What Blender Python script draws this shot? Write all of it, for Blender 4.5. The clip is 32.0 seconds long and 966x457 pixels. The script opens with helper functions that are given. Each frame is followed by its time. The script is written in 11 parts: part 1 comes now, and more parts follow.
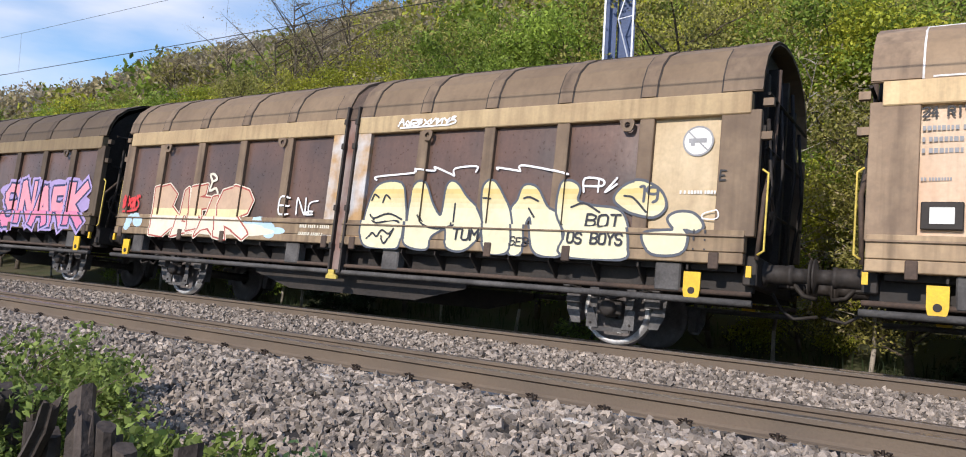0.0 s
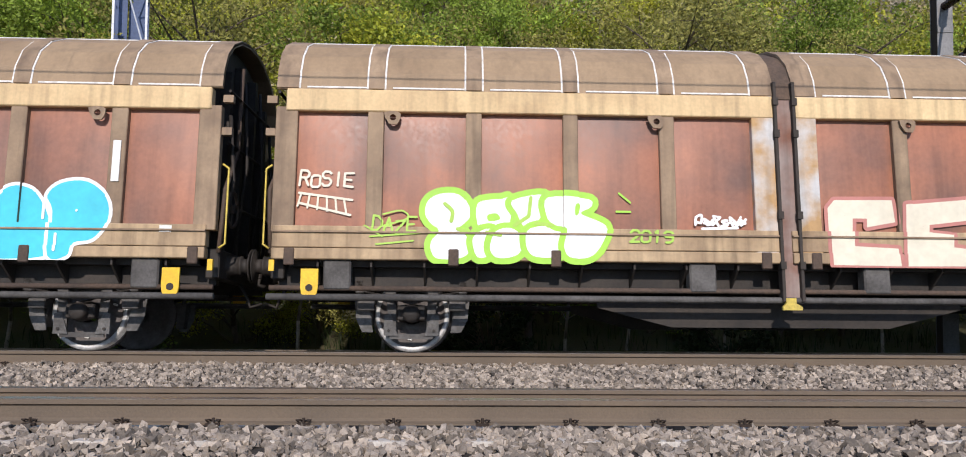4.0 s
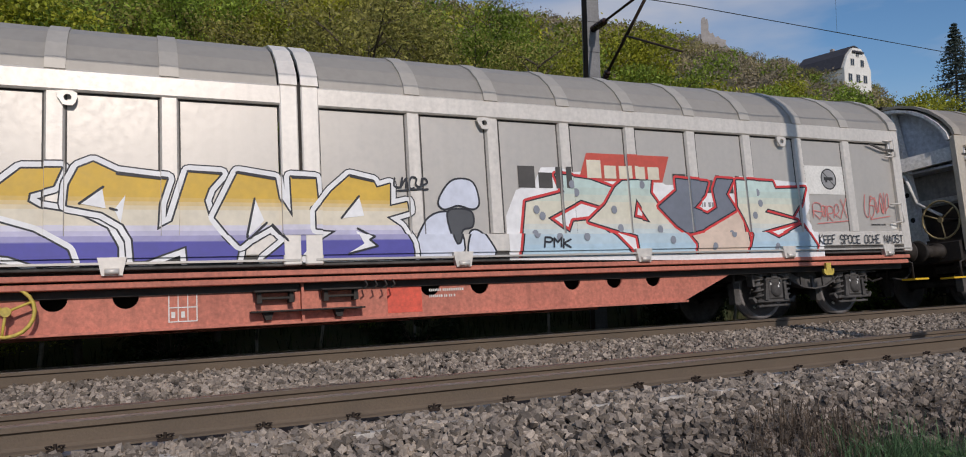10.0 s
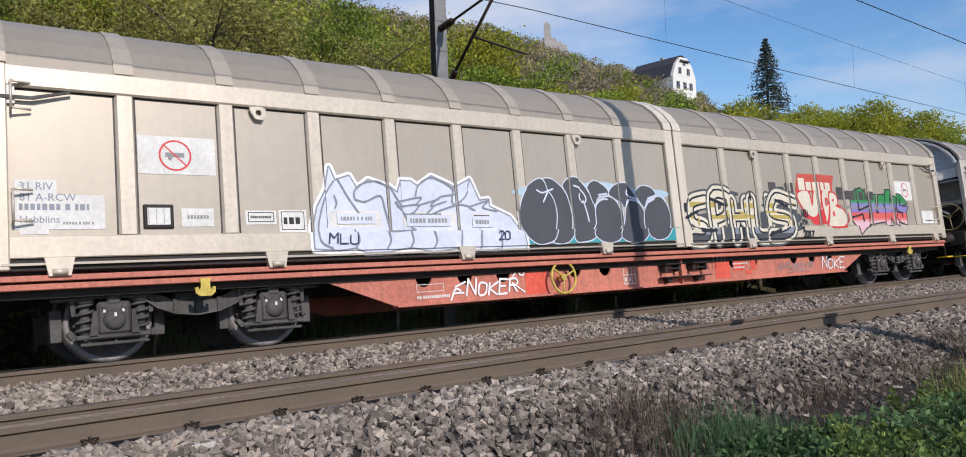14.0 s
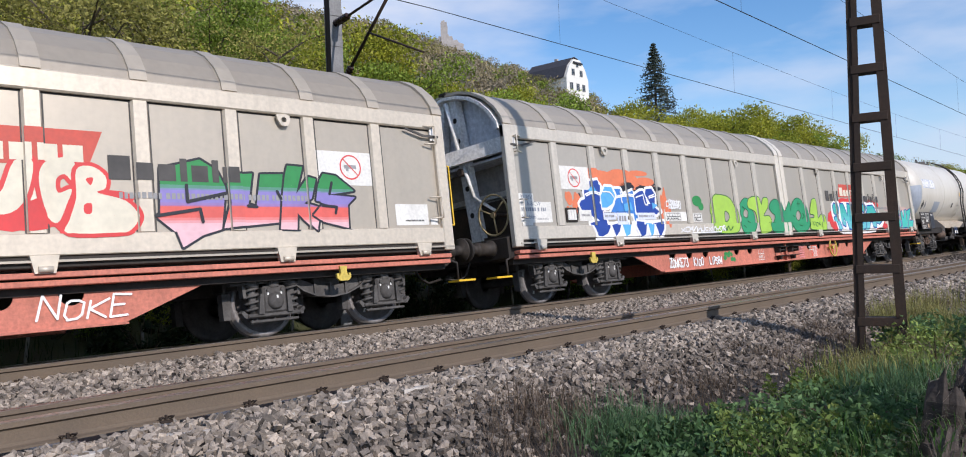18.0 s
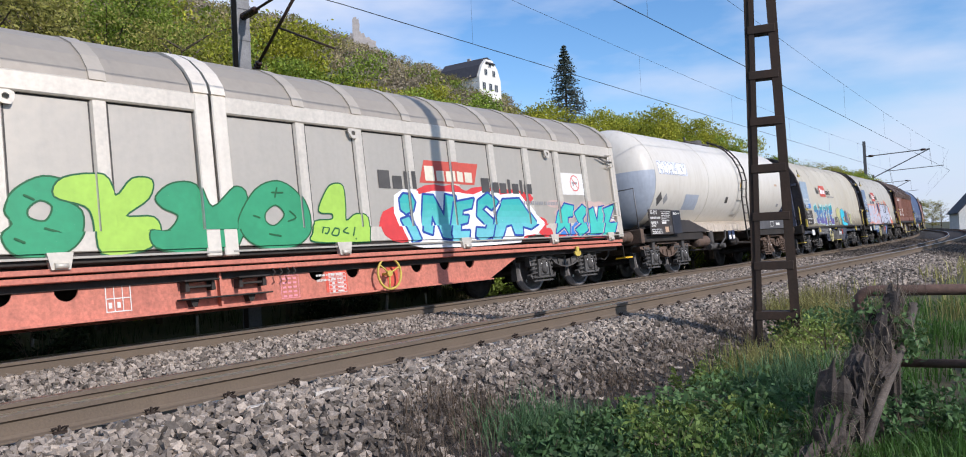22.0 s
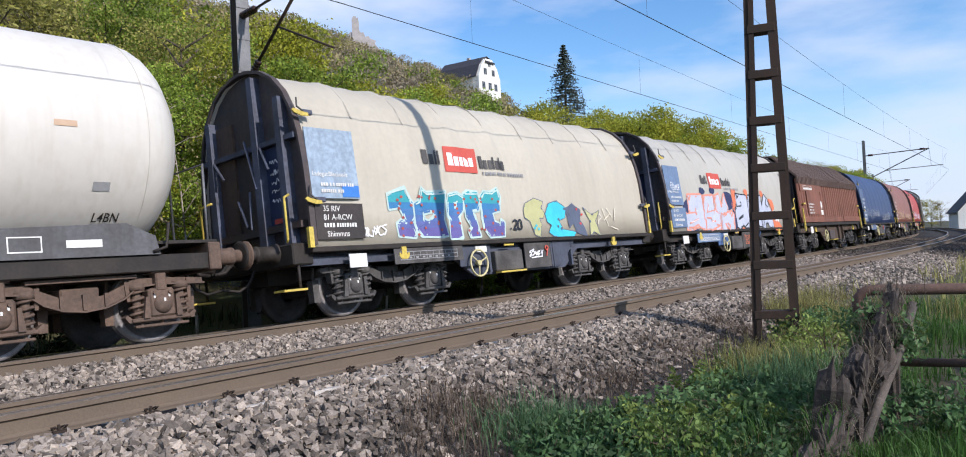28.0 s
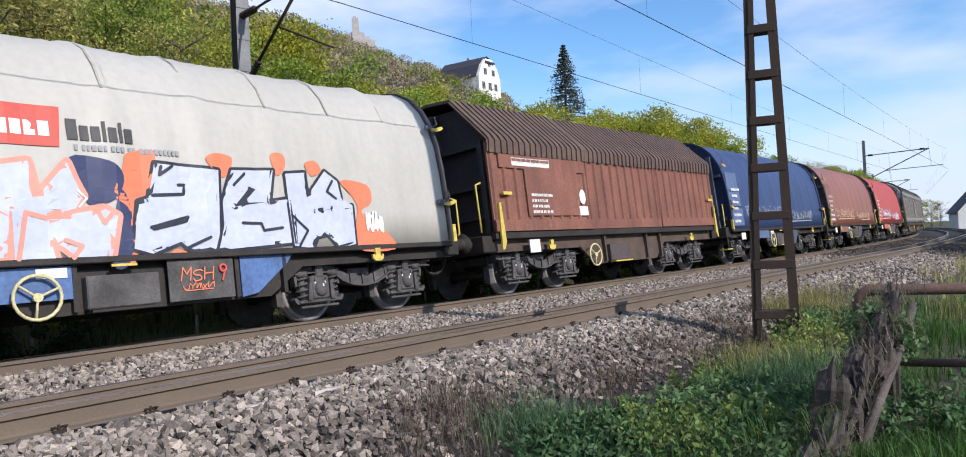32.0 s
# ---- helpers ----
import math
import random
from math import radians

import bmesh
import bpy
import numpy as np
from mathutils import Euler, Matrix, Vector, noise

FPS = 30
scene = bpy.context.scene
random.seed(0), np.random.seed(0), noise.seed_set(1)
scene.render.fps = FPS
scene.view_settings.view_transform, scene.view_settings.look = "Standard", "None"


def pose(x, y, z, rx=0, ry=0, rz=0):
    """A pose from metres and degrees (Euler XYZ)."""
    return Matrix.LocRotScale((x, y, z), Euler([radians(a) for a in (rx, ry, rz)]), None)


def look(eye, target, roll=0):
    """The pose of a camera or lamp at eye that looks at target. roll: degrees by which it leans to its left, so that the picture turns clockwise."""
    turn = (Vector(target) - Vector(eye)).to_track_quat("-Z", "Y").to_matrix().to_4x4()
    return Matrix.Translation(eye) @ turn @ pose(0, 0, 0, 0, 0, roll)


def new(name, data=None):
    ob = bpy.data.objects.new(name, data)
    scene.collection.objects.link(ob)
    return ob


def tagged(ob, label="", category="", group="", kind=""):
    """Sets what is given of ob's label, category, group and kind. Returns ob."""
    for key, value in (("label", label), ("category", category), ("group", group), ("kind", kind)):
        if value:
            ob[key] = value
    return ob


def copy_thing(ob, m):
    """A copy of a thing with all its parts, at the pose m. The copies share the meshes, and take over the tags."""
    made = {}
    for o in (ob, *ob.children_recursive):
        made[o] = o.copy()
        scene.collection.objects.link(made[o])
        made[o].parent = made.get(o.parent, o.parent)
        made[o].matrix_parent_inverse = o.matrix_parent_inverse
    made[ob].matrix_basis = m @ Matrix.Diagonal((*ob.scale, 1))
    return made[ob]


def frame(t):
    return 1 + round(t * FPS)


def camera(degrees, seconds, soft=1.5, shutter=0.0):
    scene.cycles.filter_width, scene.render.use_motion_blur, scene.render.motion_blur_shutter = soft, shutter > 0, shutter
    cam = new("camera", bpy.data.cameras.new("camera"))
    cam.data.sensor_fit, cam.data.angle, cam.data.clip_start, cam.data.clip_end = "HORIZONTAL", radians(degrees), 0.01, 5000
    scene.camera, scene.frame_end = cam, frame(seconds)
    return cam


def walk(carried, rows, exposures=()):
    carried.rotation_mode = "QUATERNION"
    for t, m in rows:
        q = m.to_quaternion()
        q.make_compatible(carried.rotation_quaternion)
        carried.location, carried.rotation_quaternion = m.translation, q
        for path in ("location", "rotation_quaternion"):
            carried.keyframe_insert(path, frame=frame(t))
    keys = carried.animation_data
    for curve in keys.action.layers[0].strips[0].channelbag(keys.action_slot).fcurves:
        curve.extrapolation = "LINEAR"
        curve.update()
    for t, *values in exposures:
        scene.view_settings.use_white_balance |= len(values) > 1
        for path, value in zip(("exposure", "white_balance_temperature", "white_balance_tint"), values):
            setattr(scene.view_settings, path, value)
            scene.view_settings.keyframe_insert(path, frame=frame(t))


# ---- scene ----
from mathutils.geometry import tessellate_polygon

# The camera stands on the path beside the line and pans to the right.
# z = 0 is the top of the train's rail; x runs along the track, y across it.
EYE = (0.0, 0.0, 1.075)
cam = camera(64.95, 32.0, soft=1.0)
TURNS = [
(0.0, 32.64, 2.04, -3.13), (0.5, 28.89, 2.20, -2.90), (1.0, 25.63, 2.32, -2.66), (1.5, 22.47, 2.40, -2.46),
    (2.0, 19.59, 2.47, -2.24), (2.5, 14.05, 2.60, -1.94), (3.0, 7.27, 2.74, -1.48), (3.5, 1.94, 2.77, -1.00),
    (4.0, -2.07, 2.79, -0.54), (4.5, -5.35, 2.76, -0.24), (6.5, -15.66, 2.61, 0.59), (7.0, -17.94, 2.52, 0.80),
    (7.5, -19.34, 2.47, 0.85), (8.0, -20.78, 2.44, 1.00), (8.5, -21.83, 2.42, 1.04), (9.0, -22.89, 2.36, 1.11),
    (9.5, -23.51, 2.38, 1.18), (10.0, -24.90, 2.35, 1.27), (10.5, -26.57, 2.27, 1.36), (11.0, -28.33, 2.19, 1.44),
    (11.5, -29.64, 2.15, 1.51), (12.0, -31.16, 2.08, 1.61), (12.5, -31.72, 2.05, 1.66), (13.0, -33.57, 1.98, 1.75),
    (13.5, -35.02, 1.93, 1.86), (14.0, -36.26, 1.87, 1.97), (14.5, -37.45, 1.83, 2.05), (15.0, -38.63, 1.75, 2.09),
    (15.5, -40.01, 1.68, 2.18), (17.5, -42.99, 1.52, 2.35), (18.0, -43.99, 1.43, 2.38), (18.5, -44.61, 1.41, 2.39),
    (19.0, -45.31, 1.35, 2.41), (19.5, -45.86, 1.33, 2.45), (20.0, -46.21, 1.31, 2.43), (20.5, -47.21, 1.27, 2.47),
    (21.0, -48.63, 1.16, 2.56), (21.5, -49.45, 1.12, 2.60), (22.0, -50.53, 1.08, 2.65), (22.5, -50.93, 1.06, 2.67),
    (23.0, -50.64, 1.03, 2.68), (23.5, -50.59, 1.03, 2.66), (28.0, -50.57, 1.02, 2.64), (32.0, -50.57, 1.02, 2.64),
]
walk(cam, [(t, pose(*EYE, 90 + pitch, roll, yaw)) for t, yaw, pitch, roll in TURNS],
     exposures=[(0.0, -0.07, 6450, 16), (2.0, -0.12, 6450, 16), (4.5, -0.2, 6520, 16), (6.8, -0.34, 6580, 16), (9.0, -0.98, 6620, 16), (10.0, -1.02, 6600, 16), (11.0, -0.8, 6550, 16), (13.0, -0.52, 6450, 16), (16.0, -0.36, 6340, 16), (22.0, -0.22, 6230, 16), (26.0, -0.14, 6220, 16), (32.0, -0.04, 6230, 16)])

# Speed of the train in m/s at each full second.
SPEED = [3.74, 3.66, 3.57, 3.50, 3.45, 3.39, 3.35, 3.31, 3.30, 3.30, 3.35, 3.36, 3.35, 3.33, 3.31, 3.34, 3.39, 3.46, 3.52, 3.56, 3.59, 3.63, 3.70, 3.76, 3.78, 3.86, 4.05, 4.31, 4.55, 4.68, 4.75, 4.87, 5.00]


def gone(t):
    """Metres that the train has rolled since the start."""
    t = min(max(t, 0.0), 32.0)
    k = min(int(t), 31)
    total = sum((SPEED[i] + SPEED[i + 1]) / 2 for i in range(k))
    f = t - k
    return total + SPEED[k] * f + (SPEED[k + 1] - SPEED[k]) * f * f / 2


# ---- the line of the track: straight, then a wide left-hand curve ----
BEND, TURN_R = 20.0, 430.0


def along(q, y, z=0.0):
    """World place at distance q along the track and y across it."""
    if q <= BEND:
        return Vector((q, y, z))
    th = (q - BEND) / TURN_R
    r = TURN_R + 5.43 - y
    return Vector((BEND + r * math.sin(th), TURN_R + 5.43 - r * math.cos(th), z))


def heading(q):
    return 0.0 if q <= BEND else math.degrees((q - BEND) / TURN_R)


def shift(x):
    """How far the track has swung away at x."""
    if x <= BEND:
        return 0.0
    r = TURN_R
    return r - math.sqrt(max(r * r - min(x - BEND, 330.0) ** 2, 1.0))


CENTRE, LEAN = 10.18, -5.5


def wagon_pose(q):
    p = along(q, CENTRE, -0.0725)
    return pose(p.x, p.y, p.z, 0, 0, heading(q)) @ pose(0, 0, 0, LEAN, 0, 0)


# ---- light ----
SUN_UP, SUN_AZ = 33.0, 183.0   # degrees above the horizon, degrees from +y towards +x
world = bpy.data.worlds.new("sky")
scene.world = world
world.use_nodes = True
wn, wl = world.node_tree.nodes, world.node_tree.links
sky = wn.new("ShaderNodeTexSky")
sky.sky_type, sky.sun_disc = "NISHITA", False
sky.sun_elevation, sky.sun_rotation = radians(SUN_UP), radians(SUN_AZ)
sky.air_density, sky.dust_density, sky.ozone_density = 1.0, 0.3, 2.0
back = wn["Background"]
back.inputs["Strength"].default_value = 0.14
# thin veils of cloud
co = wn.new("ShaderNodeTexCoord")
mp = wn.new("ShaderNodeMapping")
mp.inputs["Scale"].default_value = (2.0, 2.0, 7.0)
nz = wn.new("ShaderNodeTexNoise")
nz.inputs["Scale"].default_value, nz.inputs["Detail"].default_value = 1.6, 6.0
ramp = wn.new("ShaderNodeValToRGB")
ramp.color_ramp.elements[0].position, ramp.color_ramp.elements[1].position = 0.42, 0.78
mx = wn.new("ShaderNodeMix")
mx.data_type = "RGBA"
mx.inputs["B"].default_value = (6.6, 7.1, 7.9, 1)
wl.new(co.outputs["Generated"], mp.inputs["Vector"])
wl.new(mp.outputs["Vector"], nz.inputs["Vector"])
wl.new(nz.outputs["Fac"], ramp.inputs["Fac"])
wl.new(ramp.outputs["Color"], mx.inputs["Factor"])
tint = wn.new("ShaderNodeHueSaturation")
tint.inputs["Saturation"].default_value, tint.inputs["Value"].default_value = 1.25, 1.4
wl.new(sky.outputs["Color"], tint.inputs["Color"])
wl.new(tint.outputs["Color"], mx.inputs["A"])
ax = wn.new("ShaderNodeSeparateXYZ")
low = wn.new("ShaderNodeMapRange")
low.inputs["From Min"].default_value, low.inputs["From Max"].default_value = 0.0, 0.2
low.inputs["To Min"].default_value, low.inputs["To Max"].default_value = 0.75, 0.0
veil = wn.new("ShaderNodeMix")
veil.data_type = "RGBA"
veil.inputs["B"].default_value = (4.7, 5.7, 7.2, 1)
wl.new(co.outputs["Generated"], ax.inputs["Vector"])
wl.new(ax.outputs["Z"], low.inputs["Value"])
wl.new(low.outputs["Result"], veil.inputs["Factor"])
wl.new(mx.outputs["Result"], veil.inputs["A"])
wl.new(veil.outputs["Result"], back.inputs["Color"])

sun = new("sun", bpy.data.lights.new("sun", "SUN"))
sun.data.energy, sun.data.angle, sun.data.color = 5.0, radians(0.53), (1.0, 0.945, 0.86)
sd = Vector((math.sin(radians(SUN_AZ)) * math.cos(radians(SUN_UP)), math.cos(radians(SUN_AZ)) * math.cos(radians(SUN_UP)), math.sin(radians(SUN_UP))))
sun.matrix_world = look(sd * 50, (0, 0, 0))


# ---- materials ----
MATS = {}


def paint(name, c1, c2=None, rough=0.6, metal=0.0, scale=1.2, fine=30.0, streak=0.0, streak_col=(0.03, 0.02, 0.015), bump=0.05, island=0.0, spec=0.4, fine_amt=0.25, sharp=0.5, each=0.0):
    """Paint, metal, stone or plant colour: two tones in large blotches, fine grain, runs of dirt, relief."""
    if name in MATS:
        return MATS[name]
    m = bpy.data.materials.new(name)
    m.use_nodes = True
    n, l = m.node_tree.nodes, m.node_tree.links
    b = n["Principled BSDF"]
    b.inputs["Metallic"].default_value = metal
    b.inputs["Specular IOR Level"].default_value = spec
    c2 = c2 or tuple(v * 0.6 for v in c1)
    tc = n.new("ShaderNodeTexCoord")
    big = n.new("ShaderNodeTexNoise")
    big.inputs["Scale"].default_value, big.inputs["Detail"].default_value = scale, 5.0
    l.new(tc.outputs["Object"], big.inputs["Vector"])
    rp = n.new("ShaderNodeValToRGB")
    rp.color_ramp.elements[0].position, rp.color_ramp.elements[1].position = 0.5 - sharp / 2 + 0.05, 0.5 + sharp / 2 - 0.05
    l.new(big.outputs["Fac"], rp.inputs["Fac"])
    mix = n.new("ShaderNodeMix")
    mix.data_type = "RGBA"
    mix.inputs["A"].default_value, mix.inputs["B"].default_value = (*c1, 1), (*c2, 1)
    l.new(rp.outputs["Color"], mix.inputs["Factor"])
    col = mix.outputs["Result"]
    sm = n.new("ShaderNodeTexNoise")
    sm.inputs["Scale"].default_value, sm.inputs["Detail"].default_value = fine, 4.0
    l.new(tc.outputs["Object"], sm.inputs["Vector"])
    if streak:
        mpn = n.new("ShaderNodeMapping")
        mpn.inputs["Scale"].default_value = (6.0, 6.0, 0.45)
        l.new(tc.outputs["Object"], mpn.inputs["Vector"])
        st = n.new("ShaderNodeTexNoise")
        st.inputs["Scale"].default_value, st.inputs["Detail"].default_value = 1.6, 6.0
        l.new(mpn.outputs["Vector"], st.inputs["Vector"])
        sr = n.new("ShaderNodeMapRange")
        sr.inputs["From Min"].default_value, sr.inputs["From Max"].default_value = 0.45, 0.8
        sr.inputs["To Max"].default_value = streak
        l.new(st.outputs["Fac"], sr.inputs["Value"])
        m2 = n.new("ShaderNodeMix")
        m2.data_type = "RGBA"
        m2.inputs["B"].default_value = (*streak_col, 1)
        l.new(sr.outputs["Result"], m2.inputs["Factor"])
        l.new(col, m2.inputs["A"])
        col = m2.outputs["Result"]
    vr = n.new("ShaderNodeMapRange")
    vr.inputs["From Min"].default_value, vr.inputs["From Max"].default_value = 0.25, 0.75
    vr.inputs["To Min"].default_value, vr.inputs["To Max"].default_value = 1 - fine_amt, 1 + fine_amt
    l.new(sm.outputs["Fac"], vr.inputs["Value"])
    val = vr.outputs["Result"]
    for amount, node, out in ((island, "ShaderNodeNewGeometry", "Random Per Island"), (each, "ShaderNodeObjectInfo", "Random")):
        if amount:
            g = n.new(node)
            r2 = n.new("ShaderNodeMapRange")
            r2.inputs["To Min"].default_value, r2.inputs["To Max"].default_value = 1 - amount, 1 + amount
            l.new(g.outputs[out], r2.inputs["Value"])
            mu = n.new("ShaderNodeMath")
            mu.operation = "MULTIPLY"
            l.new(val, mu.inputs[0])
            l.new(r2.outputs["Result"], mu.inputs[1])
            val = mu.outputs["Value"]
    hs = n.new("ShaderNodeHueSaturation")
    l.new(val, hs.inputs["Value"])
    l.new(col, hs.inputs["Color"])
    l.new(hs.outputs["Color"], b.inputs["Base Color"])
    rr = n.new("ShaderNodeMapRange")
    rr.inputs["To Min"].default_value, rr.inputs["To Max"].default_value = max(rough - 0.15, 0.05), min(rough + 0.15, 1.0)
    l.new(sm.outputs["Fac"], rr.inputs["Value"])
    l.new(rr.outputs["Result"], b.inputs["Roughness"])
    if bump:
        bp = n.new("ShaderNodeBump")
        bp.inputs["Strength"].default_value, bp.inputs["Distance"].default_value = min(bump * 4, 1.0), 0.01
        l.new(sm.outputs["Fac"], bp.inputs["Height"])
        l.new(bp.outputs["Normal"], b.inputs["Normal"])
    MATS[name] = m
    return m


def leafy(name, c1, c2, island=0.45):
    """Thin leaves: two greens, each leaf a little different, light shining through."""
    m = paint(name, c1, c2, rough=0.6, scale=0.5, fine=9.0, bump=0, island=island, spec=0.25, each=0.18)
    n, l = m.node_tree.nodes, m.node_tree.links
    b = n["Principled BSDF"]
    tr = n.new("ShaderNodeBsdfTranslucent")
    l.new(b.inputs["Base Color"].links[0].from_socket, tr.inputs["Color"])
    ms = n.new("ShaderNodeMixShader")
    ms.inputs["Fac"].default_value = 0.35
    l.new(b.outputs["BSDF"], ms.inputs[1])
    l.new(tr.outputs["BSDF"], ms.inputs[2])
    l.new(ms.outputs["Shader"], n["Material Output"].inputs["Surface"])
    return m


# ---- mesh helpers ----
def part(name, bm, material, parent=None, label=""):
    me = bpy.data.meshes.new(name)
    bm.to_mesh(me)
    bm.free()
    for mt in (material if isinstance(material, (list, tuple)) else [material]):
        me.materials.append(mt)
    ob = new(name, me)
    if parent is not None:
        ob.parent = parent
    if label:
        ob["label"] = label
    return ob


def raw(name, verts, faces, material, parent=None, label=""):
    me = bpy.data.meshes.new(name)
    me.from_pydata(verts, [], faces)
    me.update()
    for mt in (material if isinstance(material, (list, tuple)) else [material]):
        me.materials.append(mt)
    ob = new(name, me)
    if parent is not None:
        ob.parent = parent
    if label:
        ob["label"] = label
    return ob


def share(ob, name, m, parent):
    """Another part on the same mesh."""
    o = new(name, ob.data)
    o.parent = parent
    o.matrix_basis = m
    return o


def empty(name):
    o = new(name)
    o.empty_display_size = 0.2
    return o


def bx(bm, x0, x1, y0, y1, z0, z1, bev=0.0, slot=0):
    vs = [bm.verts.new((x, y, z)) for x in (x0, x1) for y in (y0, y1) for z in (z0, z1)]
    fs = [bm.faces.new([vs[i] for i in q]) for q in ((0, 1, 3, 2), (4, 6, 7, 5), (0, 4, 5, 1), (2, 3, 7, 6), (0, 2, 6, 4), (1, 5, 7, 3))]
    for f in fs:
        f.material_index = slot
    if bev:
        bmesh.ops.bevel(bm, geom=list({e for f in fs for e in f.edges}), offset=bev, segments=1, affect="EDGES")
    return vs


def box(x0, x1, y0, y1, z0, z1, bev=0.0):
    bm = bmesh.new()
    bx(bm, x0, x1, y0, y1, z0, z1, bev)
    return bm


def prism(bm, pts, a, b, axis="x"):
    """A flat outline pushed along an axis: pts are (y, z) for x, (x, z) for y, (x, y) for z."""
    def place(p, t):
        return (t, p[0], p[1]) if axis == "x" else (p[0], t, p[1]) if axis == "y" else (p[0], p[1], t)
    va = [bm.verts.new(place(p, a)) for p in pts]
    vb = [bm.verts.new(place(p, b)) for p in pts]
    bm.faces.new(va)
    bm.faces.new(vb[::-1])
    k = len(pts)
    for i in range(k):
        bm.faces.new((va[i], vb[i], vb[(i + 1) % k], va[(i + 1) % k]))


def shell(bm, pts, a, b, thick, segs=1):
    """A bent sheet: an open (y, z) line pushed along x, with thickness inwards."""
    n = len(pts)
    inner = []
    for i in range(n):
        p, q = pts[max(i - 1, 0)], pts[min(i + 1, n - 1)]
        dy, dz = q[0] - p[0], q[1] - p[1]
        k = math.hypot(dy, dz) or 1
        inner.append((pts[i][0] + dz / k * thick, pts[i][1] - dy / k * thick))
    prism(bm, list(pts) + inner[::-1], a, b, "x")


def rod(bm, p, q, r, n=8, r2=None):
    p, q = Vector(p), Vector(q)
    d = q - p
    if d.length < 1e-6:
        return
    m = d.to_track_quat("Z", "Y").to_matrix()
    r2 = r if r2 is None else r2
    ring = [Vector((math.cos(2 * math.pi * i / n), math.sin(2 * math.pi * i / n), 0)) for i in range(n)]
    a = [bm.verts.new(p + m @ (v * r)) for v in ring]
    b = [bm.verts.new(q + m @ (v * r2)) for v in ring]
    for i in range(n):
        f = bm.faces.new((a[i], a[(i + 1) % n], b[(i + 1) % n], b[i]))
        f.smooth = n > 6
    bm.faces.new(a[::-1])
    bm.faces.new(b)


def tube(bm, pts, r, n=6):
    """One closed tube along a line of points, mitred at the bends."""
    pts = [Vector(p) for p in pts]
    ways = [(q - p).normalized() for p, q in zip(pts, pts[1:])]
    side = ways[0].orthogonal().normalized()
    rings = []
    for k, p in enumerate(pts):
        a, b = ways[max(k - 1, 0)], ways[min(k, len(ways) - 1)]
        if k and k < len(pts) - 1:
            side = a.rotation_difference(b) @ side
        mid = (a + b).normalized()
        u = (side - mid * side.dot(mid)).normalized()
        v = mid.cross(u)
        rings.append([bm.verts.new(p + (u * math.cos(2 * math.pi * i / n) + v * math.sin(2 * math.pi * i / n)) * r) for i in range(n)])
    for c, d in zip(rings, rings[1:]):
        for i in range(n):
            f = bm.faces.new((c[i], c[(i + 1) % n], d[(i + 1) % n], d[i]))
            f.smooth = n > 5
    bm.faces.new(rings[0][::-1])
    bm.faces.new(rings[-1])


def lathe(bm, prof, n=24, c=(0, 0, 0), axis="y"):
    """Turn (radius, along) points round an axis."""
    rings = []
    for r, t in prof:
        ring = []
        for i in range(n):
            a = 2 * math.pi * i / n
            u, v = r * math.cos(a), r * math.sin(a)
            co3 = (u, t, v) if axis == "y" else (t, u, v) if axis == "x" else (u, v, t)
            ring.append(bm.verts.new((c[0] + co3[0], c[1] + co3[1], c[2] + co3[2])))
        rings.append(ring)
    for a, b in zip(rings, rings[1:]):
        for i in range(n):
            f = bm.faces.new((a[i], a[(i + 1) % n], b[(i + 1) % n], b[i]))
            f.smooth = True
    return rings


def torus(bm, R, r, c, axis="y", n=20, k=6):
    rings = []
    for i in range(n):
        a = 2 * math.pi * i / n
        ring = []
        for j in range(k):
            b = 2 * math.pi * j / k
            u, v, t = (R + r * math.cos(b)) * math.cos(a), (R + r * math.cos(b)) * math.sin(a), r * math.sin(b)
            co3 = (u, t, v) if axis == "y" else (t, u, v)
            ring.append(bm.verts.new((c[0] + co3[0], c[1] + co3[1], c[2] + co3[2])))
        rings.append(ring)
    for i in range(n):
        for j in range(k):
            f = bm.faces.new((rings[i][j], rings[(i + 1) % n][j], rings[(i + 1) % n][(j + 1) % k], rings[i][(j + 1) % k]))
            f.smooth = True


# ---- ground ----
def ridge(az):
    """Angle of the hill's skyline above the eye, by bearing."""
    pts = ((-180, 0), (-100, 0.5), (-80, 3), (-70, 7.0), (-65.7, 9.2), (-59, 12.0), (-54, 14.3), (-49, 15.7), (-45, 17), (-42, 18.6), (-36, 20.5), (-20, 22),
           (0, 22), (15, 21), (25, 19.5), (32, 18.2), (37, 17.3), (41, 15.9), (45, 14.4), (49, 13.2), (53, 11.2), (58, 7.5), (64, 4.5), (72, 2.2), (82, 1.2), (95, 0.6), (180, 0))
    for (a, e), (b, f) in zip(pts, pts[1:]):
        if a <= az <= b:
            return e + (f - e) * (az - a) / (b - a)
    return 0.0


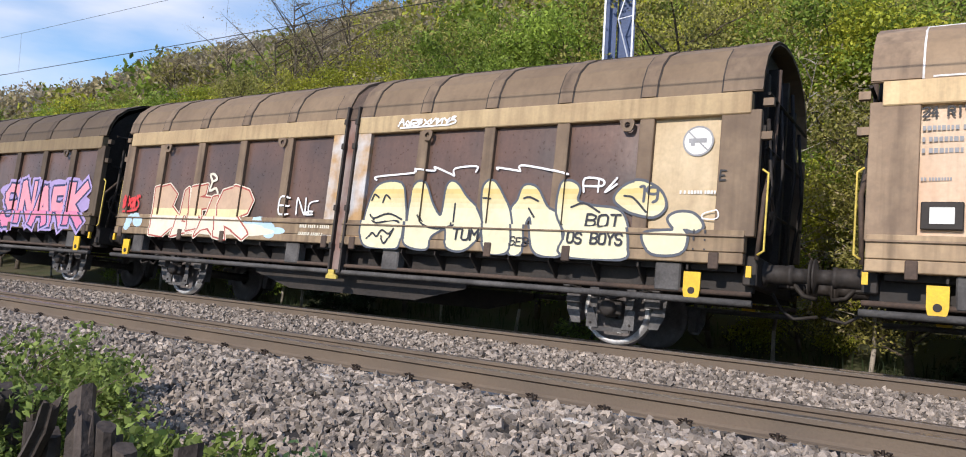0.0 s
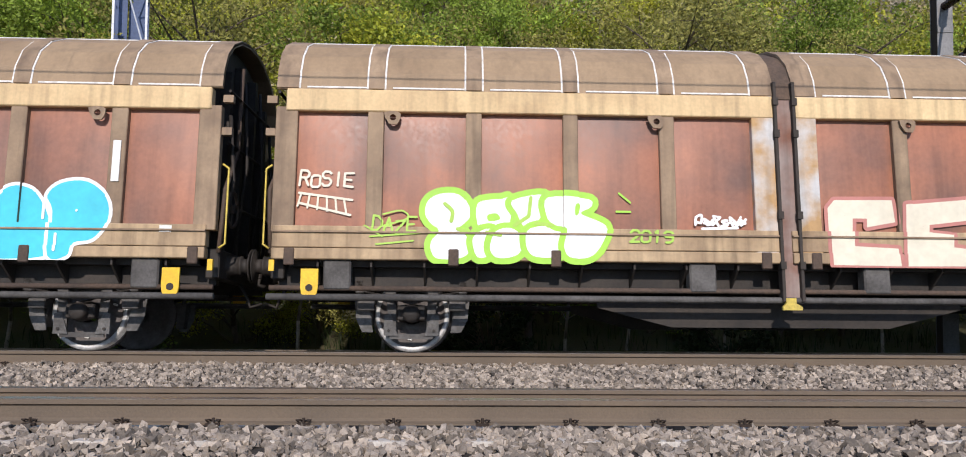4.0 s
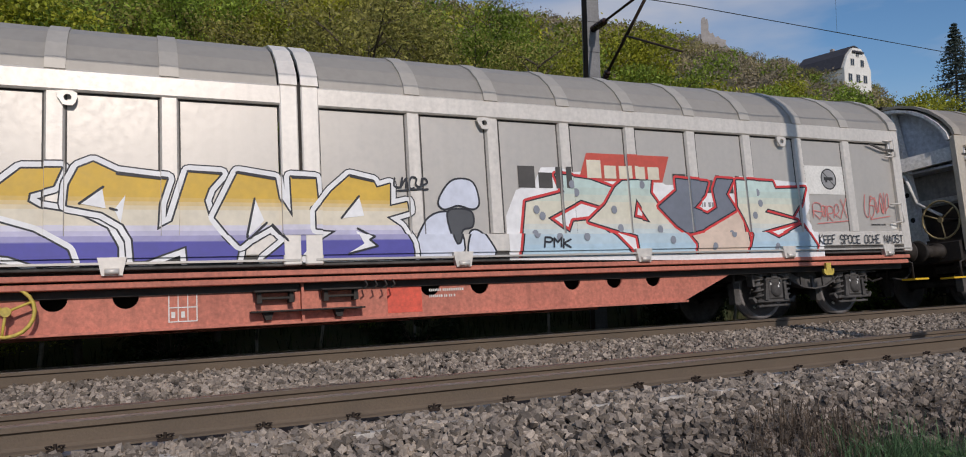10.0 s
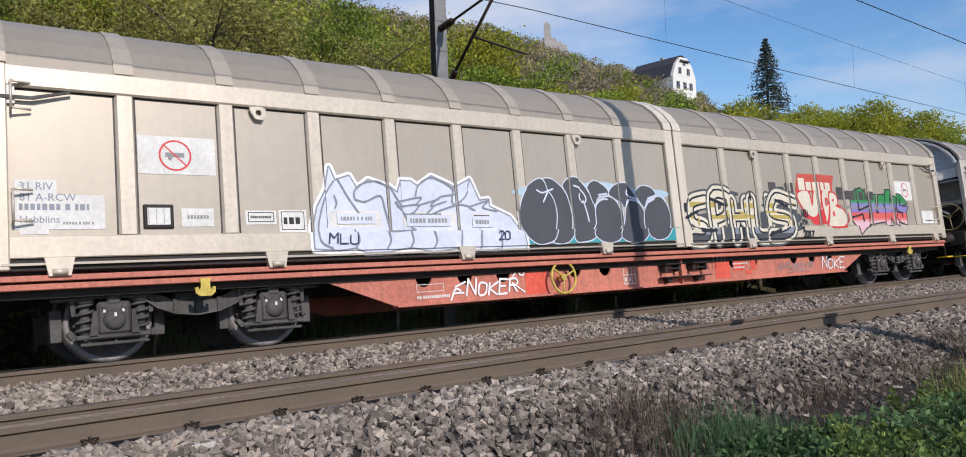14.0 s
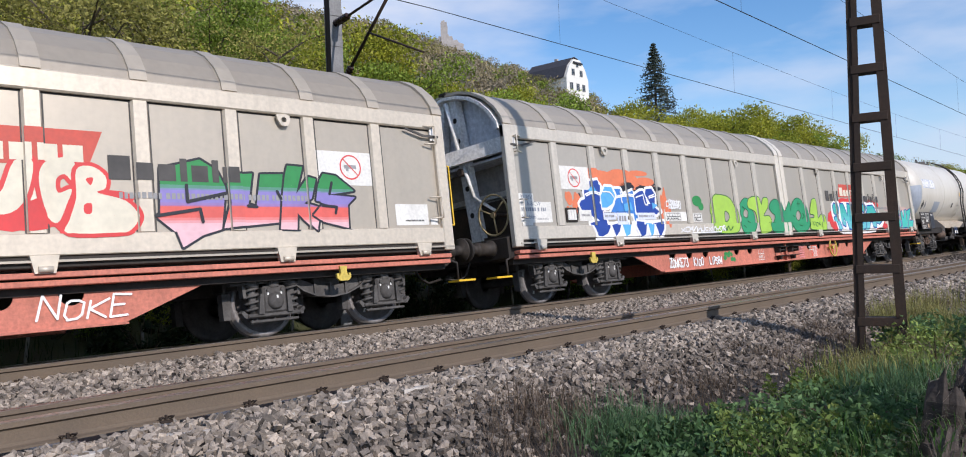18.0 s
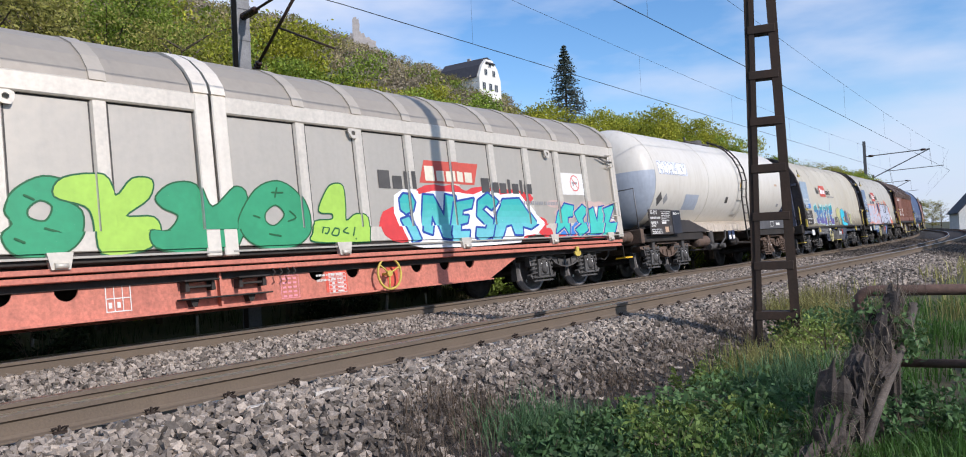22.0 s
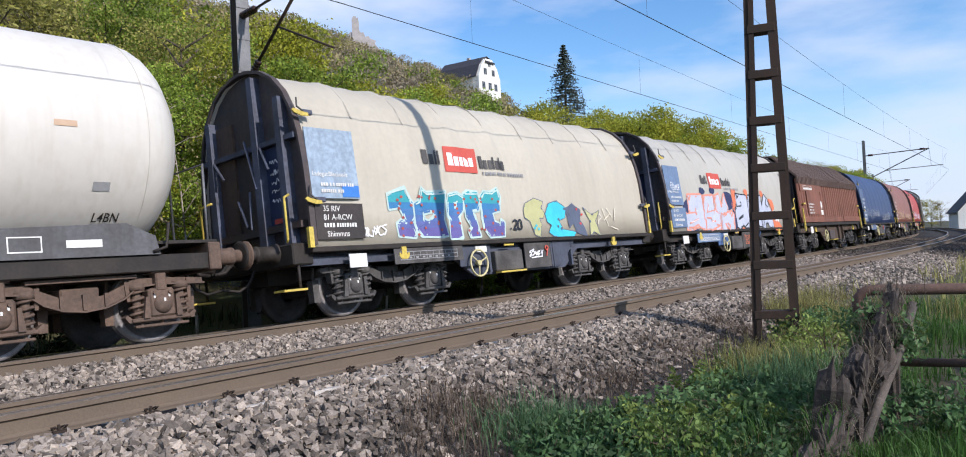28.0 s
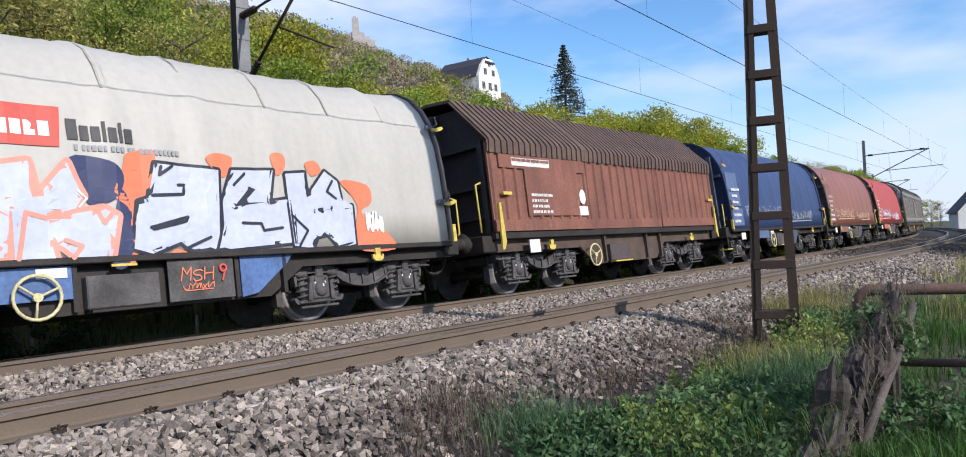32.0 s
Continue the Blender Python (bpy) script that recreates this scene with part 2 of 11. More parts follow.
def ground_z(x, y):
    r = math.hypot(x, y)
    d = y - shift(x)
    base = -0.46 + 0.05 * noise.noise((x * 0.4, y * 0.4, 3.0))
    if d > 12.6:
        az = math.degrees(math.atan2(x, y))
        e = ridge(max(min(az, 180), -180))
        top = 120.0 + 160.0 * min(max((az - 25) / 15, 0), 1)
        start = r * 12.6 / max(d, 12.6)
        f = min(max((r - start) / (top - start), 0), 1)
        h = math.tan(radians(max(e, 0.0))) * (start + (top - start) * f) * min(1.0, f * 3.2 + 0.02) + 1.075
        rise = max(h - 6.5 * min(1, f * 4), 0) if f < 1 else 0
        if f >= 1:
            rise = max(math.tan(radians(e)) * top + 1.0 - 6.5 - (r - top) * 0.25, 0)
        base = base - 0.3 + rise * min(1, (d - 12.6) / 6.0)
    elif d < 2.6:
        base += 0.1 * noise.noise((x * 0.7, y * 0.7, 9.0)) - 0.03
    return base


m_soil = paint("soil_grass", (0.045, 0.055, 0.018), (0.075, 0.06, 0.03), rough=0.95, scale=0.7, fine=18, bump=0.25)
gv, gf = [], []
radii = [0.4]
while radii[-1] < 2600:
    radii.append(radii[-1] * 1.09 + 0.08)
NA = 180
for r in radii:
    for k in range(NA):
        a = 2 * math.pi * k / NA
        x, y = r * math.sin(a), r * math.cos(a)
        gv.append((x, y, ground_z(x, y)))
for i in range(len(radii) - 1):
    for k in range(NA):
        a, b = i * NA + k, i * NA + (k + 1) % NA
        gf.append((a, a + NA, b + NA, b))
gf.append(tuple(range(NA)))
tagged(raw("ground", gv, gf, m_soil), "dark soil with grass beside and behind the railway line", "ground", kind="structure")


# ---- track ----
m_stone = paint("ballast_stone", (0.33, 0.275, 0.222), (0.18, 0.153, 0.13), rough=0.92, scale=5.0, fine=60, bump=0.15, island=0.58, spec=0.25)
# near-black sheet: shade between stones and under the train is in its colour
m_bed = paint("shade_dark_bed", (0.034, 0.029, 0.025), (0.022, 0.019, 0.017), rough=0.95, scale=6, fine=40, bump=0.5)
m_rail = paint("rusty_rail", (0.145, 0.108, 0.075), (0.115, 0.088, 0.064), rough=0.75, scale=1.5, fine=60, bump=0.05, fine_amt=0.12)
m_shine = paint("polished_rail", (0.36, 0.31, 0.27), (0.28, 0.23, 0.2), rough=0.34, metal=0.8, scale=2, fine=40, bump=0.02)
m_conc = paint("sleeper_concrete", (0.5, 0.46, 0.41), (0.36, 0.33, 0.3), rough=0.9, scale=4, fine=50)
# dark copy of the sleeper concrete; shade under the train put into its colour
m_shadeconc = paint("shaded_sleeper_concrete", (0.14, 0.12, 0.105), (0.08, 0.07, 0.062), rough=0.9, scale=4, fine=50)
m_clip = paint("rail_clip_iron", (0.045, 0.03, 0.022), (0.03, 0.022, 0.018), rough=0.8, metal=0.3, scale=9, fine=60)

BED = ((3.0, -0.52), (4.2, -0.2), (4.9, -0.085), (5.3, -0.075), (6.0, -0.17), (7.05, -0.24), (7.7, -0.20), (8.6, -0.165), (9.35, -0.165), (10.1, -0.26), (11.0, -0.33), (12.0, -0.38), (13.3, -0.95))


def bed_z(y):
    for (a, e), (b, f) in zip(BED, BED[1:]):
        if a <= y <= b:
            return e + (f - e) * (y - a) / (b - a)
    return -0.9


def stations(a, b):
    out, q = [a], a
    while q < b:
        q += 60 if q < -80 else 20 if q + 20 <= BEND else max(BEND - q, 0) or 5
        out.append(min(q, b))
    return out


def sweep(prof, qs, closed):
    vs, fs = [], []
    k = len(prof)
    for q in qs:
        vs += [along(q, y, z) for y, z in prof]
    for i in range(len(qs) - 1):
        for j in range(k if closed else k - 1):
            a, b = i * k + j, i * k + (j + 1) % k
            fs.append((a, b, b + k, a + k))
    return vs, fs


QS = stations(-140.0, 215.0)
track = tagged(empty("railway_bed"), "grey stone ballast bed under two tracks", "railway track", kind="structure")
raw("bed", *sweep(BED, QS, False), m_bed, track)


def ballast(name, q0, q1, y0, y1, per, size, seed, thin=None, mat=None):
    """Broken stones lying on the bed: angular lumps, each turned and squashed its own way."""
    rg = np.random.default_rng(seed)
    n = int((q1 - q0) * (y1 - y0) * per)
    q, y = rg.uniform(q0, q1, n), rg.uniform(y0, y1, n)
    if thin:
        keep = rg.uniform(0, 1, n) < thin(q, y)
        q, y = q[keep], y[keep]
        n = len(q)
    z = np.interp(y, [p[0] for p in BED], [p[1] for p in BED]) + rg.uniform(-0.012, 0.03, n)
    pos = np.array([along(a, b, c) for a, b, c in zip(q, y, z)])
    cube = np.array([(-1, -1, -1), (1, -1, -1), (1, 1, -1), (-1, 1, -1), (-1, -1, 1), (1, -1, 1), (1, 1, 1), (-1, 1, 1)], float)
    v = cube[None] * rg.uniform(0.25, 1.0, (n, 8, 3)) * rg.uniform(0.5, 1.05, (n, 1, 3)) * (size * rg.uniform(0.65, 1.35, (n, 1, 1)))
    ang = rg.uniform(0, 2 * np.pi, (n, 3))
    for ax in range(3):
        c, s2 = np.cos(ang[:, ax])[:, None], np.sin(ang[:, ax])[:, None]
        i, j = [(1, 2), (0, 2), (0, 1)][ax]
        a, b = v[:, :, i].copy(), v[:, :, j].copy()
        v[:, :, i], v[:, :, j] = a * c - b * s2, a * s2 + b * c
    v = (v + pos[:, None]).reshape(-1, 3)
    quad = np.array([(0, 3, 2, 1), (4, 5, 6, 7), (0, 1, 5, 4), (1, 2, 6, 5), (2, 3, 7, 6), (3, 0, 4, 7)])
    f = (quad[None] + 8 * np.arange(n)[:, None, None]).reshape(-1, 4)
    me = bpy.data.meshes.new(name)
    me.vertices.add(len(v))
    me.vertices.foreach_set("co", v.ravel())
    me.loops.add(f.size)
    me.loops.foreach_set("vertex_index", f.ravel())
    me.polygons.add(len(f))
    me.polygons.foreach_set("loop_start", np.arange(0, f.size, 4))
    me.update(calc_edges=True)
    me.shade_flat()
    me.materials.append(mat or m_stone)
    ob = new(name, me)
    ob.parent = track
    ob["kind"] = "stuff"
    return ob


ballast("ballast", -13.0, 17.0, 3.1, 5.32, 640, 0.039, 1, lambda q, y: np.clip((y - 2.85 - np.clip((q - 2.0) / 3.0, 0, 1) * 0.75) / 0.4, 0.12, 1) * (1 - np.clip((q - 1.5) / 2.0, 0, 1) * np.clip((4.75 - y) / 0.5, 0, 0.85)))
ballast("ballast", -30.0, 26.0, 7.12, 9.34, 430, 0.038, 2)
# darker stone copy; shade on the far line is partly in its colour
m_shadestone = paint("shade_dark_ballast", (0.13, 0.108, 0.09), (0.075, 0.063, 0.054), rough=0.92, scale=5.0, fine=60, bump=0.15, island=0.5, spec=0.25)
ballast("ballast", 17.0, 31.0, 3.3, 5.3, 160, 0.05, 3)
ballast("ballast", 31.0, 48.0, 3.3, 5.3, 150, 0.055, 13, None, m_shadestone)
ballast("ballast", 26.0, 33.0, 7.1, 9.3, 160, 0.05, 4)
ballast("ballast", 33.0, 64.0, 7.1, 9.3, 120, 0.055, 14, None, m_shadestone)
ballast("ballast", -34.0, -13.0, 3.6, 5.3, 150, 0.05, 5)
m_slopestone = paint("earthy_ballast_stone", (0.23, 0.19, 0.155), (0.12, 0.1, 0.083), rough=0.95, scale=5.0, fine=60, bump=0.15, island=0.5, spec=0.2)
ballast("ballast", 1.5, 16.0, 3.2, 4.7, 520, 0.037, 16, lambda q, y: np.clip((q - 1.5) / 2.0, 0, 1) * np.clip((4.75 - y) / 0.5, 0, 0.85) * np.clip((y - 3.5) / 0.4, 0.15, 1), m_slopestone)
ballast("ballast", -8.0, 20.0, 10.9, 12.6, 160, 0.05, 6)

RAIL = ((-0.036, 0.0), (0.036, 0.0), (0.036, -0.038), (0.010, -0.052), (0.009, -0.135), (0.03, -0.152), (0.075, -0.160), (0.075, -0.172),
        (-0.075, -0.172), (-0.075, -0.160), (-0.03, -0.152), (-0.009, -0.135), (-0.010, -0.052), (-0.036, -0.038), (-0.036, -0.006))


def rail(y, z, used):
    vs, fs = sweep([(y + a, z + b) for a, b in RAIL], QS, True)
    ob = raw("rail", vs, fs, [m_rail, m_shine], None)
    if used:
        k = len(RAIL)
        for p in ob.data.polygons:
            if p.index % k in (0, 14):
                p.material_index = 1
    return ob


for label, ys, used in (("brown rusty steel track nearer the path", ((5.43, 0.13), (6.93, -0.04)), True), ("steel track with bright running edge under the train", ((9.43, 0.0), (10.93, -0.145)), True)):
    tk = tagged(empty("railway_track"), label, "railway track", kind="structure")
    for y, z in ys:
        rail(y, z, used).parent = tk
    (y0, z0), (y1, z1) = ys
    bm = bmesh.new()
    prism(bm, ((y0 - 0.52, z0 - 0.18), (y0 - 0.52, z0 - 0.33), (y1 + 0.52, z1 - 0.33), (y1 + 0.52, z1 - 0.18 - 0.05)), -0.13, 0.13, "x")
    first = part("sleeper", bm, m_conc if y0 < 6 else m_shadeconc, tk)
    bm = bmesh.new()
    for side in (-1, 1):
        tube(bm, [(0.05 * side, -0.09, 0.0), (0.085 * side, -0.125, 0.045), (0.045 * side, -0.14, 0.05), (0.03 * side, -0.08, 0.03)], 0.011, 5)
    rod(bm, (0, -0.11, -0.02), (0, -0.11, 0.065), 0.018, 6)
    bx(bm, -0.08, 0.08, -0.17, -0.07, -0.02, 0.006)
    clip = part("rail_clip", bm, m_clip, tk)
    clip.location = (0, y0, z0 - 0.162)
    clip.scale = (0.6, 0.6, 0.6)
    for i in range(-40, 58):
        q = i * 0.62 + 0.2
        p = along(q, 0)
        if i:
            share(first, "sleeper", pose(p.x, p.y, 0, 0, 0, heading(q)), tk)
        pc = along(q, y0)
        if i and -26 < i < 40:
            share(clip, "rail_clip", pose(pc.x, pc.y, z0 - 0.162, 0, 0, heading(q)) @ Matrix.Scale(0.6, 4), tk)
    clip.location.x = first.location.x = 0.2

# ---- overhead line ----
m_mast = paint("mast_steel", (0.036, 0.026, 0.02), (0.055, 0.034, 0.024), rough=0.8, metal=0.2, scale=2, fine=30, streak=0.3, streak_col=(0.09, 0.045, 0.025))
m_galv = paint("galvanised_steel", (0.2, 0.2, 0.2), (0.14, 0.14, 0.14), rough=0.6, metal=0.5, scale=3, fine=30)
m_wire = paint("copper_wire", (0.03, 0.03, 0.03), (0.02, 0.025, 0.022), rough=0.6, metal=0.4, scale=2, fine=20, bump=0)
m_insul = paint("insulator_glaze", (0.05, 0.025, 0.018), (0.04, 0.02, 0.015), rough=0.25, scale=5, fine=20, bump=0)
m_foot = paint("mast_footing", (0.2, 0.19, 0.17), (0.13, 0.12, 0.1), rough=0.95, scale=5, fine=30)


def ladder_mast(place, turn, h, wb, wt, mat, label, step=0.62, depth=0.16, foot=True):
    """A mast of two tapering channel legs tied by flat battens."""
    ob = tagged(empty("catenary_mast"), label, "railway mast")
    for s in (-1, 1):
        bm = bmesh.new()
        a, b = s * wb / 2, s * wt / 2
        w = 0.075
        prism(bm, ((a - w / 2, -0.4), (a + w / 2, -0.4), (b + w / 2, h), (b - w / 2, h)), -depth / 2, depth / 2, "y")
        part("leg", bm, mat, ob)
        for fl in (-1, 1):
            bm = bmesh.new()
            w2 = 0.03
            prism(bm, ((a - s * 0.05 - w2, 0), (a - s * 0.05 + w2, 0), (b - s * 0.05 + w2, h), (b - s * 0.05 - w2, h)), fl * depth / 2, fl * (depth / 2 + 0.012), "y")
            part("flange", bm, mat, ob)
    z, k = 0.32, 0
    while z < h:
        f = z / h
        w = wb / 2 + (wt - wb) / 2 * f
        bm = bmesh.new()
        bx(bm, -w, w, -depth / 2 - 0.02, depth / 2 + 0.02, z - 0.05, z + 0.05, 0.004)
        part("batten", bm, mat, ob)
        z += step * (1 - 0.25 * f)
    if foot:
        bm = bmesh.new()
        bx(bm, -wb / 2 - 0.12, wb / 2 + 0.12, -0.3, 0.3, -0.7, -0.02, 0.03)
        part("footing", bm, m_foot, ob)
    ob.matrix_basis = pose(*place, 0, 0, turn)
    return ob


ladder_mast((9.5, 3.2, -0.3), 108, 8.6, 0.5, 0.1, m_mast, "dark rusty steel ladder mast standing in the grass beside the ballast", foot=False)


def cantilever(ob, mat, reach, z, drop=1.6):
    """The bracket arm with its insulators, pointing to -y."""
    bm = bmesh.new()
    rod(bm, (0, 0, z), (0, -0.35, z + 0.25), 0.03)
    rod(bm, (0, -0.75, z + 0.55), (0, -reach, z + drop), 0.03)
    rod(bm, (0, -0.7, z + drop - 0.05), (0, -reach, z + drop), 0.025)
    rod(bm, (0, -reach * 0.62, z + drop * 0.62), (0, -reach - 0.9, z + 0.2), 0.02)
    part("bracket_arm", bm, mat, ob)
    for p, q in (((0, -0.35, z + 0.25), (0, -0.75, z + 0.55)), ((0, -0.12, z + drop - 0.05), (0, -0.7, z + drop - 0.05))):
        bm = bmesh.new()
        p, q = Vector(p), Vector(q)
        turned = [(0.03, 0.0)]
        for k in range(7):
            turned += [(0.032, k / 7 + 0.02), (0.075, k / 7 + 0.03), (0.05, k / 7 + 0.1)]
        turned += [(0.03, 1.0)]
        rings = lathe(bm, [(r, t * (q - p).length) for r, t in turned], 10, (0, 0, 0), "z")
        bm.faces.new(rings[0][::-1])
        bm.faces.new(rings[-1])
        bmesh.ops.transform(bm, matrix=Matrix.Translation(p) @ (q - p).to_track_quat("Z", "Y").to_matrix().to_4x4(), verts=bm.verts)
        part("insulator", bm, m_insul, ob)


def i_mast(place, h, label, arm=True, turn=0):
    ob = tagged(empty("catenary_mast"), label, "railway mast")
    for y0 in (-0.13, 0.115):
        bm = bmesh.new()
        bx(bm, -0.13, 0.13, y0, y0 + 0.015, -0.6, h)
        part("flange", bm, m_galv, ob)
    bm = bmesh.new()
    bx(bm, -0.12, -0.09, -0.115, 0.115, -0.6, h)
    bx(bm, 0.09, 0.12, -0.115, 0.115, -0.6, h)
    part("web", bm, m_mast, ob)
    z = 0.4
    while z < h:
        part("batten", box(-0.13, 0.13, -0.142, -0.131, z, z + 0.14), m_galv, ob)
        z += 0.62
    if arm:
        cantilever(ob, m_mast, 2.5, 4.9)
    ob.matrix_basis = pose(*place, 0, 0, turn)
    return ob


i_mast((8.55, 12.95, -0.75), 9.2, "grey lattice steel mast with insulated bracket behind the train", turn=-8)


def wide_bracket(ob, reach, z, side):
    """A long bracket over both tracks: level top tube, slanting strut and a steady arm below."""
    bm = bmesh.new()
    rod(bm, (0, 0, z + 2.3), (0, side * reach, z + 2.5), 0.05, 6)
    rod(bm, (0, 0, z), (0, side * reach, z + 2.5), 0.05, 6)
    rod(bm, (0, side * reach * 0.3, z + 0.8), (0, side * (reach + 1.0), z + 0.95), 0.035, 6)
    rod(bm, (0, side * reach, z + 2.5), (0, side * (reach + 0.1), z + 0.93), 0.012, 4)
    part("bracket_arm", bm, m_galv, ob)
    for f in (0.1, 0.9):
        bm = bmesh.new()
        rod(bm, (0, side * reach * f - 0.2, z + 2.3 + 0.2 * f), (0, side * reach * f + 0.2, z + 2.3 + 0.2 * f), 0.1, 8)
        part("insulator", bm, m_insul, ob)


for q, reach in ((78.0, 5.2), (133.0, 5.0), (188.0, 5.0)):
    p = along(q, 13.2)
    ob = ladder_mast((p.x, p.y, -0.5), heading(q) + 90, 9.3, 0.62, 0.5, m_galv, "distant lattice steel mast with a long bracket over the curve", step=0.7, depth=0.2, foot=False)
    wide_bracket(ob, reach, 5.6, 1)
    ob.matrix_basis = pose(p.x, p.y, -0.5, 0, 0, heading(q)) @ pose(0, 0, 0, 0, 0, 180)

# wires: contact and messenger for each track, straight from mast to mast, with droppers
SPANS = [9.0 + 62.0 * k for k in range(-3, 3)]


def wire_at(q, y, z, sag):
    """A point of a wire that hangs between the two masts next to q, off to either side in turn."""
    k = min(max(int(math.floor((q - SPANS[0]) / 62.0)), 0), len(SPANS) - 2)
    f = (q - SPANS[k]) / 62.0
    zig = 0.14 if k % 2 else -0.14
    p = along(SPANS[k], y - zig, z).lerp(along(SPANS[k + 1], y + zig, z), f)
    return p - Vector((0, 0, sag * 4 * f * (1 - f)))


for y, zc, zm, sag in ((10.62, 5.5, 7.0, 0.4), (6.38, 5.15, 6.75, 0.4)):
    for zz, mid, r, nm in ((zc, 0.0, 0.0085, "contact_wire"), (zm, sag, 0.0045, "messenger_wire")):
        bm = bmesh.new()
        tube(bm, [wire_at(SPANS[0] + 6.2 * k, y, zz, mid) for k in range(51)], r, 5)
        tagged(part(nm, bm, m_wire), "thin dark overhead wire above the track", "overhead wire")
    for k in range(-12, 14):
        q = 9.0 + k * 8.9 + 4
        bm = bmesh.new()
        rod(bm, wire_at(q, y, zc, 0.0), wire_at(q, y, zm, sag), 0.003, 4)
        tagged(part("dropper_wire", bm, m_wire), "thin dropper hanging between the overhead wires", "overhead wire", group="droppers of the overhead line")

# blue-grey lattice mast at the foot of the trees
# dark shaded faces and pale sunlit edges are put into the colours
m_blue = paint("shaded_blue_steel", (0.07, 0.1, 0.19), (0.05, 0.075, 0.14), rough=0.6, metal=0.2, scale=2, fine=20)
m_litsteel = paint("sunlit_edge_steel", (0.62, 0.64, 0.68), (0.5, 0.52, 0.56), rough=0.5, metal=0.2, scale=2, fine=20)
pyl = tagged(empty("lattice_mast"), "lattice steel mast, faces dark blue as shaded, edges pale as sunlit", "railway mast")
for dx in (-0.27, 0.25):
    bm = bmesh.new()
    bx(bm, dx - 0.015, dx + 0.02, -0.25, -0.2, -0.5, 9.5)
    part("leg", bm, m_litsteel, pyl)
    bm = bmesh.new()
    bx(bm, dx - 0.03, dx + 0.03, 0.2, 0.25, -0.5, 9.5)
    part("leg", bm, m_blue, pyl)
part("web_plate", box(-0.245, -0.06, 0.0, 0.03, -0.5, 9.5), m_blue, pyl)
part("web_plate", box(-0.04, 0.22, 0.12, 0.15, -0.5, 9.5), m_blue, pyl)
for k in range(10):
    bm = bmesh.new()
    rod(bm, (-0.02 if k % 2 else 0.25, -0.22, k * 0.95 - 0.4), (0.25 if k % 2 else -0.02, -0.22, k * 0.95 + 0.55), 0.013, 5)
    part("brace", bm, m_litsteel, pyl)
    if k % 2:
        bm = bmesh.new()
        rod(bm, (-0.02, -0.22, k * 0.95 - 0.4), (0.25, -0.22, k * 0.95 - 0.33), 0.012, 5)
        part("brace", bm, m_litsteel, pyl)
bm = bmesh.new()
rod(bm, (0.26, 0.0, 4.9), (0.62, 0.1, 4.2), 0.02, 5)
part("stay", bm, m_litsteel, pyl)
pyl.matrix_basis = pose(-5.72, 13.3, ground_z(-5.72, 13.3), 0, 0, 20)


# ---- trees ----
m_bark = paint("bark", (0.11, 0.085, 0.06), (0.07, 0.055, 0.04), rough=0.95, scale=3, fine=25, bump=0.3)
m_pale = paint("pale_bark", (0.34, 0.3, 0.24), (0.22, 0.19, 0.15), rough=0.9, scale=3, fine=25, bump=0.2)
m_leaf = {"yellow": leafy("spring_leaf_yellow", (0.42, 0.4, 0.04), (0.25, 0.28, 0.03)),
          "green": leafy("spring_leaf_green", (0.27, 0.35, 0.045), (0.17, 0.24, 0.035)),
          "olive": leafy("leaf_olive", (0.34, 0.31, 0.08), (0.22, 0.21, 0.055)),
          "bud": leafy("bud_brown", (0.34, 0.28, 0.15), (0.24, 0.2, 0.11))}


def leaf_cloud(name, centres, spread, per, size, mat, seed, parent, flat=0.7):
    """Small folded leaves in loose clumps."""
    rg = np.random.default_rng(seed)
    c = np.repeat(np.array(centres), per, axis=0)
    n = len(c)
    sp = np.repeat(np.array(spread), per)[:, None] if np.ndim(spread) else spread
    pos = c + np.clip(rg.normal(0, 1, (n, 3)), -1.7, 1.7) * sp * np.array((1, 1, flat))
    a = rg.normal(0, 1, (n, 3))
    a /= np.linalg.norm(a, axis=1)[:, None]
    b = np.cross(a, rg.normal(0, 1, (n, 3)))
    b /= np.linalg.norm(b, axis=1)[:, None]
    sz = size * rg.uniform(0.55, 1.3, (n, 1))
    v = np.stack([pos - a * sz, pos - b * sz * 0.5, pos + a * sz, pos + b * sz * 0.5], 1).reshape(-1, 3)
    me = bpy.data.meshes.new(name)
    me.vertices.add(len(v))
    me.vertices.foreach_set("co", v.ravel())
    me.loops.add(n * 4)
    me.loops.foreach_set("vertex_index", np.arange(n * 4))
    me.polygons.add(n)
    me.polygons.foreach_set("loop_start", np.arange(0, n * 4, 4))
    me.update(calc_edges=True)
    me.materials.append(mat)
    ob = new(name, me)
    ob.parent = parent
    return ob


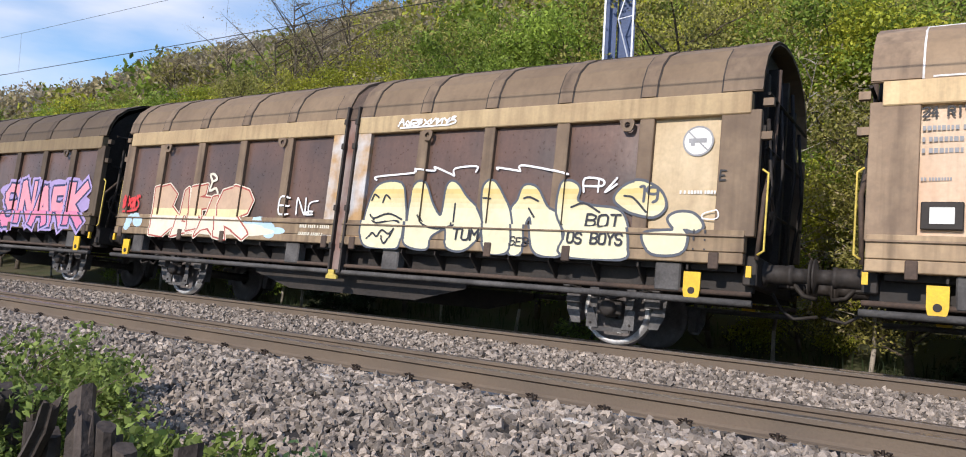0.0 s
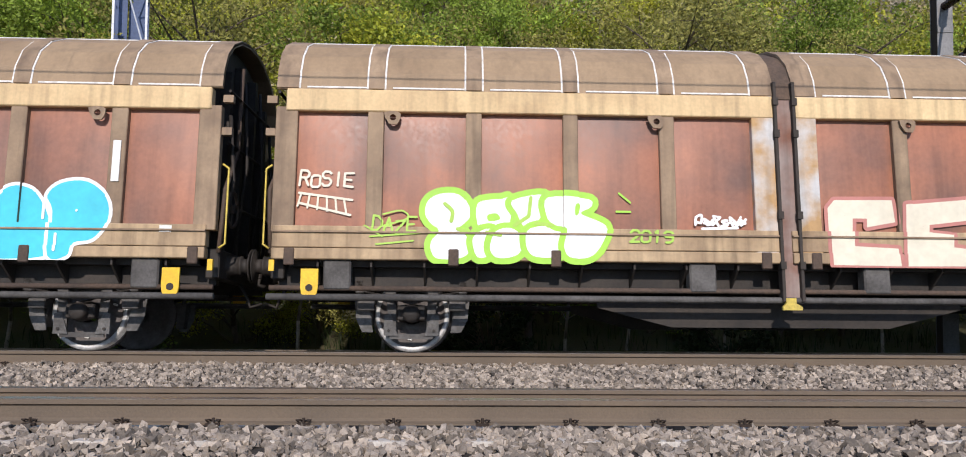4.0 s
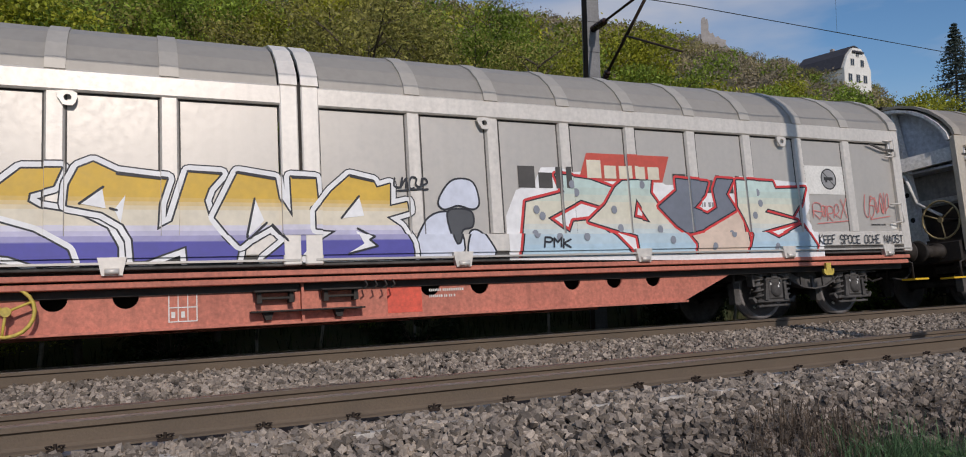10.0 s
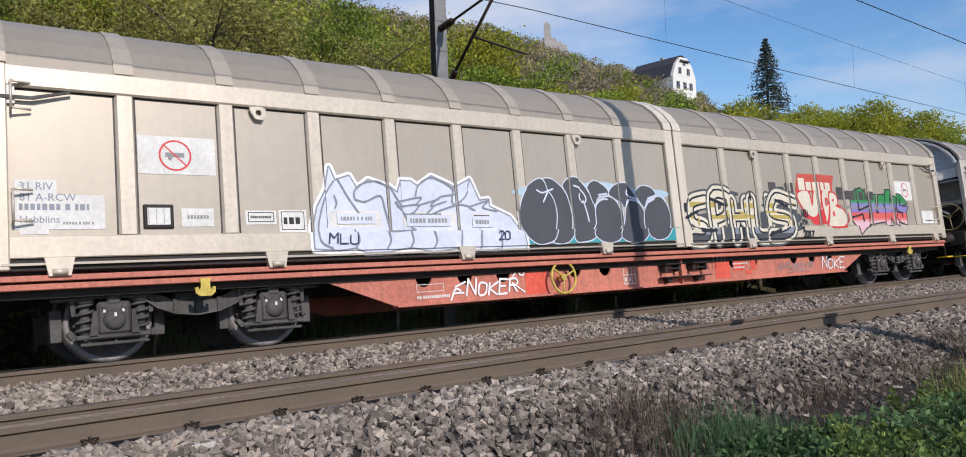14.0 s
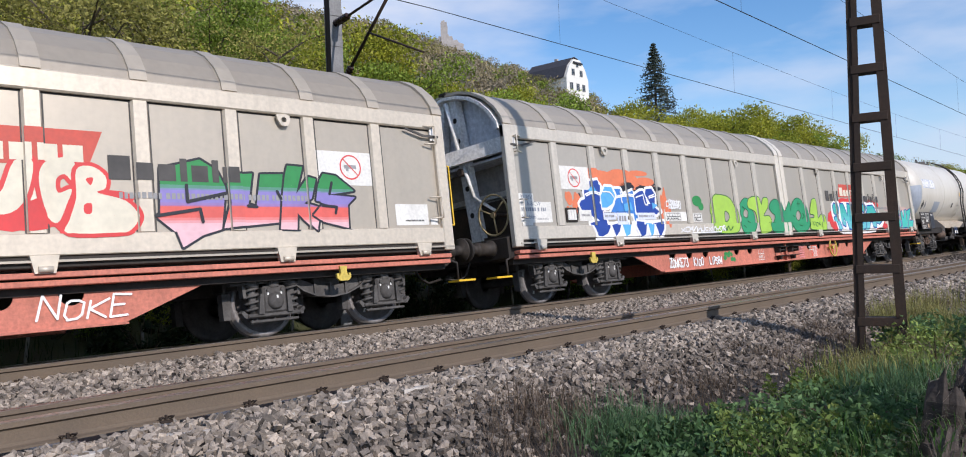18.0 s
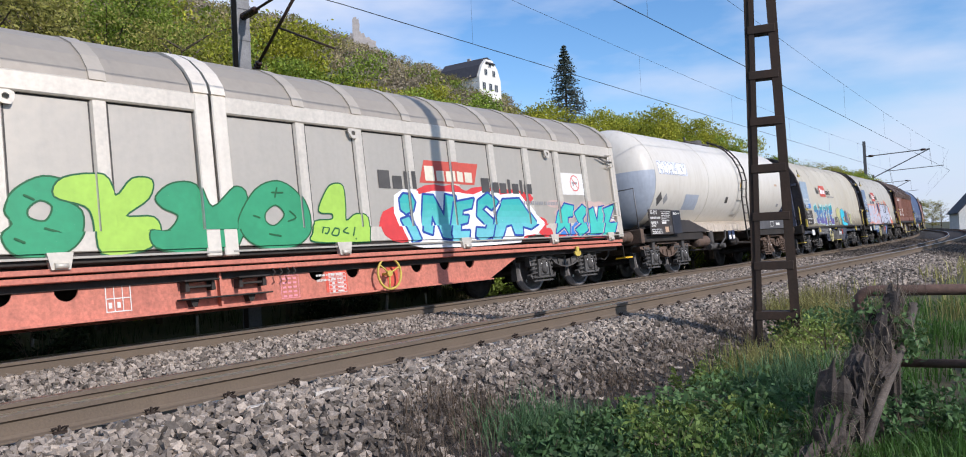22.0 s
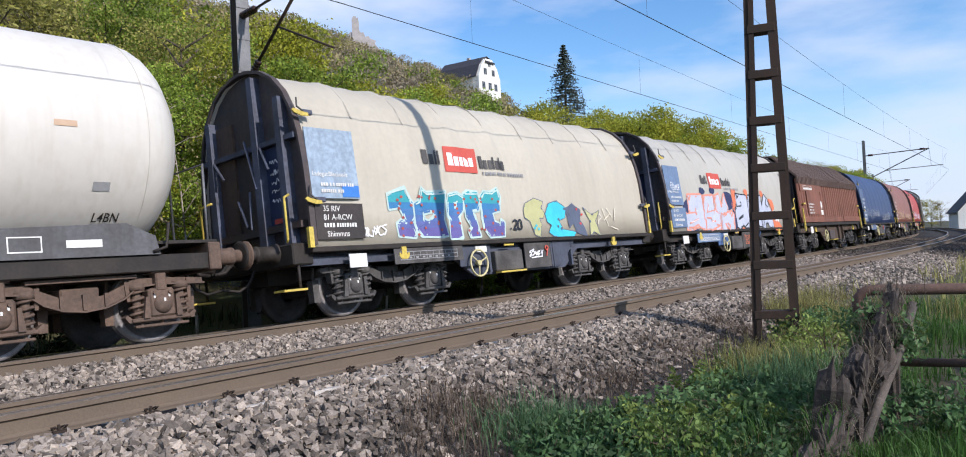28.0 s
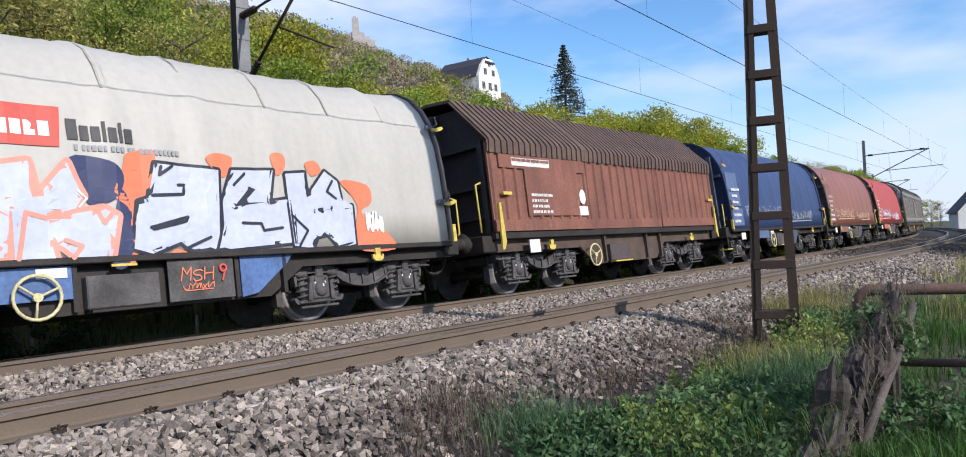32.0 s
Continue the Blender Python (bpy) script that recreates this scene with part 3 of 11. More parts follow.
def tree(kind, h, seed, per=95, limbs=26, leaf=0.075, low=0.12, wide=0.3, thick=0.016, bark=None):
    """A tapered trunk, limbs and twigs, and clumps of small leaves along them."""
    rg = random.Random(seed)
    ob = empty("tree")
    bm = bmesh.new()
    tips, sizes = [], []
    p = Vector((0, 0, -0.3))
    trunk = []
    for i in range(7):
        trunk.append(p.copy())
        p = p + Vector((rg.uniform(-0.14, 0.14), rg.uniform(-0.14, 0.14), h * 0.155))
    r0 = thick * h
    bark = bark or m_bark
    for i in range(6):
        rod(bm, trunk[i], trunk[i + 1], r0 * (1 - i / 6.6), 7, r0 * (1 - (i + 1) / 6.6))
    part("trunk", bm, bark, ob)
    bm = bmesh.new()
    for k in range(limbs):
        f = low + (1 - low) * (k + rg.random()) / limbs
        i = min(int(f * 6), 5)
        base = trunk[i].lerp(trunk[i + 1], f * 6 - i if f < 1 else 1)
        a = rg.uniform(0, 2 * math.pi)
        out = h * wide * (0.45 + 0.9 * math.sin(math.pi * min(max(0.12 + f * 0.83, 0), 1))) * rg.uniform(0.55, 1.1)
        end = base + Vector((math.cos(a) * out, math.sin(a) * out, out * rg.uniform(0.25, 0.9)))
        midp = base.lerp(end, 0.5) + Vector((0, 0, out * 0.08))
        rod(bm, base, midp, r0 * 0.3, 5, r0 * 0.2)
        rod(bm, midp, end, r0 * 0.2, 5, r0 * 0.06)
        for s in range(4):
            g = rg.uniform(0.4, 1.0)
            b0 = base.lerp(end, g)
            tw = b0 + Vector((rg.uniform(-1, 1), rg.uniform(-1, 1), rg.uniform(-0.3, 0.9))) * h * 0.085
            rod(bm, b0, tw, r0 * 0.07, 4, r0 * 0.03)
            tips.append(tuple(tw))
            sizes.append(h * rg.uniform(0.026, 0.052))
        tips.append(tuple(end))
        sizes.append(h * rg.uniform(0.03, 0.055))
    part("branchwork", bm, bark, ob)
    leaf_cloud("crown", tips, sizes, per, leaf, m_leaf[kind], seed, ob)
    return ob


KINDS = [tree("yellow", 7.0, 11, per=190, leaf=0.055), tree("green", 7.4, 12, per=210, leaf=0.055), tree("olive", 7.8, 13, per=130, leaf=0.055), tree("yellow", 5.6, 14, per=180, low=0.02, wide=0.36, leaf=0.048),
         tree("green", 4.6, 15, per=170, low=0.0, wide=0.4, leaf=0.045), tree("bud", 8.4, 16, per=34, leaf=0.04), tree("olive", 8.0, 17, per=90, leaf=0.05), tree("bud", 6.5, 18, per=9, limbs=18, leaf=0.045, low=0.2, wide=0.13, thick=0.007, bark=m_pale)]
LABELS = ["young broadleaf tree with yellow-green spring leaves", "broadleaf tree with fresh green leaves", "tree with sparse olive leaves", "bushy shrub with yellow-green leaves",
          "dense green shrub on the bank", "nearly bare tree with brown buds", "slender tree with thin olive leaves", "thin bare sapling with pale grey bark"]
for k, lab in zip(KINDS, LABELS):
    tagged(k, lab, "tree", "trees on the bank")
rg = random.Random(5)
placed = 0


TALL = (7.0, 7.4, 7.8, 5.6, 4.6, 8.4, 8.0, 6.5)


def crest(az):
    """Angle above the eye that the tops of the bank's trees reach, by bearing."""
    pts = ((-180, 8), (-70, 7.5), (-65, 8.8), (-58, 9.8), (-54, 11.2), (-48, 12.8), (-44, 15.2), (-40, 17.4), (-33, 17.4), (-28, 19), (-20, 22), (20, 22), (31, 19.5), (35, 17.4), (37, 16.2), (39, 14.6), (41, 13.3), (45, 12.0), (49, 11.0), (53, 10.8), (56, 10.3), (59, 9.5), (62, 9.1), (64.5, 9.0), (66.5, 7.8), (69.5, 6.0), (73.5, 4.5), (85, 2.4), (180, 2))
    for (a, e), (b, f) in zip(pts, pts[1:]):
        if a <= az <= b:
            return e + (f - e) * (az - a) / (b - a)


def plant(kind, x, y, s):
    global placed
    room = math.tan(radians(crest(math.degrees(math.atan2(x, y))))) * math.hypot(x, y) + 1.075 - ground_z(x, y)
    if abs(math.degrees(math.atan2(x, y)) + 23.6) < 2.4 and y < 22.5:
        s *= 0.72
    s = max(min(s, room * rg.uniform(0.82, 1.0) / (TALL[kind] * 1.06)), 0.3)
    m = pose(x, y, ground_z(x, y) - 0.1, rg.uniform(-4, 4), rg.uniform(-4, 4), rg.uniform(0, 360))
    src = KINDS[kind]
    if "used" not in src:
        src["used"] = 1
        src.matrix_basis = m
        ob = src
    else:
        ob = copy_thing(src, m)
    ob.scale = (s, s, s * rg.uniform(0.92, 1.1))
    placed += 1


for row, (d0, step, lo, hi, sc) in enumerate(((14.6, 2.1, -46, 80, 0.66), (17.0, 2.3, -52, 96, 0.95), (15.7, 2.2, 12, 90, 1.0), (20.5, 3.4, -58, 60, 1.0), (25.5, 4.4, -50, 46, 1.12), (33.0, 6.0, -46, 44, 1.3), (43.0, 8.0, -44, 44, 1.5))):
    x = lo
    while x < hi:
        xx, d = x + rg.uniform(-0.8, 0.8), d0 + rg.uniform(-0.9, 0.9)
        y = d + shift(xx)
        k = rg.choices(range(7), (5, 3, 2, 5, 3, 0.4, 2) if row < 2 else (5, 4, 3, 1, 1, 2.2, 3))[0]
        s = sc * rg.uniform(0.85, 1.15)
        az = math.degrees(math.atan2(xx, y))
        if az > 45:
            s *= 1.35
        if row >= 1:
            if az > 32 and row >= 3:
                x += step
                continue
        plant(k, xx, y, s)
        x += step * rg.uniform(0.8, 1.2)

# thin saplings at the foot of the bank
for i in range(34):
    x = -26 + i * 1.75 + rg.uniform(-0.6, 0.6)
    plant(7, x, 13.7 + rg.uniform(-0.3, 0.5) + shift(x), rg.uniform(0.7, 1.1))

# bare trees that stand out against the sky
for az, r, s in ((-57.5, 50, 0.5), (-55.5, 60, 0.8), (-52, 56, 0.9), (-49.6, 44, 0.95), (-48.4, 44, 1.15), (-47.2, 48, 1.2), (-46.2, 46, 1.1), (-45, 42, 1.25), (-43.2, 45, 1.2), (-41, 40, 0.9), (-38, 42, 0.9), (37.5, 46, 0.62), (46.5, 70, 0.5), (49.0, 80, 0.6), (64, 45, 0.7), (68, 48, 0.6)):
    x, y = r * math.sin(radians(az)), r * math.cos(radians(az))
    ob = copy_thing(KINDS[5], pose(x, y, ground_z(x, y) - 0.1, 0, 0, az * 7))
    ob.scale = (s, s, s)

# light green shrubs right of the spruce, with thin upright shoots
for i, az in enumerate((58.6, 59.5, 60.4, 61.3, 62.2, 63.4, 65.0, 66.4, 67.8, 69.4, 71.0, 72.8)):
    r = 46 + 3 * (i % 3)
    x, y = r * math.sin(radians(az)), r * math.cos(radians(az))
    want = math.tan(radians(crest(az) + (0.25, -0.3, 0.0, -0.5)[i % 4])) * r + 1.075 - ground_z(x, y)
    s = max(want / (TALL[(0, 4, 3)[i % 3]] * 1.06), 0.3)
    ob = copy_thing(KINDS[(0, 4, 3)[i % 3]], pose(x, y, ground_z(x, y) - 0.1, 0, 0, az * 31))
    ob.scale = (s * 0.8, s * 0.8, s)

# trees out of view, added only to shade the far part of the line
for i in range(9):
    x = 35.0 + i * 4.3 + rg.uniform(-0.8, 0.8)
    y = -6.5 + rg.uniform(-0.8, 0.8) + 0.5 * shift(x)
    ob = copy_thing(KINDS[(0, 1, 2)[i % 3]], pose(x, y, ground_z(x, y) - 0.1, 0, 0, i * 77))
    ob.scale = (1.25, 1.25, 1.2 + 0.15 * (i % 2))

# ---- far woods on the hill, one mass of crowns ----
def woods(name, spots, mat, seed, size, per, leaf):
    ob = leaf_cloud(name, spots, [size] * len(spots), per, leaf, mat, seed, None, 0.75)
    return ob


m_leaf["grey"] = leafy("bare_twigs_grey", (0.34, 0.29, 0.2), (0.24, 0.2, 0.14), 0.3)
stands = {"yellow": [], "olive": [], "bud": [], "green": [], "grey": []}
for i in range(2300):
    az = rg.uniform(-72, 66)
    top = 120.0 + 160.0 * min(max((az - 25) / 15, 0), 1)
    r = 48 + (top - 44) * rg.random() ** 0.8
    x, y = r * math.sin(radians(az)), r * math.cos(radians(az))
    if y - shift(x) < 24:
        continue
    z = ground_z(x, y)
    wide = rg.uniform(1.1, 1.9) * (1.0 + r / 190)
    tall = rg.uniform(2.6, 5.4)
    kind = rg.choices(list(stands), (0.8, 2, 4, 0.5, 5) if r > 90 or (az < -36 and r > 58) else (4, 3, 1.6, 3, 1.2))[0]
    # one crown: clumps over a dome
    for c in range(8):
        a, f = rg.uniform(0, 6.283), rg.random()
        out = wide * math.sqrt(f) * 0.95
        stands[kind].append((x + out * math.cos(a), y + out * math.sin(a), z + 0.6 + tall * (1 - 0.75 * f) * rg.uniform(0.8, 1.05)))
for j, (nm, spots) in enumerate(stands.items()):
    tagged(woods("far_woods", spots, m_leaf[nm], 40 + j, 0.62, 34, 0.25), "wooded hillside in spring leaf far behind the line", "woods", kind="stuff")

# a dark spruce above the bank
m_spruce = leafy("spruce_needles", (0.1, 0.13, 0.11), (0.06, 0.085, 0.075))


def spruce(x, y, base, h):
    ob = tagged(empty("spruce_tree"), "tall dark blue-green spruce above the bank", "tree")
    bm = bmesh.new()
    rod(bm, (0, 0, 0), (0, 0, h), h * 0.018, 8, 0.02)
    part("trunk", bm, m_bark, ob)
    bm = bmesh.new()
    cs, ss = [], []
    r2 = random.Random(8)
    for k in range(34):
        f = k / 33
        z = h * (0.06 + 0.92 * f)
        L = h * 0.27 * (1 - f) ** 0.85 + 0.1
        for j in range(9):
            a = r2.uniform(0, 6.283)
            Lk = L * r2.uniform(0.6, 1.1)
            tip = Vector((math.cos(a) * Lk, math.sin(a) * Lk, z - 0.16 * Lk))
            rod(bm, (0, 0, z), tip, 0.03, 4, 0.01)
            for g in (0.35, 0.6, 0.8, 1.0):
                cs.append((tip.x * g, tip.y * g, z - 0.16 * Lk * g))
                ss.append(0.05 + 0.09 * L)
    part("branchwork", bm, m_bark, ob)
    leaf_cloud("needles", cs, ss, 6, 0.085, m_spruce, 77, ob, 0.4)
    ob.matrix_basis = pose(x, y, base)


spruce(60 * math.sin(radians(57.3)), 60 * math.cos(radians(57.3)), 1.075 + 60 * math.tan(radians(7.6)), 60 * (math.tan(radians(14.3)) - math.tan(radians(7.6))))

# ---- buildings ----
m_render = paint("white_render", (0.78, 0.77, 0.72), (0.68, 0.67, 0.62), rough=0.9, scale=0.6, fine=8, streak=0.15, streak_col=(0.4, 0.38, 0.34))
m_slate = paint("dark_slate_roof", (0.055, 0.055, 0.065), (0.04, 0.04, 0.05), rough=0.7, scale=1.5, fine=9, bump=0.3)
m_pane = paint("window_glass", (0.05, 0.06, 0.075), (0.03, 0.04, 0.05), rough=0.12, scale=1, fine=4, bump=0)
m_ruin = paint("ruin_stone", (0.42, 0.39, 0.37), (0.3, 0.28, 0.265), rough=0.95, scale=0.5, fine=3, bump=0.3)
m_sill = paint("window_trim", (0.6, 0.58, 0.52), (0.5, 0.48, 0.43), rough=0.8, scale=2, fine=10)


def house(label, w, d, eaves, top, half_hip, wins):
    """Gable end faces -y; roof runs along y."""
    ob = tagged(empty("house"), label, "house")
    k = half_hip
    prof = [(-w / 2, 0), (w / 2, 0), (w / 2, eaves), (w / 2 * 0.72, eaves + (top - eaves) * 0.55), (w / 2 * 0.3, top - 0.25), (-w / 2 * 0.3, top - 0.25), (-w / 2 * 0.72, eaves + (top - eaves) * 0.55), (-w / 2, eaves)]
    if not k:
        prof = [(-w / 2, 0), (w / 2, 0), (w / 2, eaves), (0, top - 0.2), (-w / 2, eaves)]
    bm = bmesh.new()
    prism(bm, prof, -d / 2, d / 2, "y")
    part("wall", bm, m_render, ob)
    for s in (-1, 1):
        bm = bmesh.new()
        o = 0.35
        line = [(s * (w / 2 + o), eaves - 0.2), (s * w / 2 * 0.74, eaves + (top - eaves) * 0.58), (s * w / 2 * 0.3, top - 0.1), (0, top + 0.25)] if k else [(s * (w / 2 + o), eaves - 0.3), (0, top)]
        up = [(a, b + 0.22) for a, b in line[::-1]]
        prism(bm, line + up, -d / 2 - 0.4 + (0.9 if k else 0), d / 2 + 0.4, "y")
        part("roof", bm, m_slate, ob)
    if k:
        bm = bmesh.new()
        vs = [bm.verts.new(v) for v in ((-w / 2 * 0.42, -d / 2 - 0.4, top - 1.0), (w / 2 * 0.42, -d / 2 - 0.4, top - 1.0), (0, -d / 2 + 1.6, top + 0.5))]
        v2 = [bm.verts.new(v.co + Vector((0, 0.1, -0.25))) for v in vs]
        bm.faces.new(vs)
        bm.faces.new(v2[::-1])
        for i in range(3):
            bm.faces.new((vs[i], v2[i], v2[(i + 1) % 3], vs[(i + 1) % 3]))
        part("half_hip", bm, m_slate, ob)
    bm = bmesh.new()
    bx(bm, w * 0.12, w * 0.12 + 0.6, 0.5, 1.2, top - 1.0, top + 1.3)
    part("chimney", bm, m_ruin, ob)
    for x, z, ww, hh in wins:
        fr = part("window", box(x - ww / 2 - 0.09, x + ww / 2 + 0.09, -d / 2 - 0.06, -d / 2 + 0.02, z - 0.09, z + hh + 0.09), m_sill, ob)
        part("pane", box(x - ww / 2, x - 0.04, -d / 2 - 0.075, -d / 2 - 0.04, z, z + hh), m_pane, fr)
        part("pane", box(x + 0.04, x + ww / 2, -d / 2 - 0.075, -d / 2 - 0.04, z, z + hh), m_pane, fr)
    return ob


def polar(az, r, el=None):
    return r * math.sin(radians(az)), r * math.cos(radians(az)), (1.075 + r * math.tan(radians(el))) if el is not None else 0.0


hx, hy, hz = polar(50.1, 155, 9.7)
villa = house("white gabled villa with dark mansard roof on the hillside", 8.2, 11, 8.0, 12.4, True, [(-1.6, 8.6, 1.0, 1.3), (1.4, 8.6, 1.0, 1.3), (0, 10.5, 0.8, 0.8), (-2.4, 5.4, 1.1, 1.5), (2.2, 5.4, 1.1, 1.5), (0, 5.4, 1.1, 1.5)])
villa.matrix_basis = pose(hx, hy, hz - 1.0, 0, 0, 4) @ Matrix.Scale(0.92, 4)
far = math.hypot(hx, hy)
for back, side, s in ((9.0, 3.6, 0.86), (7.5, 1.0, 0.62), (8.0, 6.2, 0.8), (8.5, -2.2, 0.5)):
    x, y = hx * (far - back) / far - hy / far * side, hy * (far - back) / far + hx / far * side
    ob = copy_thing(KINDS[5], pose(x, y, hz - 1.2, 0, 0, side * 50))
    ob.scale = (s, s, s)
for back, side, s, kind in ((10.0, 2.2, 0.8, 2), (9.5, 4.6, 0.92, 6), (9.0, 7.0, 0.95, 2), (11.0, 0.2, 0.52, 0), (12.0, 3.4, 0.62, 0), (12.0, -2.6, 0.36, 2)):
    x, y = hx * (far - back) / far - hy / far * side, hy * (far - back) / far + hx / far * side
    ob = copy_thing(KINDS[kind], pose(x, y, hz - 1.2, 0, 0, side * 70))
    ob.scale = (s, s, s)
hx, hy, hz = polar(84.1, 165, -0.3)
farm = house("white house with steep dark roof beside the curve", 10.0, 7, 3.2, 8.8, False, [(-2.6, 1.0, 1.2, 1.3), (0.0, 1.0, 1.2, 1.3), (2.6, 1.0, 1.2, 1.3), (-1.3, 3.8, 1.0, 1.3), (1.3, 3.8, 1.0, 1.3), (0, 6.3, 0.7, 0.8)])
farm.matrix_basis = pose(hx, hy, -0.6, 0, 0, -70)
for az, r, s, kind in ((79.9, 215, 0.7, 2), (80.6, 205, 0.85, 6), (81.2, 200, 0.8, 2), (81.7, 190, 0.7, 5)):
    x, y, z = polar(az, r, -0.4)
    ob = copy_thing(KINDS[kind], pose(x, y, ground_z(x, y) - 0.1, 0, 0, az * 9))
    ob.scale = (s, s, s)
cx, cy, cz = polar(41.7, 276, 14.95)
ruin = tagged(empty("castle_ruin"), "pale stone castle ruin on the hilltop", "castle")
bm = bmesh.new()
prism(bm, ((-1.8, 0), (1.9, 0), (1.7, 6), (1.9, 9), (1.4, 12.2), (0.6, 11.6), (0.5, 12.8), (-0.9, 12.6), (-1.5, 11.4), (-1.6, 6)), -1.6, 1.6, "y")
part("tower", bm, m_ruin, ruin)
bm = bmesh.new()
low = (ground_z(cx, cy) - cz) / 0.75 - 1.0
prism(bm, ((-9, low), (12, low), (10.5, low * 0.55), (9.2, -1.6), (5, -0.3), (1.5, 0.3), (-1.8, 0.3), (-6, -0.6), (-7.5, low * 0.5)), -4, 4, "y")
part("rock_base", bm, m_ruin, ruin)
bm = bmesh.new()
prism(bm, ((1.5, 0), (9, -2), (9.5, 1.2), (7, 2.0), (6.2, 3.4), (4.6, 3.0), (3.8, 5.2), (2.6, 5.0), (1.6, 6.8)), -1, 1.2, "y")
part("wall", bm, m_ruin, ruin)
bm = bmesh.new()
prism(bm, ((-6.5, -1), (-1.5, 0), (-1.6, 5), (-2.6, 5.4), (-3.2, 3.6), (-5.2, 3.0), (-6, 1.5)), -1, 1.2, "y")
part("wall", bm, m_ruin, ruin)
ruin.matrix_basis = pose(cx, cy, cz, 0, 0, -41) @ Matrix.Scale(0.75, 4)


# ---- wagon materials ----
m_under = paint("greasy_black_steel", (0.022, 0.019, 0.017), (0.042, 0.034, 0.028), rough=0.7, metal=0.2, scale=3, fine=25, fine_amt=0.35)
m_dusty = paint("dusty_grey_steel", (0.11, 0.104, 0.098), (0.052, 0.048, 0.045), rough=0.8, metal=0.15, scale=4, fine=30, fine_amt=0.3)
m_browniron = paint("brown_grimed_steel", (0.1, 0.066, 0.046), (0.055, 0.04, 0.032), rough=0.85, scale=3, fine=30, fine_amt=0.3)
m_rim = paint("bright_wheel_rim", (0.46, 0.45, 0.43), (0.34, 0.33, 0.32), rough=0.5, metal=0.35, scale=4, fine=40, bump=0.02)
m_wheel = paint("rusty_wheel_disc", (0.13, 0.115, 0.108), (0.075, 0.065, 0.06), rough=0.8, metal=0.2, scale=6, fine=30)
m_yellow = paint("yellow_paint", (0.75, 0.47, 0.02), (0.6, 0.36, 0.02), rough=0.55, scale=5, fine=30, fine_amt=0.15)
m_paleyellow = paint("pale_yellow_paint", (0.6, 0.53, 0.27), (0.45, 0.4, 0.22), rough=0.6, scale=8, fine=30)
m_dirtyyellow = paint("worn_yellow_paint", (0.62, 0.47, 0.08), (0.42, 0.32, 0.07), rough=0.6, scale=8, fine=30)
m_white = paint("white_marking", (0.72, 0.71, 0.67), (0.6, 0.59, 0.55), rough=0.7, scale=3, fine=30, bump=0.01, fine_amt=0.12)
m_black = paint("black_marking", (0.02, 0.02, 0.022), (0.03, 0.03, 0.03), rough=0.65, scale=3, fine=20, bump=0.01, fine_amt=0.1)
m_grey = paint("grey_marking", (0.3, 0.3, 0.3), (0.24, 0.24, 0.24), rough=0.7, scale=3, fine=20, bump=0.01, fine_amt=0.1)
m_seal = paint("chalky_white_seam", (0.75, 0.73, 0.7), (0.5, 0.48, 0.45), rough=0.9, scale=9, fine=30)
m_darkseal = paint("dark_seam", (0.03, 0.025, 0.02), (0.045, 0.035, 0.03), rough=0.8, scale=5, fine=20)
m_red = paint("red_logo_paint", (0.55, 0.085, 0.06), (0.47, 0.08, 0.055), rough=0.6, scale=2, fine=20, bump=0.01, fine_amt=0.1)
m_redframe = paint("faded_red_frame", (0.55, 0.19, 0.13), (0.46, 0.155, 0.108), rough=0.7, scale=1.5, fine=25, streak=0.35, streak_col=(0.14, 0.06, 0.04))
m_redbright = paint("fresh_red_paint", (0.66, 0.1, 0.06), (0.58, 0.09, 0.055), rough=0.6, scale=2, fine=20)

m_endwhite = paint("end_frame_white", (0.8, 0.79, 0.77), (0.68, 0.65, 0.6), rough=0.6, scale=2, fine=20, streak=0.3, streak_col=(0.3, 0.24, 0.18))
m_endgrey = paint("end_wall_grey", (0.5, 0.48, 0.46), (0.36, 0.33, 0.3), rough=0.6, scale=1.5, fine=14, streak=0.3, streak_col=(0.12, 0.09, 0.07))
m_palesteel = paint("pale_dusty_steel", (0.13, 0.125, 0.12), (0.06, 0.057, 0.054), rough=0.75, metal=0.1, scale=5, fine=30, fine_amt=0.35)
m_slateframe = paint("slate_blue_frame", (0.075, 0.085, 0.115), (0.05, 0.056, 0.075), rough=0.65, scale=2, fine=20, streak=0.3)
m_tanwheel = paint("worn_tan_steel", (0.42, 0.33, 0.17), (0.3, 0.23, 0.12), rough=0.6, scale=4, fine=20)
# white end parts tinted pale blue: skylight put into the colour
m_endskylit = paint("end_wall_skylit", (0.66, 0.68, 0.72), (0.55, 0.57, 0.61), rough=0.6, scale=1.5, fine=14)

# ---- running gear ----
WHEEL_R = 0.46
SPIN = []     # wheelsets to turn, with the place of each in its thing


m_dullrim = paint("dull_wheel_rim", (0.26, 0.24, 0.23), (0.18, 0.165, 0.16), rough=0.55, metal=0.3, scale=4, fine=40, bump=0.02)


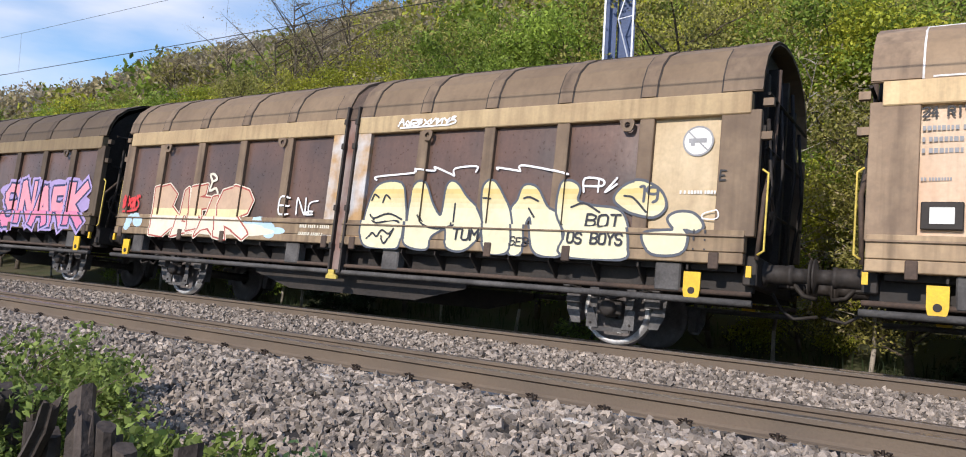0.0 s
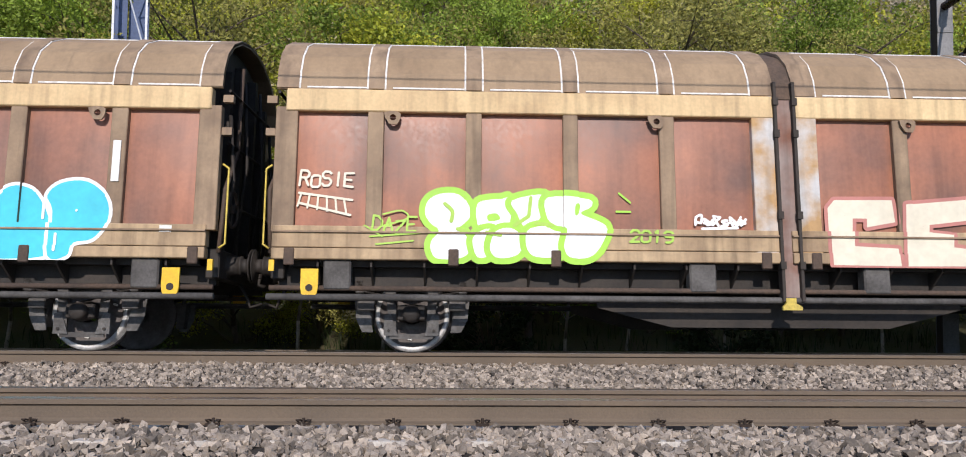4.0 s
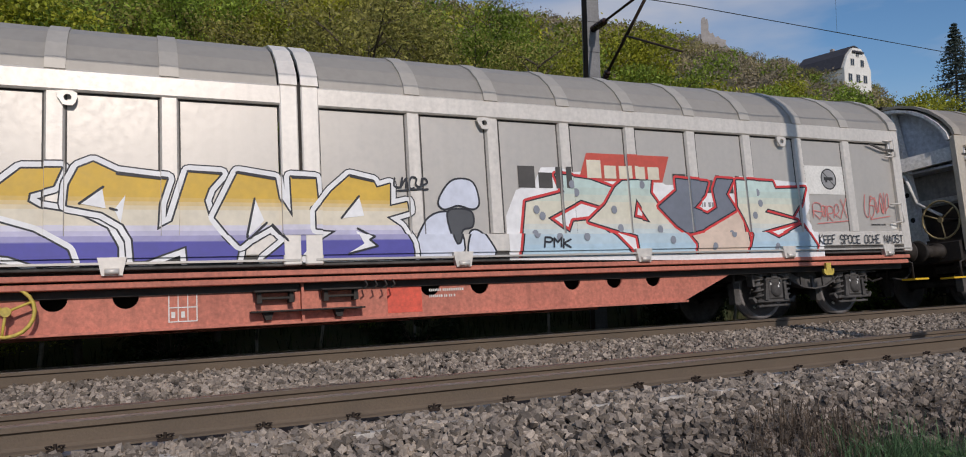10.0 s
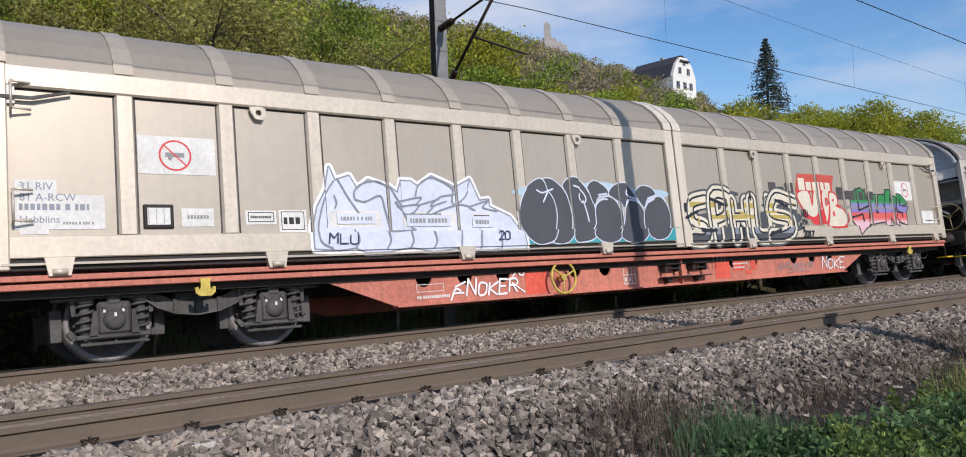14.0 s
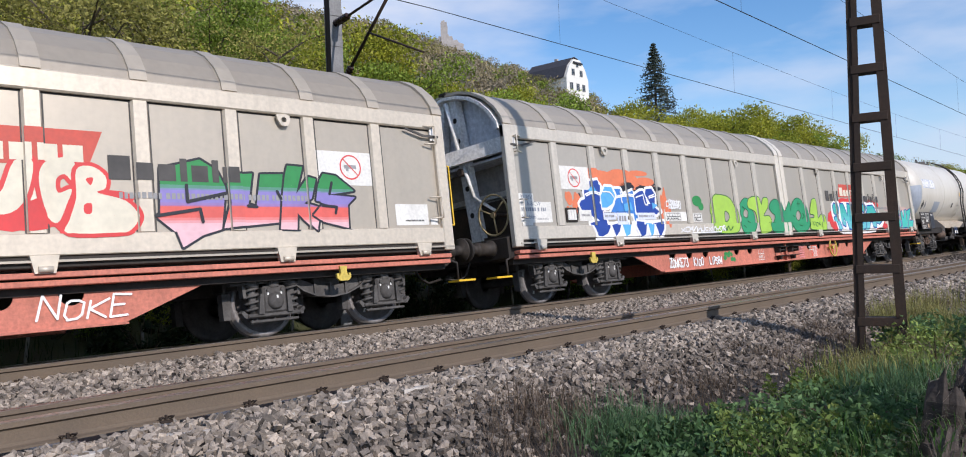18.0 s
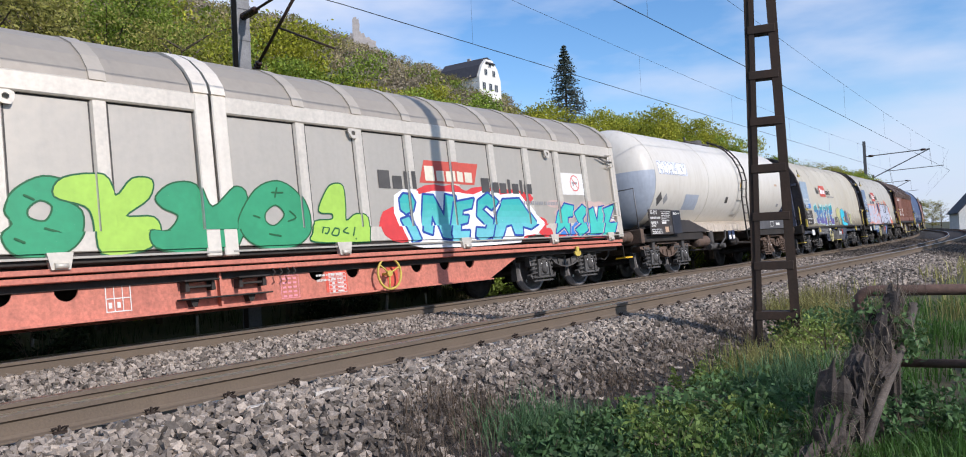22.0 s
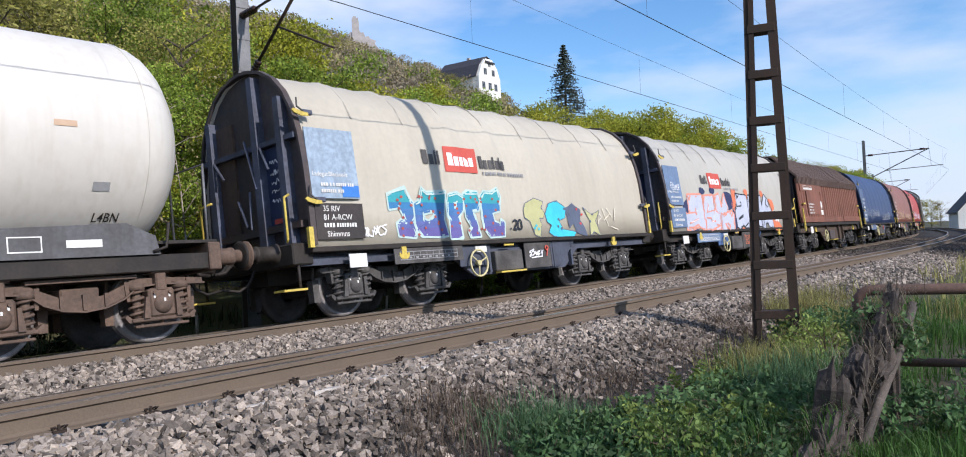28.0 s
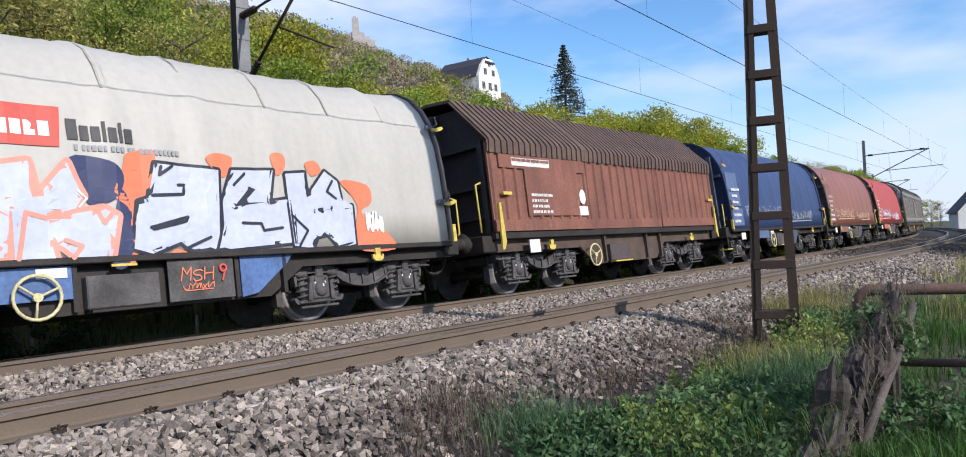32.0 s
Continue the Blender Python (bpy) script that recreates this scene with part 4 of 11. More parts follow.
def wheelset_mesh(rim):
    bm = bmesh.new()
    rod(bm, (0, -1.0, 0), (0, 1.0, 0), 0.075, 12)
    for s in (-1, 1):
        prof = [(0.11, 0.64), (0.13, 0.83), (0.2, 0.80), (0.36, 0.765), (0.40, 0.812), (0.425, 0.815), (WHEEL_R - 0.004, 0.815), (WHEEL_R + 0.003, 0.712), (WHEEL_R + 0.026, 0.704), (WHEEL_R + 0.026, 0.684), (0.40, 0.678), (0.36, 0.715), (0.2, 0.74), (0.13, 0.64)]
        lathe(bm, [(r, s * t) for r, t in prof], 36)
    # bright rim on the near wheel alone; the far wheel's shade is in its colour
    for f in bm.faces:
        c = f.calc_center_median()
        if math.hypot(c.x, c.z) > 0.40 and c.y < -0.72:
            f.material_index = 1
    for a in (0.6, 2.7, 4.9):
        for s in (-1, 1):
            x, z = 0.3 * math.cos(a), 0.3 * math.sin(a)
            bx(bm, x - 0.025, x + 0.025, min(s * 0.77, s * 0.795), max(s * 0.77, s * 0.795), z - 0.012, z + 0.012, slot=2)
    me = bpy.data.meshes.new("wheelset")
    bmesh.ops.recalc_face_normals(bm, faces=bm.faces)
    bm.to_mesh(me)
    bm.free()
    for m in (m_wheel, rim, m_white):
        me.materials.append(m)
    return me


WHEELSET, DULLSET = wheelset_mesh(m_rim), wheelset_mesh(m_dullrim)


def add_wheelset(parent, x, z=WHEEL_R, mesh=None):
    o = new("wheelset", mesh or WHEELSET)
    o.parent = parent
    o.location = (x, 0, z)
    SPIN.append((o, x, z))
    return o


def coil(bm, c, r, h, turns=4, wire=0.016):
    """A spring: one wire wound round in a closed tube."""
    rings = []
    for k in range(9 * turns + 1):
        a = 2 * math.pi * k / 9
        mid = Vector((c[0], c[1], c[2] + h * k / (9 * turns)))
        out = Vector((math.cos(a), math.sin(a), 0))
        rings.append([bm.verts.new(mid + out * (r + wire * math.cos(b)) + Vector((0, 0, wire * math.sin(b)))) for b in (0, 1.257, 2.513, 3.77, 5.027)])
    for u, v in zip(rings, rings[1:]):
        for i in range(5):
            f = bm.faces.new((u[i], v[i], v[(i + 1) % 5], u[(i + 1) % 5]))
            f.smooth = True
    bm.faces.new(rings[0])
    bm.faces.new(rings[-1][::-1])


def two_axle_gear(wagon, x, mat):
    """Axle box, leaf spring, guards and brake gear of one axle."""
    for s in (-1, 1):
        bm = bmesh.new()
        lathe(bm, [(0.0, s * 1.17), (0.075, s * 1.17), (0.105, s * 1.14), (0.11, s * 1.02), (0.11, s * 0.9), (0.0, s * 0.9)], 16, (x, 0, WHEEL_R))
        bx(bm, x - 0.17, x + 0.17, min(s * 0.93, s * 1.08), max(s * 0.93, s * 1.08), WHEEL_R - 0.08, WHEEL_R + 0.09, 0.015)
        part("axle_box", bm, m_under, wagon)
        bm = bmesh.new()
        for k in range(6):
            L = 0.62 - 0.085 * k
            pts = [(x - L, 0.74 - 0.0), (x - L * 0.5, 0.685), (x, 0.665), (x + L * 0.5, 0.685), (x + L, 0.74)]
            dz = -0.016 * k
            prism(bm, [(a, b + dz) for a, b in pts] + [(a, b + dz - 0.013) for a, b in pts[::-1]], s * 1.0, s * 1.09, "y")
        part("leaf_spring", bm, m_under, wagon)
        bm = bmesh.new()
        for e in (-1, 1):
            prism(bm, ((x + e * 0.2, 0.86), (x + e * 0.34, 0.86), (x + e * 0.25, 0.2), (x + e * 0.18, 0.2)), s * 0.96, s * 0.985, "y")
        bx(bm, x - 0.26, x + 0.26, min(s * 0.96, s * 0.985), max(s * 0.96, s * 0.985), 0.16, 0.22)
        part("axle_guard", bm, mat, wagon)
        for e in (-1, 1):
            bm = bmesh.new()
            prism(bm, ((x + e * 0.16, 0.2), (x + e * 0.33, 0.2), (x + e * 0.33, 0.44), (x + e * 0.25, 0.46), (x + e * 0.2, 0.33)), s * 0.988, s * 1.004, "y")
            foot = part("guard_plate", bm, m_palesteel, wagon)
            bm = bmesh.new()
            rod(bm, (x + e * 0.27, s * 1.0, 0.26), (x + e * 0.27, s * 1.022, 0.26), 0.018, 6)
            part("bolt", bm, m_under, foot)
            bm = bmesh.new()
            prism(bm, ((x + e * 0.47, 0.24), (x + e * 0.6, 0.24), (x + e * 0.68, 0.4), (x + e * 0.7, 0.62), (x + e * 0.56, 0.62), (x + e * 0.5, 0.42)), s * 0.86, s * 0.885, "y")
            part("brake_hanger", bm, m_palesteel, wagon)
        for e in (-1, 1):
            bm = bmesh.new()
            c0 = x + e * 0.55
            prism(bm, ((c0 - 0.05, 0.28), (c0 + 0.05, 0.28), (c0 + 0.07, 0.62), (c0 - 0.07, 0.62)), s * 0.7, s * 0.84, "y")
            bx(bm, c0 - 0.1, c0 + 0.1, min(s * 0.86, s * 1.0), max(s * 0.86, s * 1.0), 0.5, 0.62, 0.01)
            rod(bm, (c0, s * 0.76, 0.6), (c0 + e * 0.06, s * 0.76, 0.9), 0.025)
            part("brake_shoe", bm, m_dusty, wagon)
        for e in (-1, 1):
            bm = bmesh.new()
            bx(bm, x + e * 0.62 - 0.05, x + e * 0.62 + 0.05, min(s * 1.0, s * 1.1), max(s * 1.0, s * 1.1), 0.7, 0.86, 0.012)
            part("spring_shackle", bm, m_dusty, wagon)
    add_wheelset(wagon, x)


def bogie(wagon, x, mat, small=m_dusty):
    """A two-axle bogie with coil springs under pressed-steel axle boxes."""
    fr = None
    for s in (-1, 1):
        bm = bmesh.new()
        top = [(-1.5, 0.76), (-0.9, 0.8), (-0.6, 0.8), (-0.45, 0.72), (-0.25, 0.63), (0, 0.6), (0.25, 0.63), (0.45, 0.72), (0.6, 0.8), (0.9, 0.8), (1.5, 0.76)]
        low = [(-1.5, 0.68), (-0.9, 0.7), (-0.62, 0.68), (-0.45, 0.55), (-0.25, 0.47), (0, 0.44), (0.25, 0.47), (0.45, 0.55), (0.62, 0.68), (0.9, 0.7), (1.5, 0.68)]
        for i in range(10):
            prism(bm, [(x + a, b) for a, b in (top[i], top[i + 1], low[i + 1], low[i])], s * 0.98, s * 1.06, "y")
            prism(bm, [(x + a, b) for a, b in ((low[i][0], low[i][1] + 0.02), (low[i + 1][0], low[i + 1][1] + 0.02), low[i + 1], low[i])], s * 1.055, s * 1.12, "y")
        prism(bm, [(x + a, b) for a, b in ((-0.62, 0.84), (0.62, 0.84), (0.62, 0.8), (-0.62, 0.8))], s * 0.98, s * 1.1, "y")
        for g in (-0.25, 0.0, 0.25):
            bx(bm, x + g - 0.02, x + g + 0.02, min(s * 1.05, s * 1.09), max(s * 1.05, s * 1.09), 0.47, 0.65)
        if fr is None:
            bx(bm, x - 0.22, x + 0.22, -0.98, 0.98, 0.5, 0.74, 0.02)
            bx(bm, x - 1.34, x - 1.22, -0.98, 0.98, 0.64, 0.78)
            bx(bm, x + 1.22, x + 1.34, -0.98, 0.98, 0.64, 0.78)
            rod(bm, (x, 0, 0.7), (x, 0, 0.98), 0.2, 12)
            fr = part("bogie", bm, mat, wagon)
        else:
            part("side_frame", bm, mat, fr)
        for e in (-1, 1):
            ax = x + e * 0.9
            bm = bmesh.new()
            bx(bm, ax - 0.17, ax + 0.17, min(s * 0.95, s * 1.15), max(s * 0.95, s * 1.15), WHEEL_R - 0.16, WHEEL_R + 0.2, 0.03)
            bx(bm, ax - 0.38, ax + 0.38, min(s * 0.95, s * 1.13), max(s * 0.95, s * 1.13), WHEEL_R - 0.2, WHEEL_R - 0.15, 0.012)
            bx(bm, ax - 0.07, ax + 0.07, min(s * 0.98, s * 1.16), max(s * 0.98, s * 1.16), WHEEL_R + 0.16, WHEEL_R + 0.4, 0.02)
            bx(bm, ax - 0.12, ax + 0.12, min(s * 0.96, s * 1.16), max(s * 0.96, s * 1.16), WHEEL_R + 0.38, WHEEL_R + 0.42, 0.01)
            for g in (-1, 1):
                # hooked ends of the lower tie bar and the spring pockets' outer cheeks
                prism(bm, ((ax + g * 0.36, WHEEL_R - 0.2), (ax + g * 0.36, WHEEL_R - 0.16), (ax + g * 0.43, WHEEL_R - 0.1), (ax + g * 0.46, WHEEL_R - 0.13), (ax + g * 0.41, WHEEL_R - 0.2)), s * 1.0, s * 1.1, "y")
                prism(bm, ((ax + g * 0.37, WHEEL_R + 0.06), (ax + g * 0.37, WHEEL_R + 0.3), (ax + g * 0.43, WHEEL_R + 0.3), (ax + g * 0.41, WHEEL_R + 0.06)), s * 0.96, s * 1.08, "y")
                prism(bm, ((ax + g * 0.17, WHEEL_R - 0.16), (ax + g * 0.17, WHEEL_R + 0.1), (ax + g * 0.21, WHEEL_R + 0.1), (ax + g * 0.25, WHEEL_R - 0.16)), s * 0.97, s * 1.16, "y")
            bx(bm, ax - 0.33, ax + 0.36, min(s * 1.03, s * 1.09), max(s * 1.03, s * 1.09), WHEEL_R - 0.27, WHEEL_R - 0.235, 0.008)
            for g in (-0.24, 0.02, 0.27):
                rod(bm, (ax + g, s * 1.06, WHEEL_R - 0.26), (ax + g, s * 1.06, WHEEL_R - 0.16), 0.016, 5)
            for b in (-0.1, 0.1):
                rod(bm, (ax + b, s * 1.14, WHEEL_R + 0.14), (ax + b, s * 1.175, WHEEL_R + 0.14), 0.025, 6)
            part("axle_box", bm, small, fr)
            bm = bmesh.new()
            lathe(bm, [(0.0, s * 1.215), (0.05, s * 1.21), (0.09, s * 1.195), (0.115, s * 1.165), (0.12, s * 1.14)], 18, (ax, 0, WHEEL_R))
            part("axle_cap", bm, small, fr)
            for mx_, mz in ((0.0, 0.05), (-0.1, 0.1), (0.09, 0.1)):
                d = 1.212 if mx_ == 0 else 1.152
                part("cap_mark", box(ax + mx_ - 0.012, ax + mx_ + 0.012, min(s * 1.14, s * d), max(s * 1.14, s * d), WHEEL_R + mz - 0.02, WHEEL_R + mz + 0.02), m_white, fr)
            for g in (-0.28, 0.28):
                bm = bmesh.new()
                coil(bm, (ax + g, s * 1.04, WHEEL_R - 0.15), 0.085, 0.34, 4, 0.019)
                part("coil_spring", bm, small, fr)
                bm = bmesh.new()
                rod(bm, (ax + g, s * 1.04, WHEEL_R - 0.15), (ax + g, s * 1.04, WHEEL_R + 0.2), 0.055, 8)
                part("spring_guide", bm, small, fr)
                bm = bmesh.new()
                rod(bm, (ax + g, s * 1.04, WHEEL_R + 0.19), (ax + g, s * 1.04, WHEEL_R + 0.27), 0.11, 10)
                part("spring_cap", bm, small, fr)
            for g in (-0.53, 0.53):
                bm = bmesh.new()
                prism(bm, ((ax + g - 0.05, 0.26), (ax + g + 0.05, 0.26), (ax + g + 0.06, 0.6), (ax + g - 0.06, 0.6)), s * 0.7, s * 0.84, "y")
                rod(bm, (ax + g, s * 0.77, 0.55), (ax + g * 0.95, s * 0.77, 0.8), 0.025)
                part("brake_shoe", bm, small, fr)
    for e in (-1, 1):
        add_wheelset(fr, x + e * 0.9, WHEEL_R, DULLSET)
    return fr


def buffers(wagon, ends, mat=None, reach=(1.0, 1.0)):
    """Two buffers and a screw coupling with hoses at each end."""
    for e in (-1, 1):
        half = ends if isinstance(ends, float) else ends[(e + 1) // 2]
        far = reach[(e + 1) // 2]
        for s in (-1, 1):
            bm = bmesh.new()
            x0 = e * half
            prof = [(0.0, 0.0), (0.15, 0.0), (0.15, 0.05), (0.115, 0.07), (0.115, 0.33), (0.125, 0.34), (0.125, 0.38), (0.09, 0.39), (0.09, 0.56), (0.2, 0.585), (0.21, 0.605), (0.17, 0.62), (0.0, 0.625)]
            lathe(bm, [(r, x0 + e * t * far) for r, t in prof], 20, (0, s * 0.875, 1.03), "x")
            part("buffer", bm, mat or m_under, wagon)
        bm = bmesh.new()
        bx(bm, min(e * half, e * (half + 0.22)), max(e * half, e * (half + 0.22)), -0.09, 0.09, 0.93, 1.07, 0.02)
        tube(bm, [(e * (half + 0.2), 0.05, 1.0), (e * (half + 0.35 * far), 0.05, 0.86), (e * (half + 0.52 * far), 0.04, 0.83)], 0.03, 6)
        tube(bm, [(e * (half + 0.2), -0.05, 1.0), (e * (half + 0.35 * far), -0.05, 0.86), (e * (half + 0.52 * far), -0.04, 0.83)], 0.03, 6)
        part("coupling", bm, m_under, wagon)
        bm = bmesh.new()
        tube(bm, [(e * half, -0.3, 0.85), (e * (half + 0.12), -0.3, 0.65), (e * (half + 0.3 * far), -0.3, 0.55), (e * (half + 0.6 * far), -0.28, 0.6)], 0.022, 6)
        part("brake_hose", bm, m_under, wagon)


def lifting_hook(wagon, x, z, s):
    """A yellow rope hook: a stem with two horns curling up."""
    half = ((0.055, 0.0), (0.05, -0.1), (0.075, -0.135), (0.08, -0.095), (0.115, -0.1), (0.11, -0.16), (0.065, -0.2))
    bm = bmesh.new()
    prism(bm, [(x + a, z + b) for a, b in half] + [(x - a, z + b) for a, b in half[::-1]], s * 1.4, s * 1.44, "y")
    part("lifting_hook", bm, m_dirtyyellow, wagon)


def grab(wagon, pts, mat=None, r=0.014, name="grab_rail"):
    bm = bmesh.new()
    tube(bm, pts, r, 6)
    return part(name, bm, mat or m_white, wagon)


def handwheel(wagon, c, R, mat, axis="y", name="handbrake_wheel"):
    bm = bmesh.new()
    torus(bm, R, 0.02, c, axis)
    for k in range(3):
        a = 0.4 + 2 * math.pi * k / 3
        u, v = R * math.cos(a), R * math.sin(a)
        rod(bm, c, (c[0] + u, c[1], c[2] + v) if axis == "y" else (c[0], c[1] + u, c[2] + v), 0.014)
    if axis == "y":
        rod(bm, c, (c[0], c[1] + 0.2, c[2]), 0.025)
        rod(bm, (c[0], c[1] - 0.02, c[2]), (c[0], c[1] + 0.03, c[2]), 0.05, 10)
    else:
        rod(bm, (c[0] - 0.03, c[1], c[2]), (c[0] + 0.03, c[1], c[2]), 0.05, 10)
    return part(name, bm, mat, wagon)


def lug(wagon, x, z, mat):
    """Lifting eye: a plate with a round hole."""
    bm = bmesh.new()
    ring = []
    k = 12
    out = [(-0.11, 0.0), (-0.11, -0.05), (-0.04, -0.16), (0.05, -0.16), (0.09, -0.1), (0.09, 0.0)]
    for i in range(k):
        a = 2 * math.pi * i / k
        ring.append((0.0 + 0.038 * math.cos(a), -0.075 + 0.038 * math.sin(a)))
    def outer(a):
        d = (math.cos(a), math.sin(a))
        best = 0.16
        for (x1, z1), (x2, z2) in zip(out, out[1:] + out[:1]):
            z1, z2 = z1 + 0.075, z2 + 0.075
            den = d[0] * (z2 - z1) - d[1] * (x2 - x1)
            if abs(den) < 1e-9:
                continue
            t = (x1 * (z2 - z1) - z1 * (x2 - x1)) / den
            u = (x1 * d[1] - z1 * d[0]) / den
            if t > 0 and -0.001 <= u <= 1.001:
                best = min(best, t)
        return (best * d[0], best * d[1] - 0.075)
    outs = [outer(2 * math.pi * i / k) for i in range(k)]
    lay = []
    for y in (-1.455, -1.43):
        lay.append([[bm.verts.new((x + p[0], y, z + p[1])) for p in pts] for pts in (ring, outs)])
    for i in range(k):
        j = (i + 1) % k
        (r0, o0), (r1, o1) = lay
        bm.faces.new((r0[i], o0[i], o0[j], r0[j]))
        bm.faces.new((r1[i], r1[j], o1[j], o1[i]))
        bm.faces.new((o0[i], o1[i], o1[j], o0[j]))
        bm.faces.new((r0[i], r0[j], r1[j], r1[i]))
    part("lifting_eye", bm, mat, wagon)


# ---- brown two-axle wagons with sliding walls ----
BROWN_PANELS = [(-5.87, -5.04), (-4.85, -3.87), (-3.68, -2.70), (-2.52, -1.53), (-1.35, -0.40)]
BROWN_PANELS = BROWN_PANELS + [(-b, -a) for a, b in BROWN_PANELS[::-1]]
ROOF_B = [(-1.42, 3.12), (-1.385, 3.34), (-1.27, 3.58), (-1.05, 3.79), (-0.72, 3.96), (-0.36, 4.05), (0.0, 4.08)]


def brown_mats(tag, soot):
    k = soot
    return {
        "post": paint("post_brown_" + tag, tuple(v * k for v in (0.33, 0.235, 0.15)), tuple(v * k for v in (0.19, 0.13, 0.085)), rough=0.75, scale=2.5, fine=25, fine_amt=0.1, bump=0.015, streak=0.5),
        "beam": paint("beam_tan_" + tag, tuple(v * k for v in (0.68, 0.51, 0.28)), tuple(v * k for v in (0.5, 0.35, 0.19)), rough=0.75, scale=1.6, fine=25, fine_amt=0.1, bump=0.015, streak=0.45, streak_col=(0.09, 0.06, 0.04)),
        "roof": paint("roof_brown_" + tag, tuple(v * k for v in (0.325, 0.228, 0.138)), tuple(v * k for v in (0.24, 0.164, 0.098)), rough=0.7, scale=1.0, fine=20, fine_amt=0.1, bump=0.015, streak=0.25),
        "sill": paint("sill_brown_" + tag, tuple(v * k for v in (0.48, 0.35, 0.21)), tuple(v * k for v in (0.26, 0.18, 0.11)), rough=0.8, scale=2.2, fine=22, fine_amt=0.1, bump=0.015, streak=0.6),
        "rust": paint("panel_rust_" + tag, tuple(v * k for v in (0.4, 0.155, 0.085)), tuple(v * k for v in (0.16, 0.09, 0.07)), rough=0.46, scale=0.9, fine=20, fine_amt=0.1, bump=0.015, streak=0.3, spec=0.4),
        "dark": paint("panel_dark_" + tag, (0.08, 0.055, 0.045), (0.15, 0.085, 0.06), rough=0.32, scale=1.2, fine=20, fine_amt=0.1, bump=0.015, streak=0.3),
        "salmon": paint("panel_salmon", (0.62, 0.42, 0.28), (0.6, 0.47, 0.33), rough=0.7, scale=1.4, fine=20, fine_amt=0.1, bump=0.015, streak=0.4, streak_col=(0.25, 0.13, 0.07)),
        "tan": paint("panel_tan", (0.33, 0.235, 0.13), (0.22, 0.14, 0.075), rough=0.7, scale=1.2, fine=20, fine_amt=0.1, bump=0.015, streak=0.4),
        "cream": paint("panel_cream", (0.58, 0.46, 0.29), (0.45, 0.34, 0.2), rough=0.7, scale=1.5, fine=20, fine_amt=0.1, bump=0.015, streak=0.35, streak_col=(0.25, 0.17, 0.1)),
        "brick": paint("panel_brick_red", (0.33, 0.1, 0.06), (0.25, 0.08, 0.05), rough=0.65, scale=1.2, fine=20, fine_amt=0.1, bump=0.015, streak=0.3),
        "divider": paint("divider_rust", (0.19, 0.08, 0.05), (0.3, 0.26, 0.24), rough=0.7, scale=2.0, fine=20, fine_amt=0.1, bump=0.015, streak=0.4),
        "bleach": paint("bleached_paint", (0.5, 0.49, 0.48), (0.42, 0.26, 0.12), rough=0.75, scale=2.2, fine=20, fine_amt=0.1, bump=0.015, streak=0.3, sharp=0.3),
    }


def dished(a, b, z0, z1, s):
    """A pressed wall sheet that swells a little towards its middle."""
    bm = bmesh.new()
    nu, nv = 6, 8
    rows = []
    for j in range(nv + 1):
        rows.append([bm.verts.new((a + (b - a) * i / nu, s * (1.343 + 0.031 * math.sin(math.pi * i / nu) ** 0.6 * math.sin(math.pi * j / nv) ** 0.6), z0 + (z1 - z0) * j / nv)) for i in range(nu + 1)])
    for j in range(nv):
        for i in range(nu):
            f = (rows[j][i], rows[j][i + 1], rows[j + 1][i + 1], rows[j + 1][i])
            bm.faces.new(f if s < 0 else f[::-1])
    back = [bm.verts.new((x, s * 1.32, z)) for x, z in ((a, z0), (b, z0), (b, z1), (a, z1))]
    bm.faces.new(back[::-1] if s < 0 else back)
    return bm


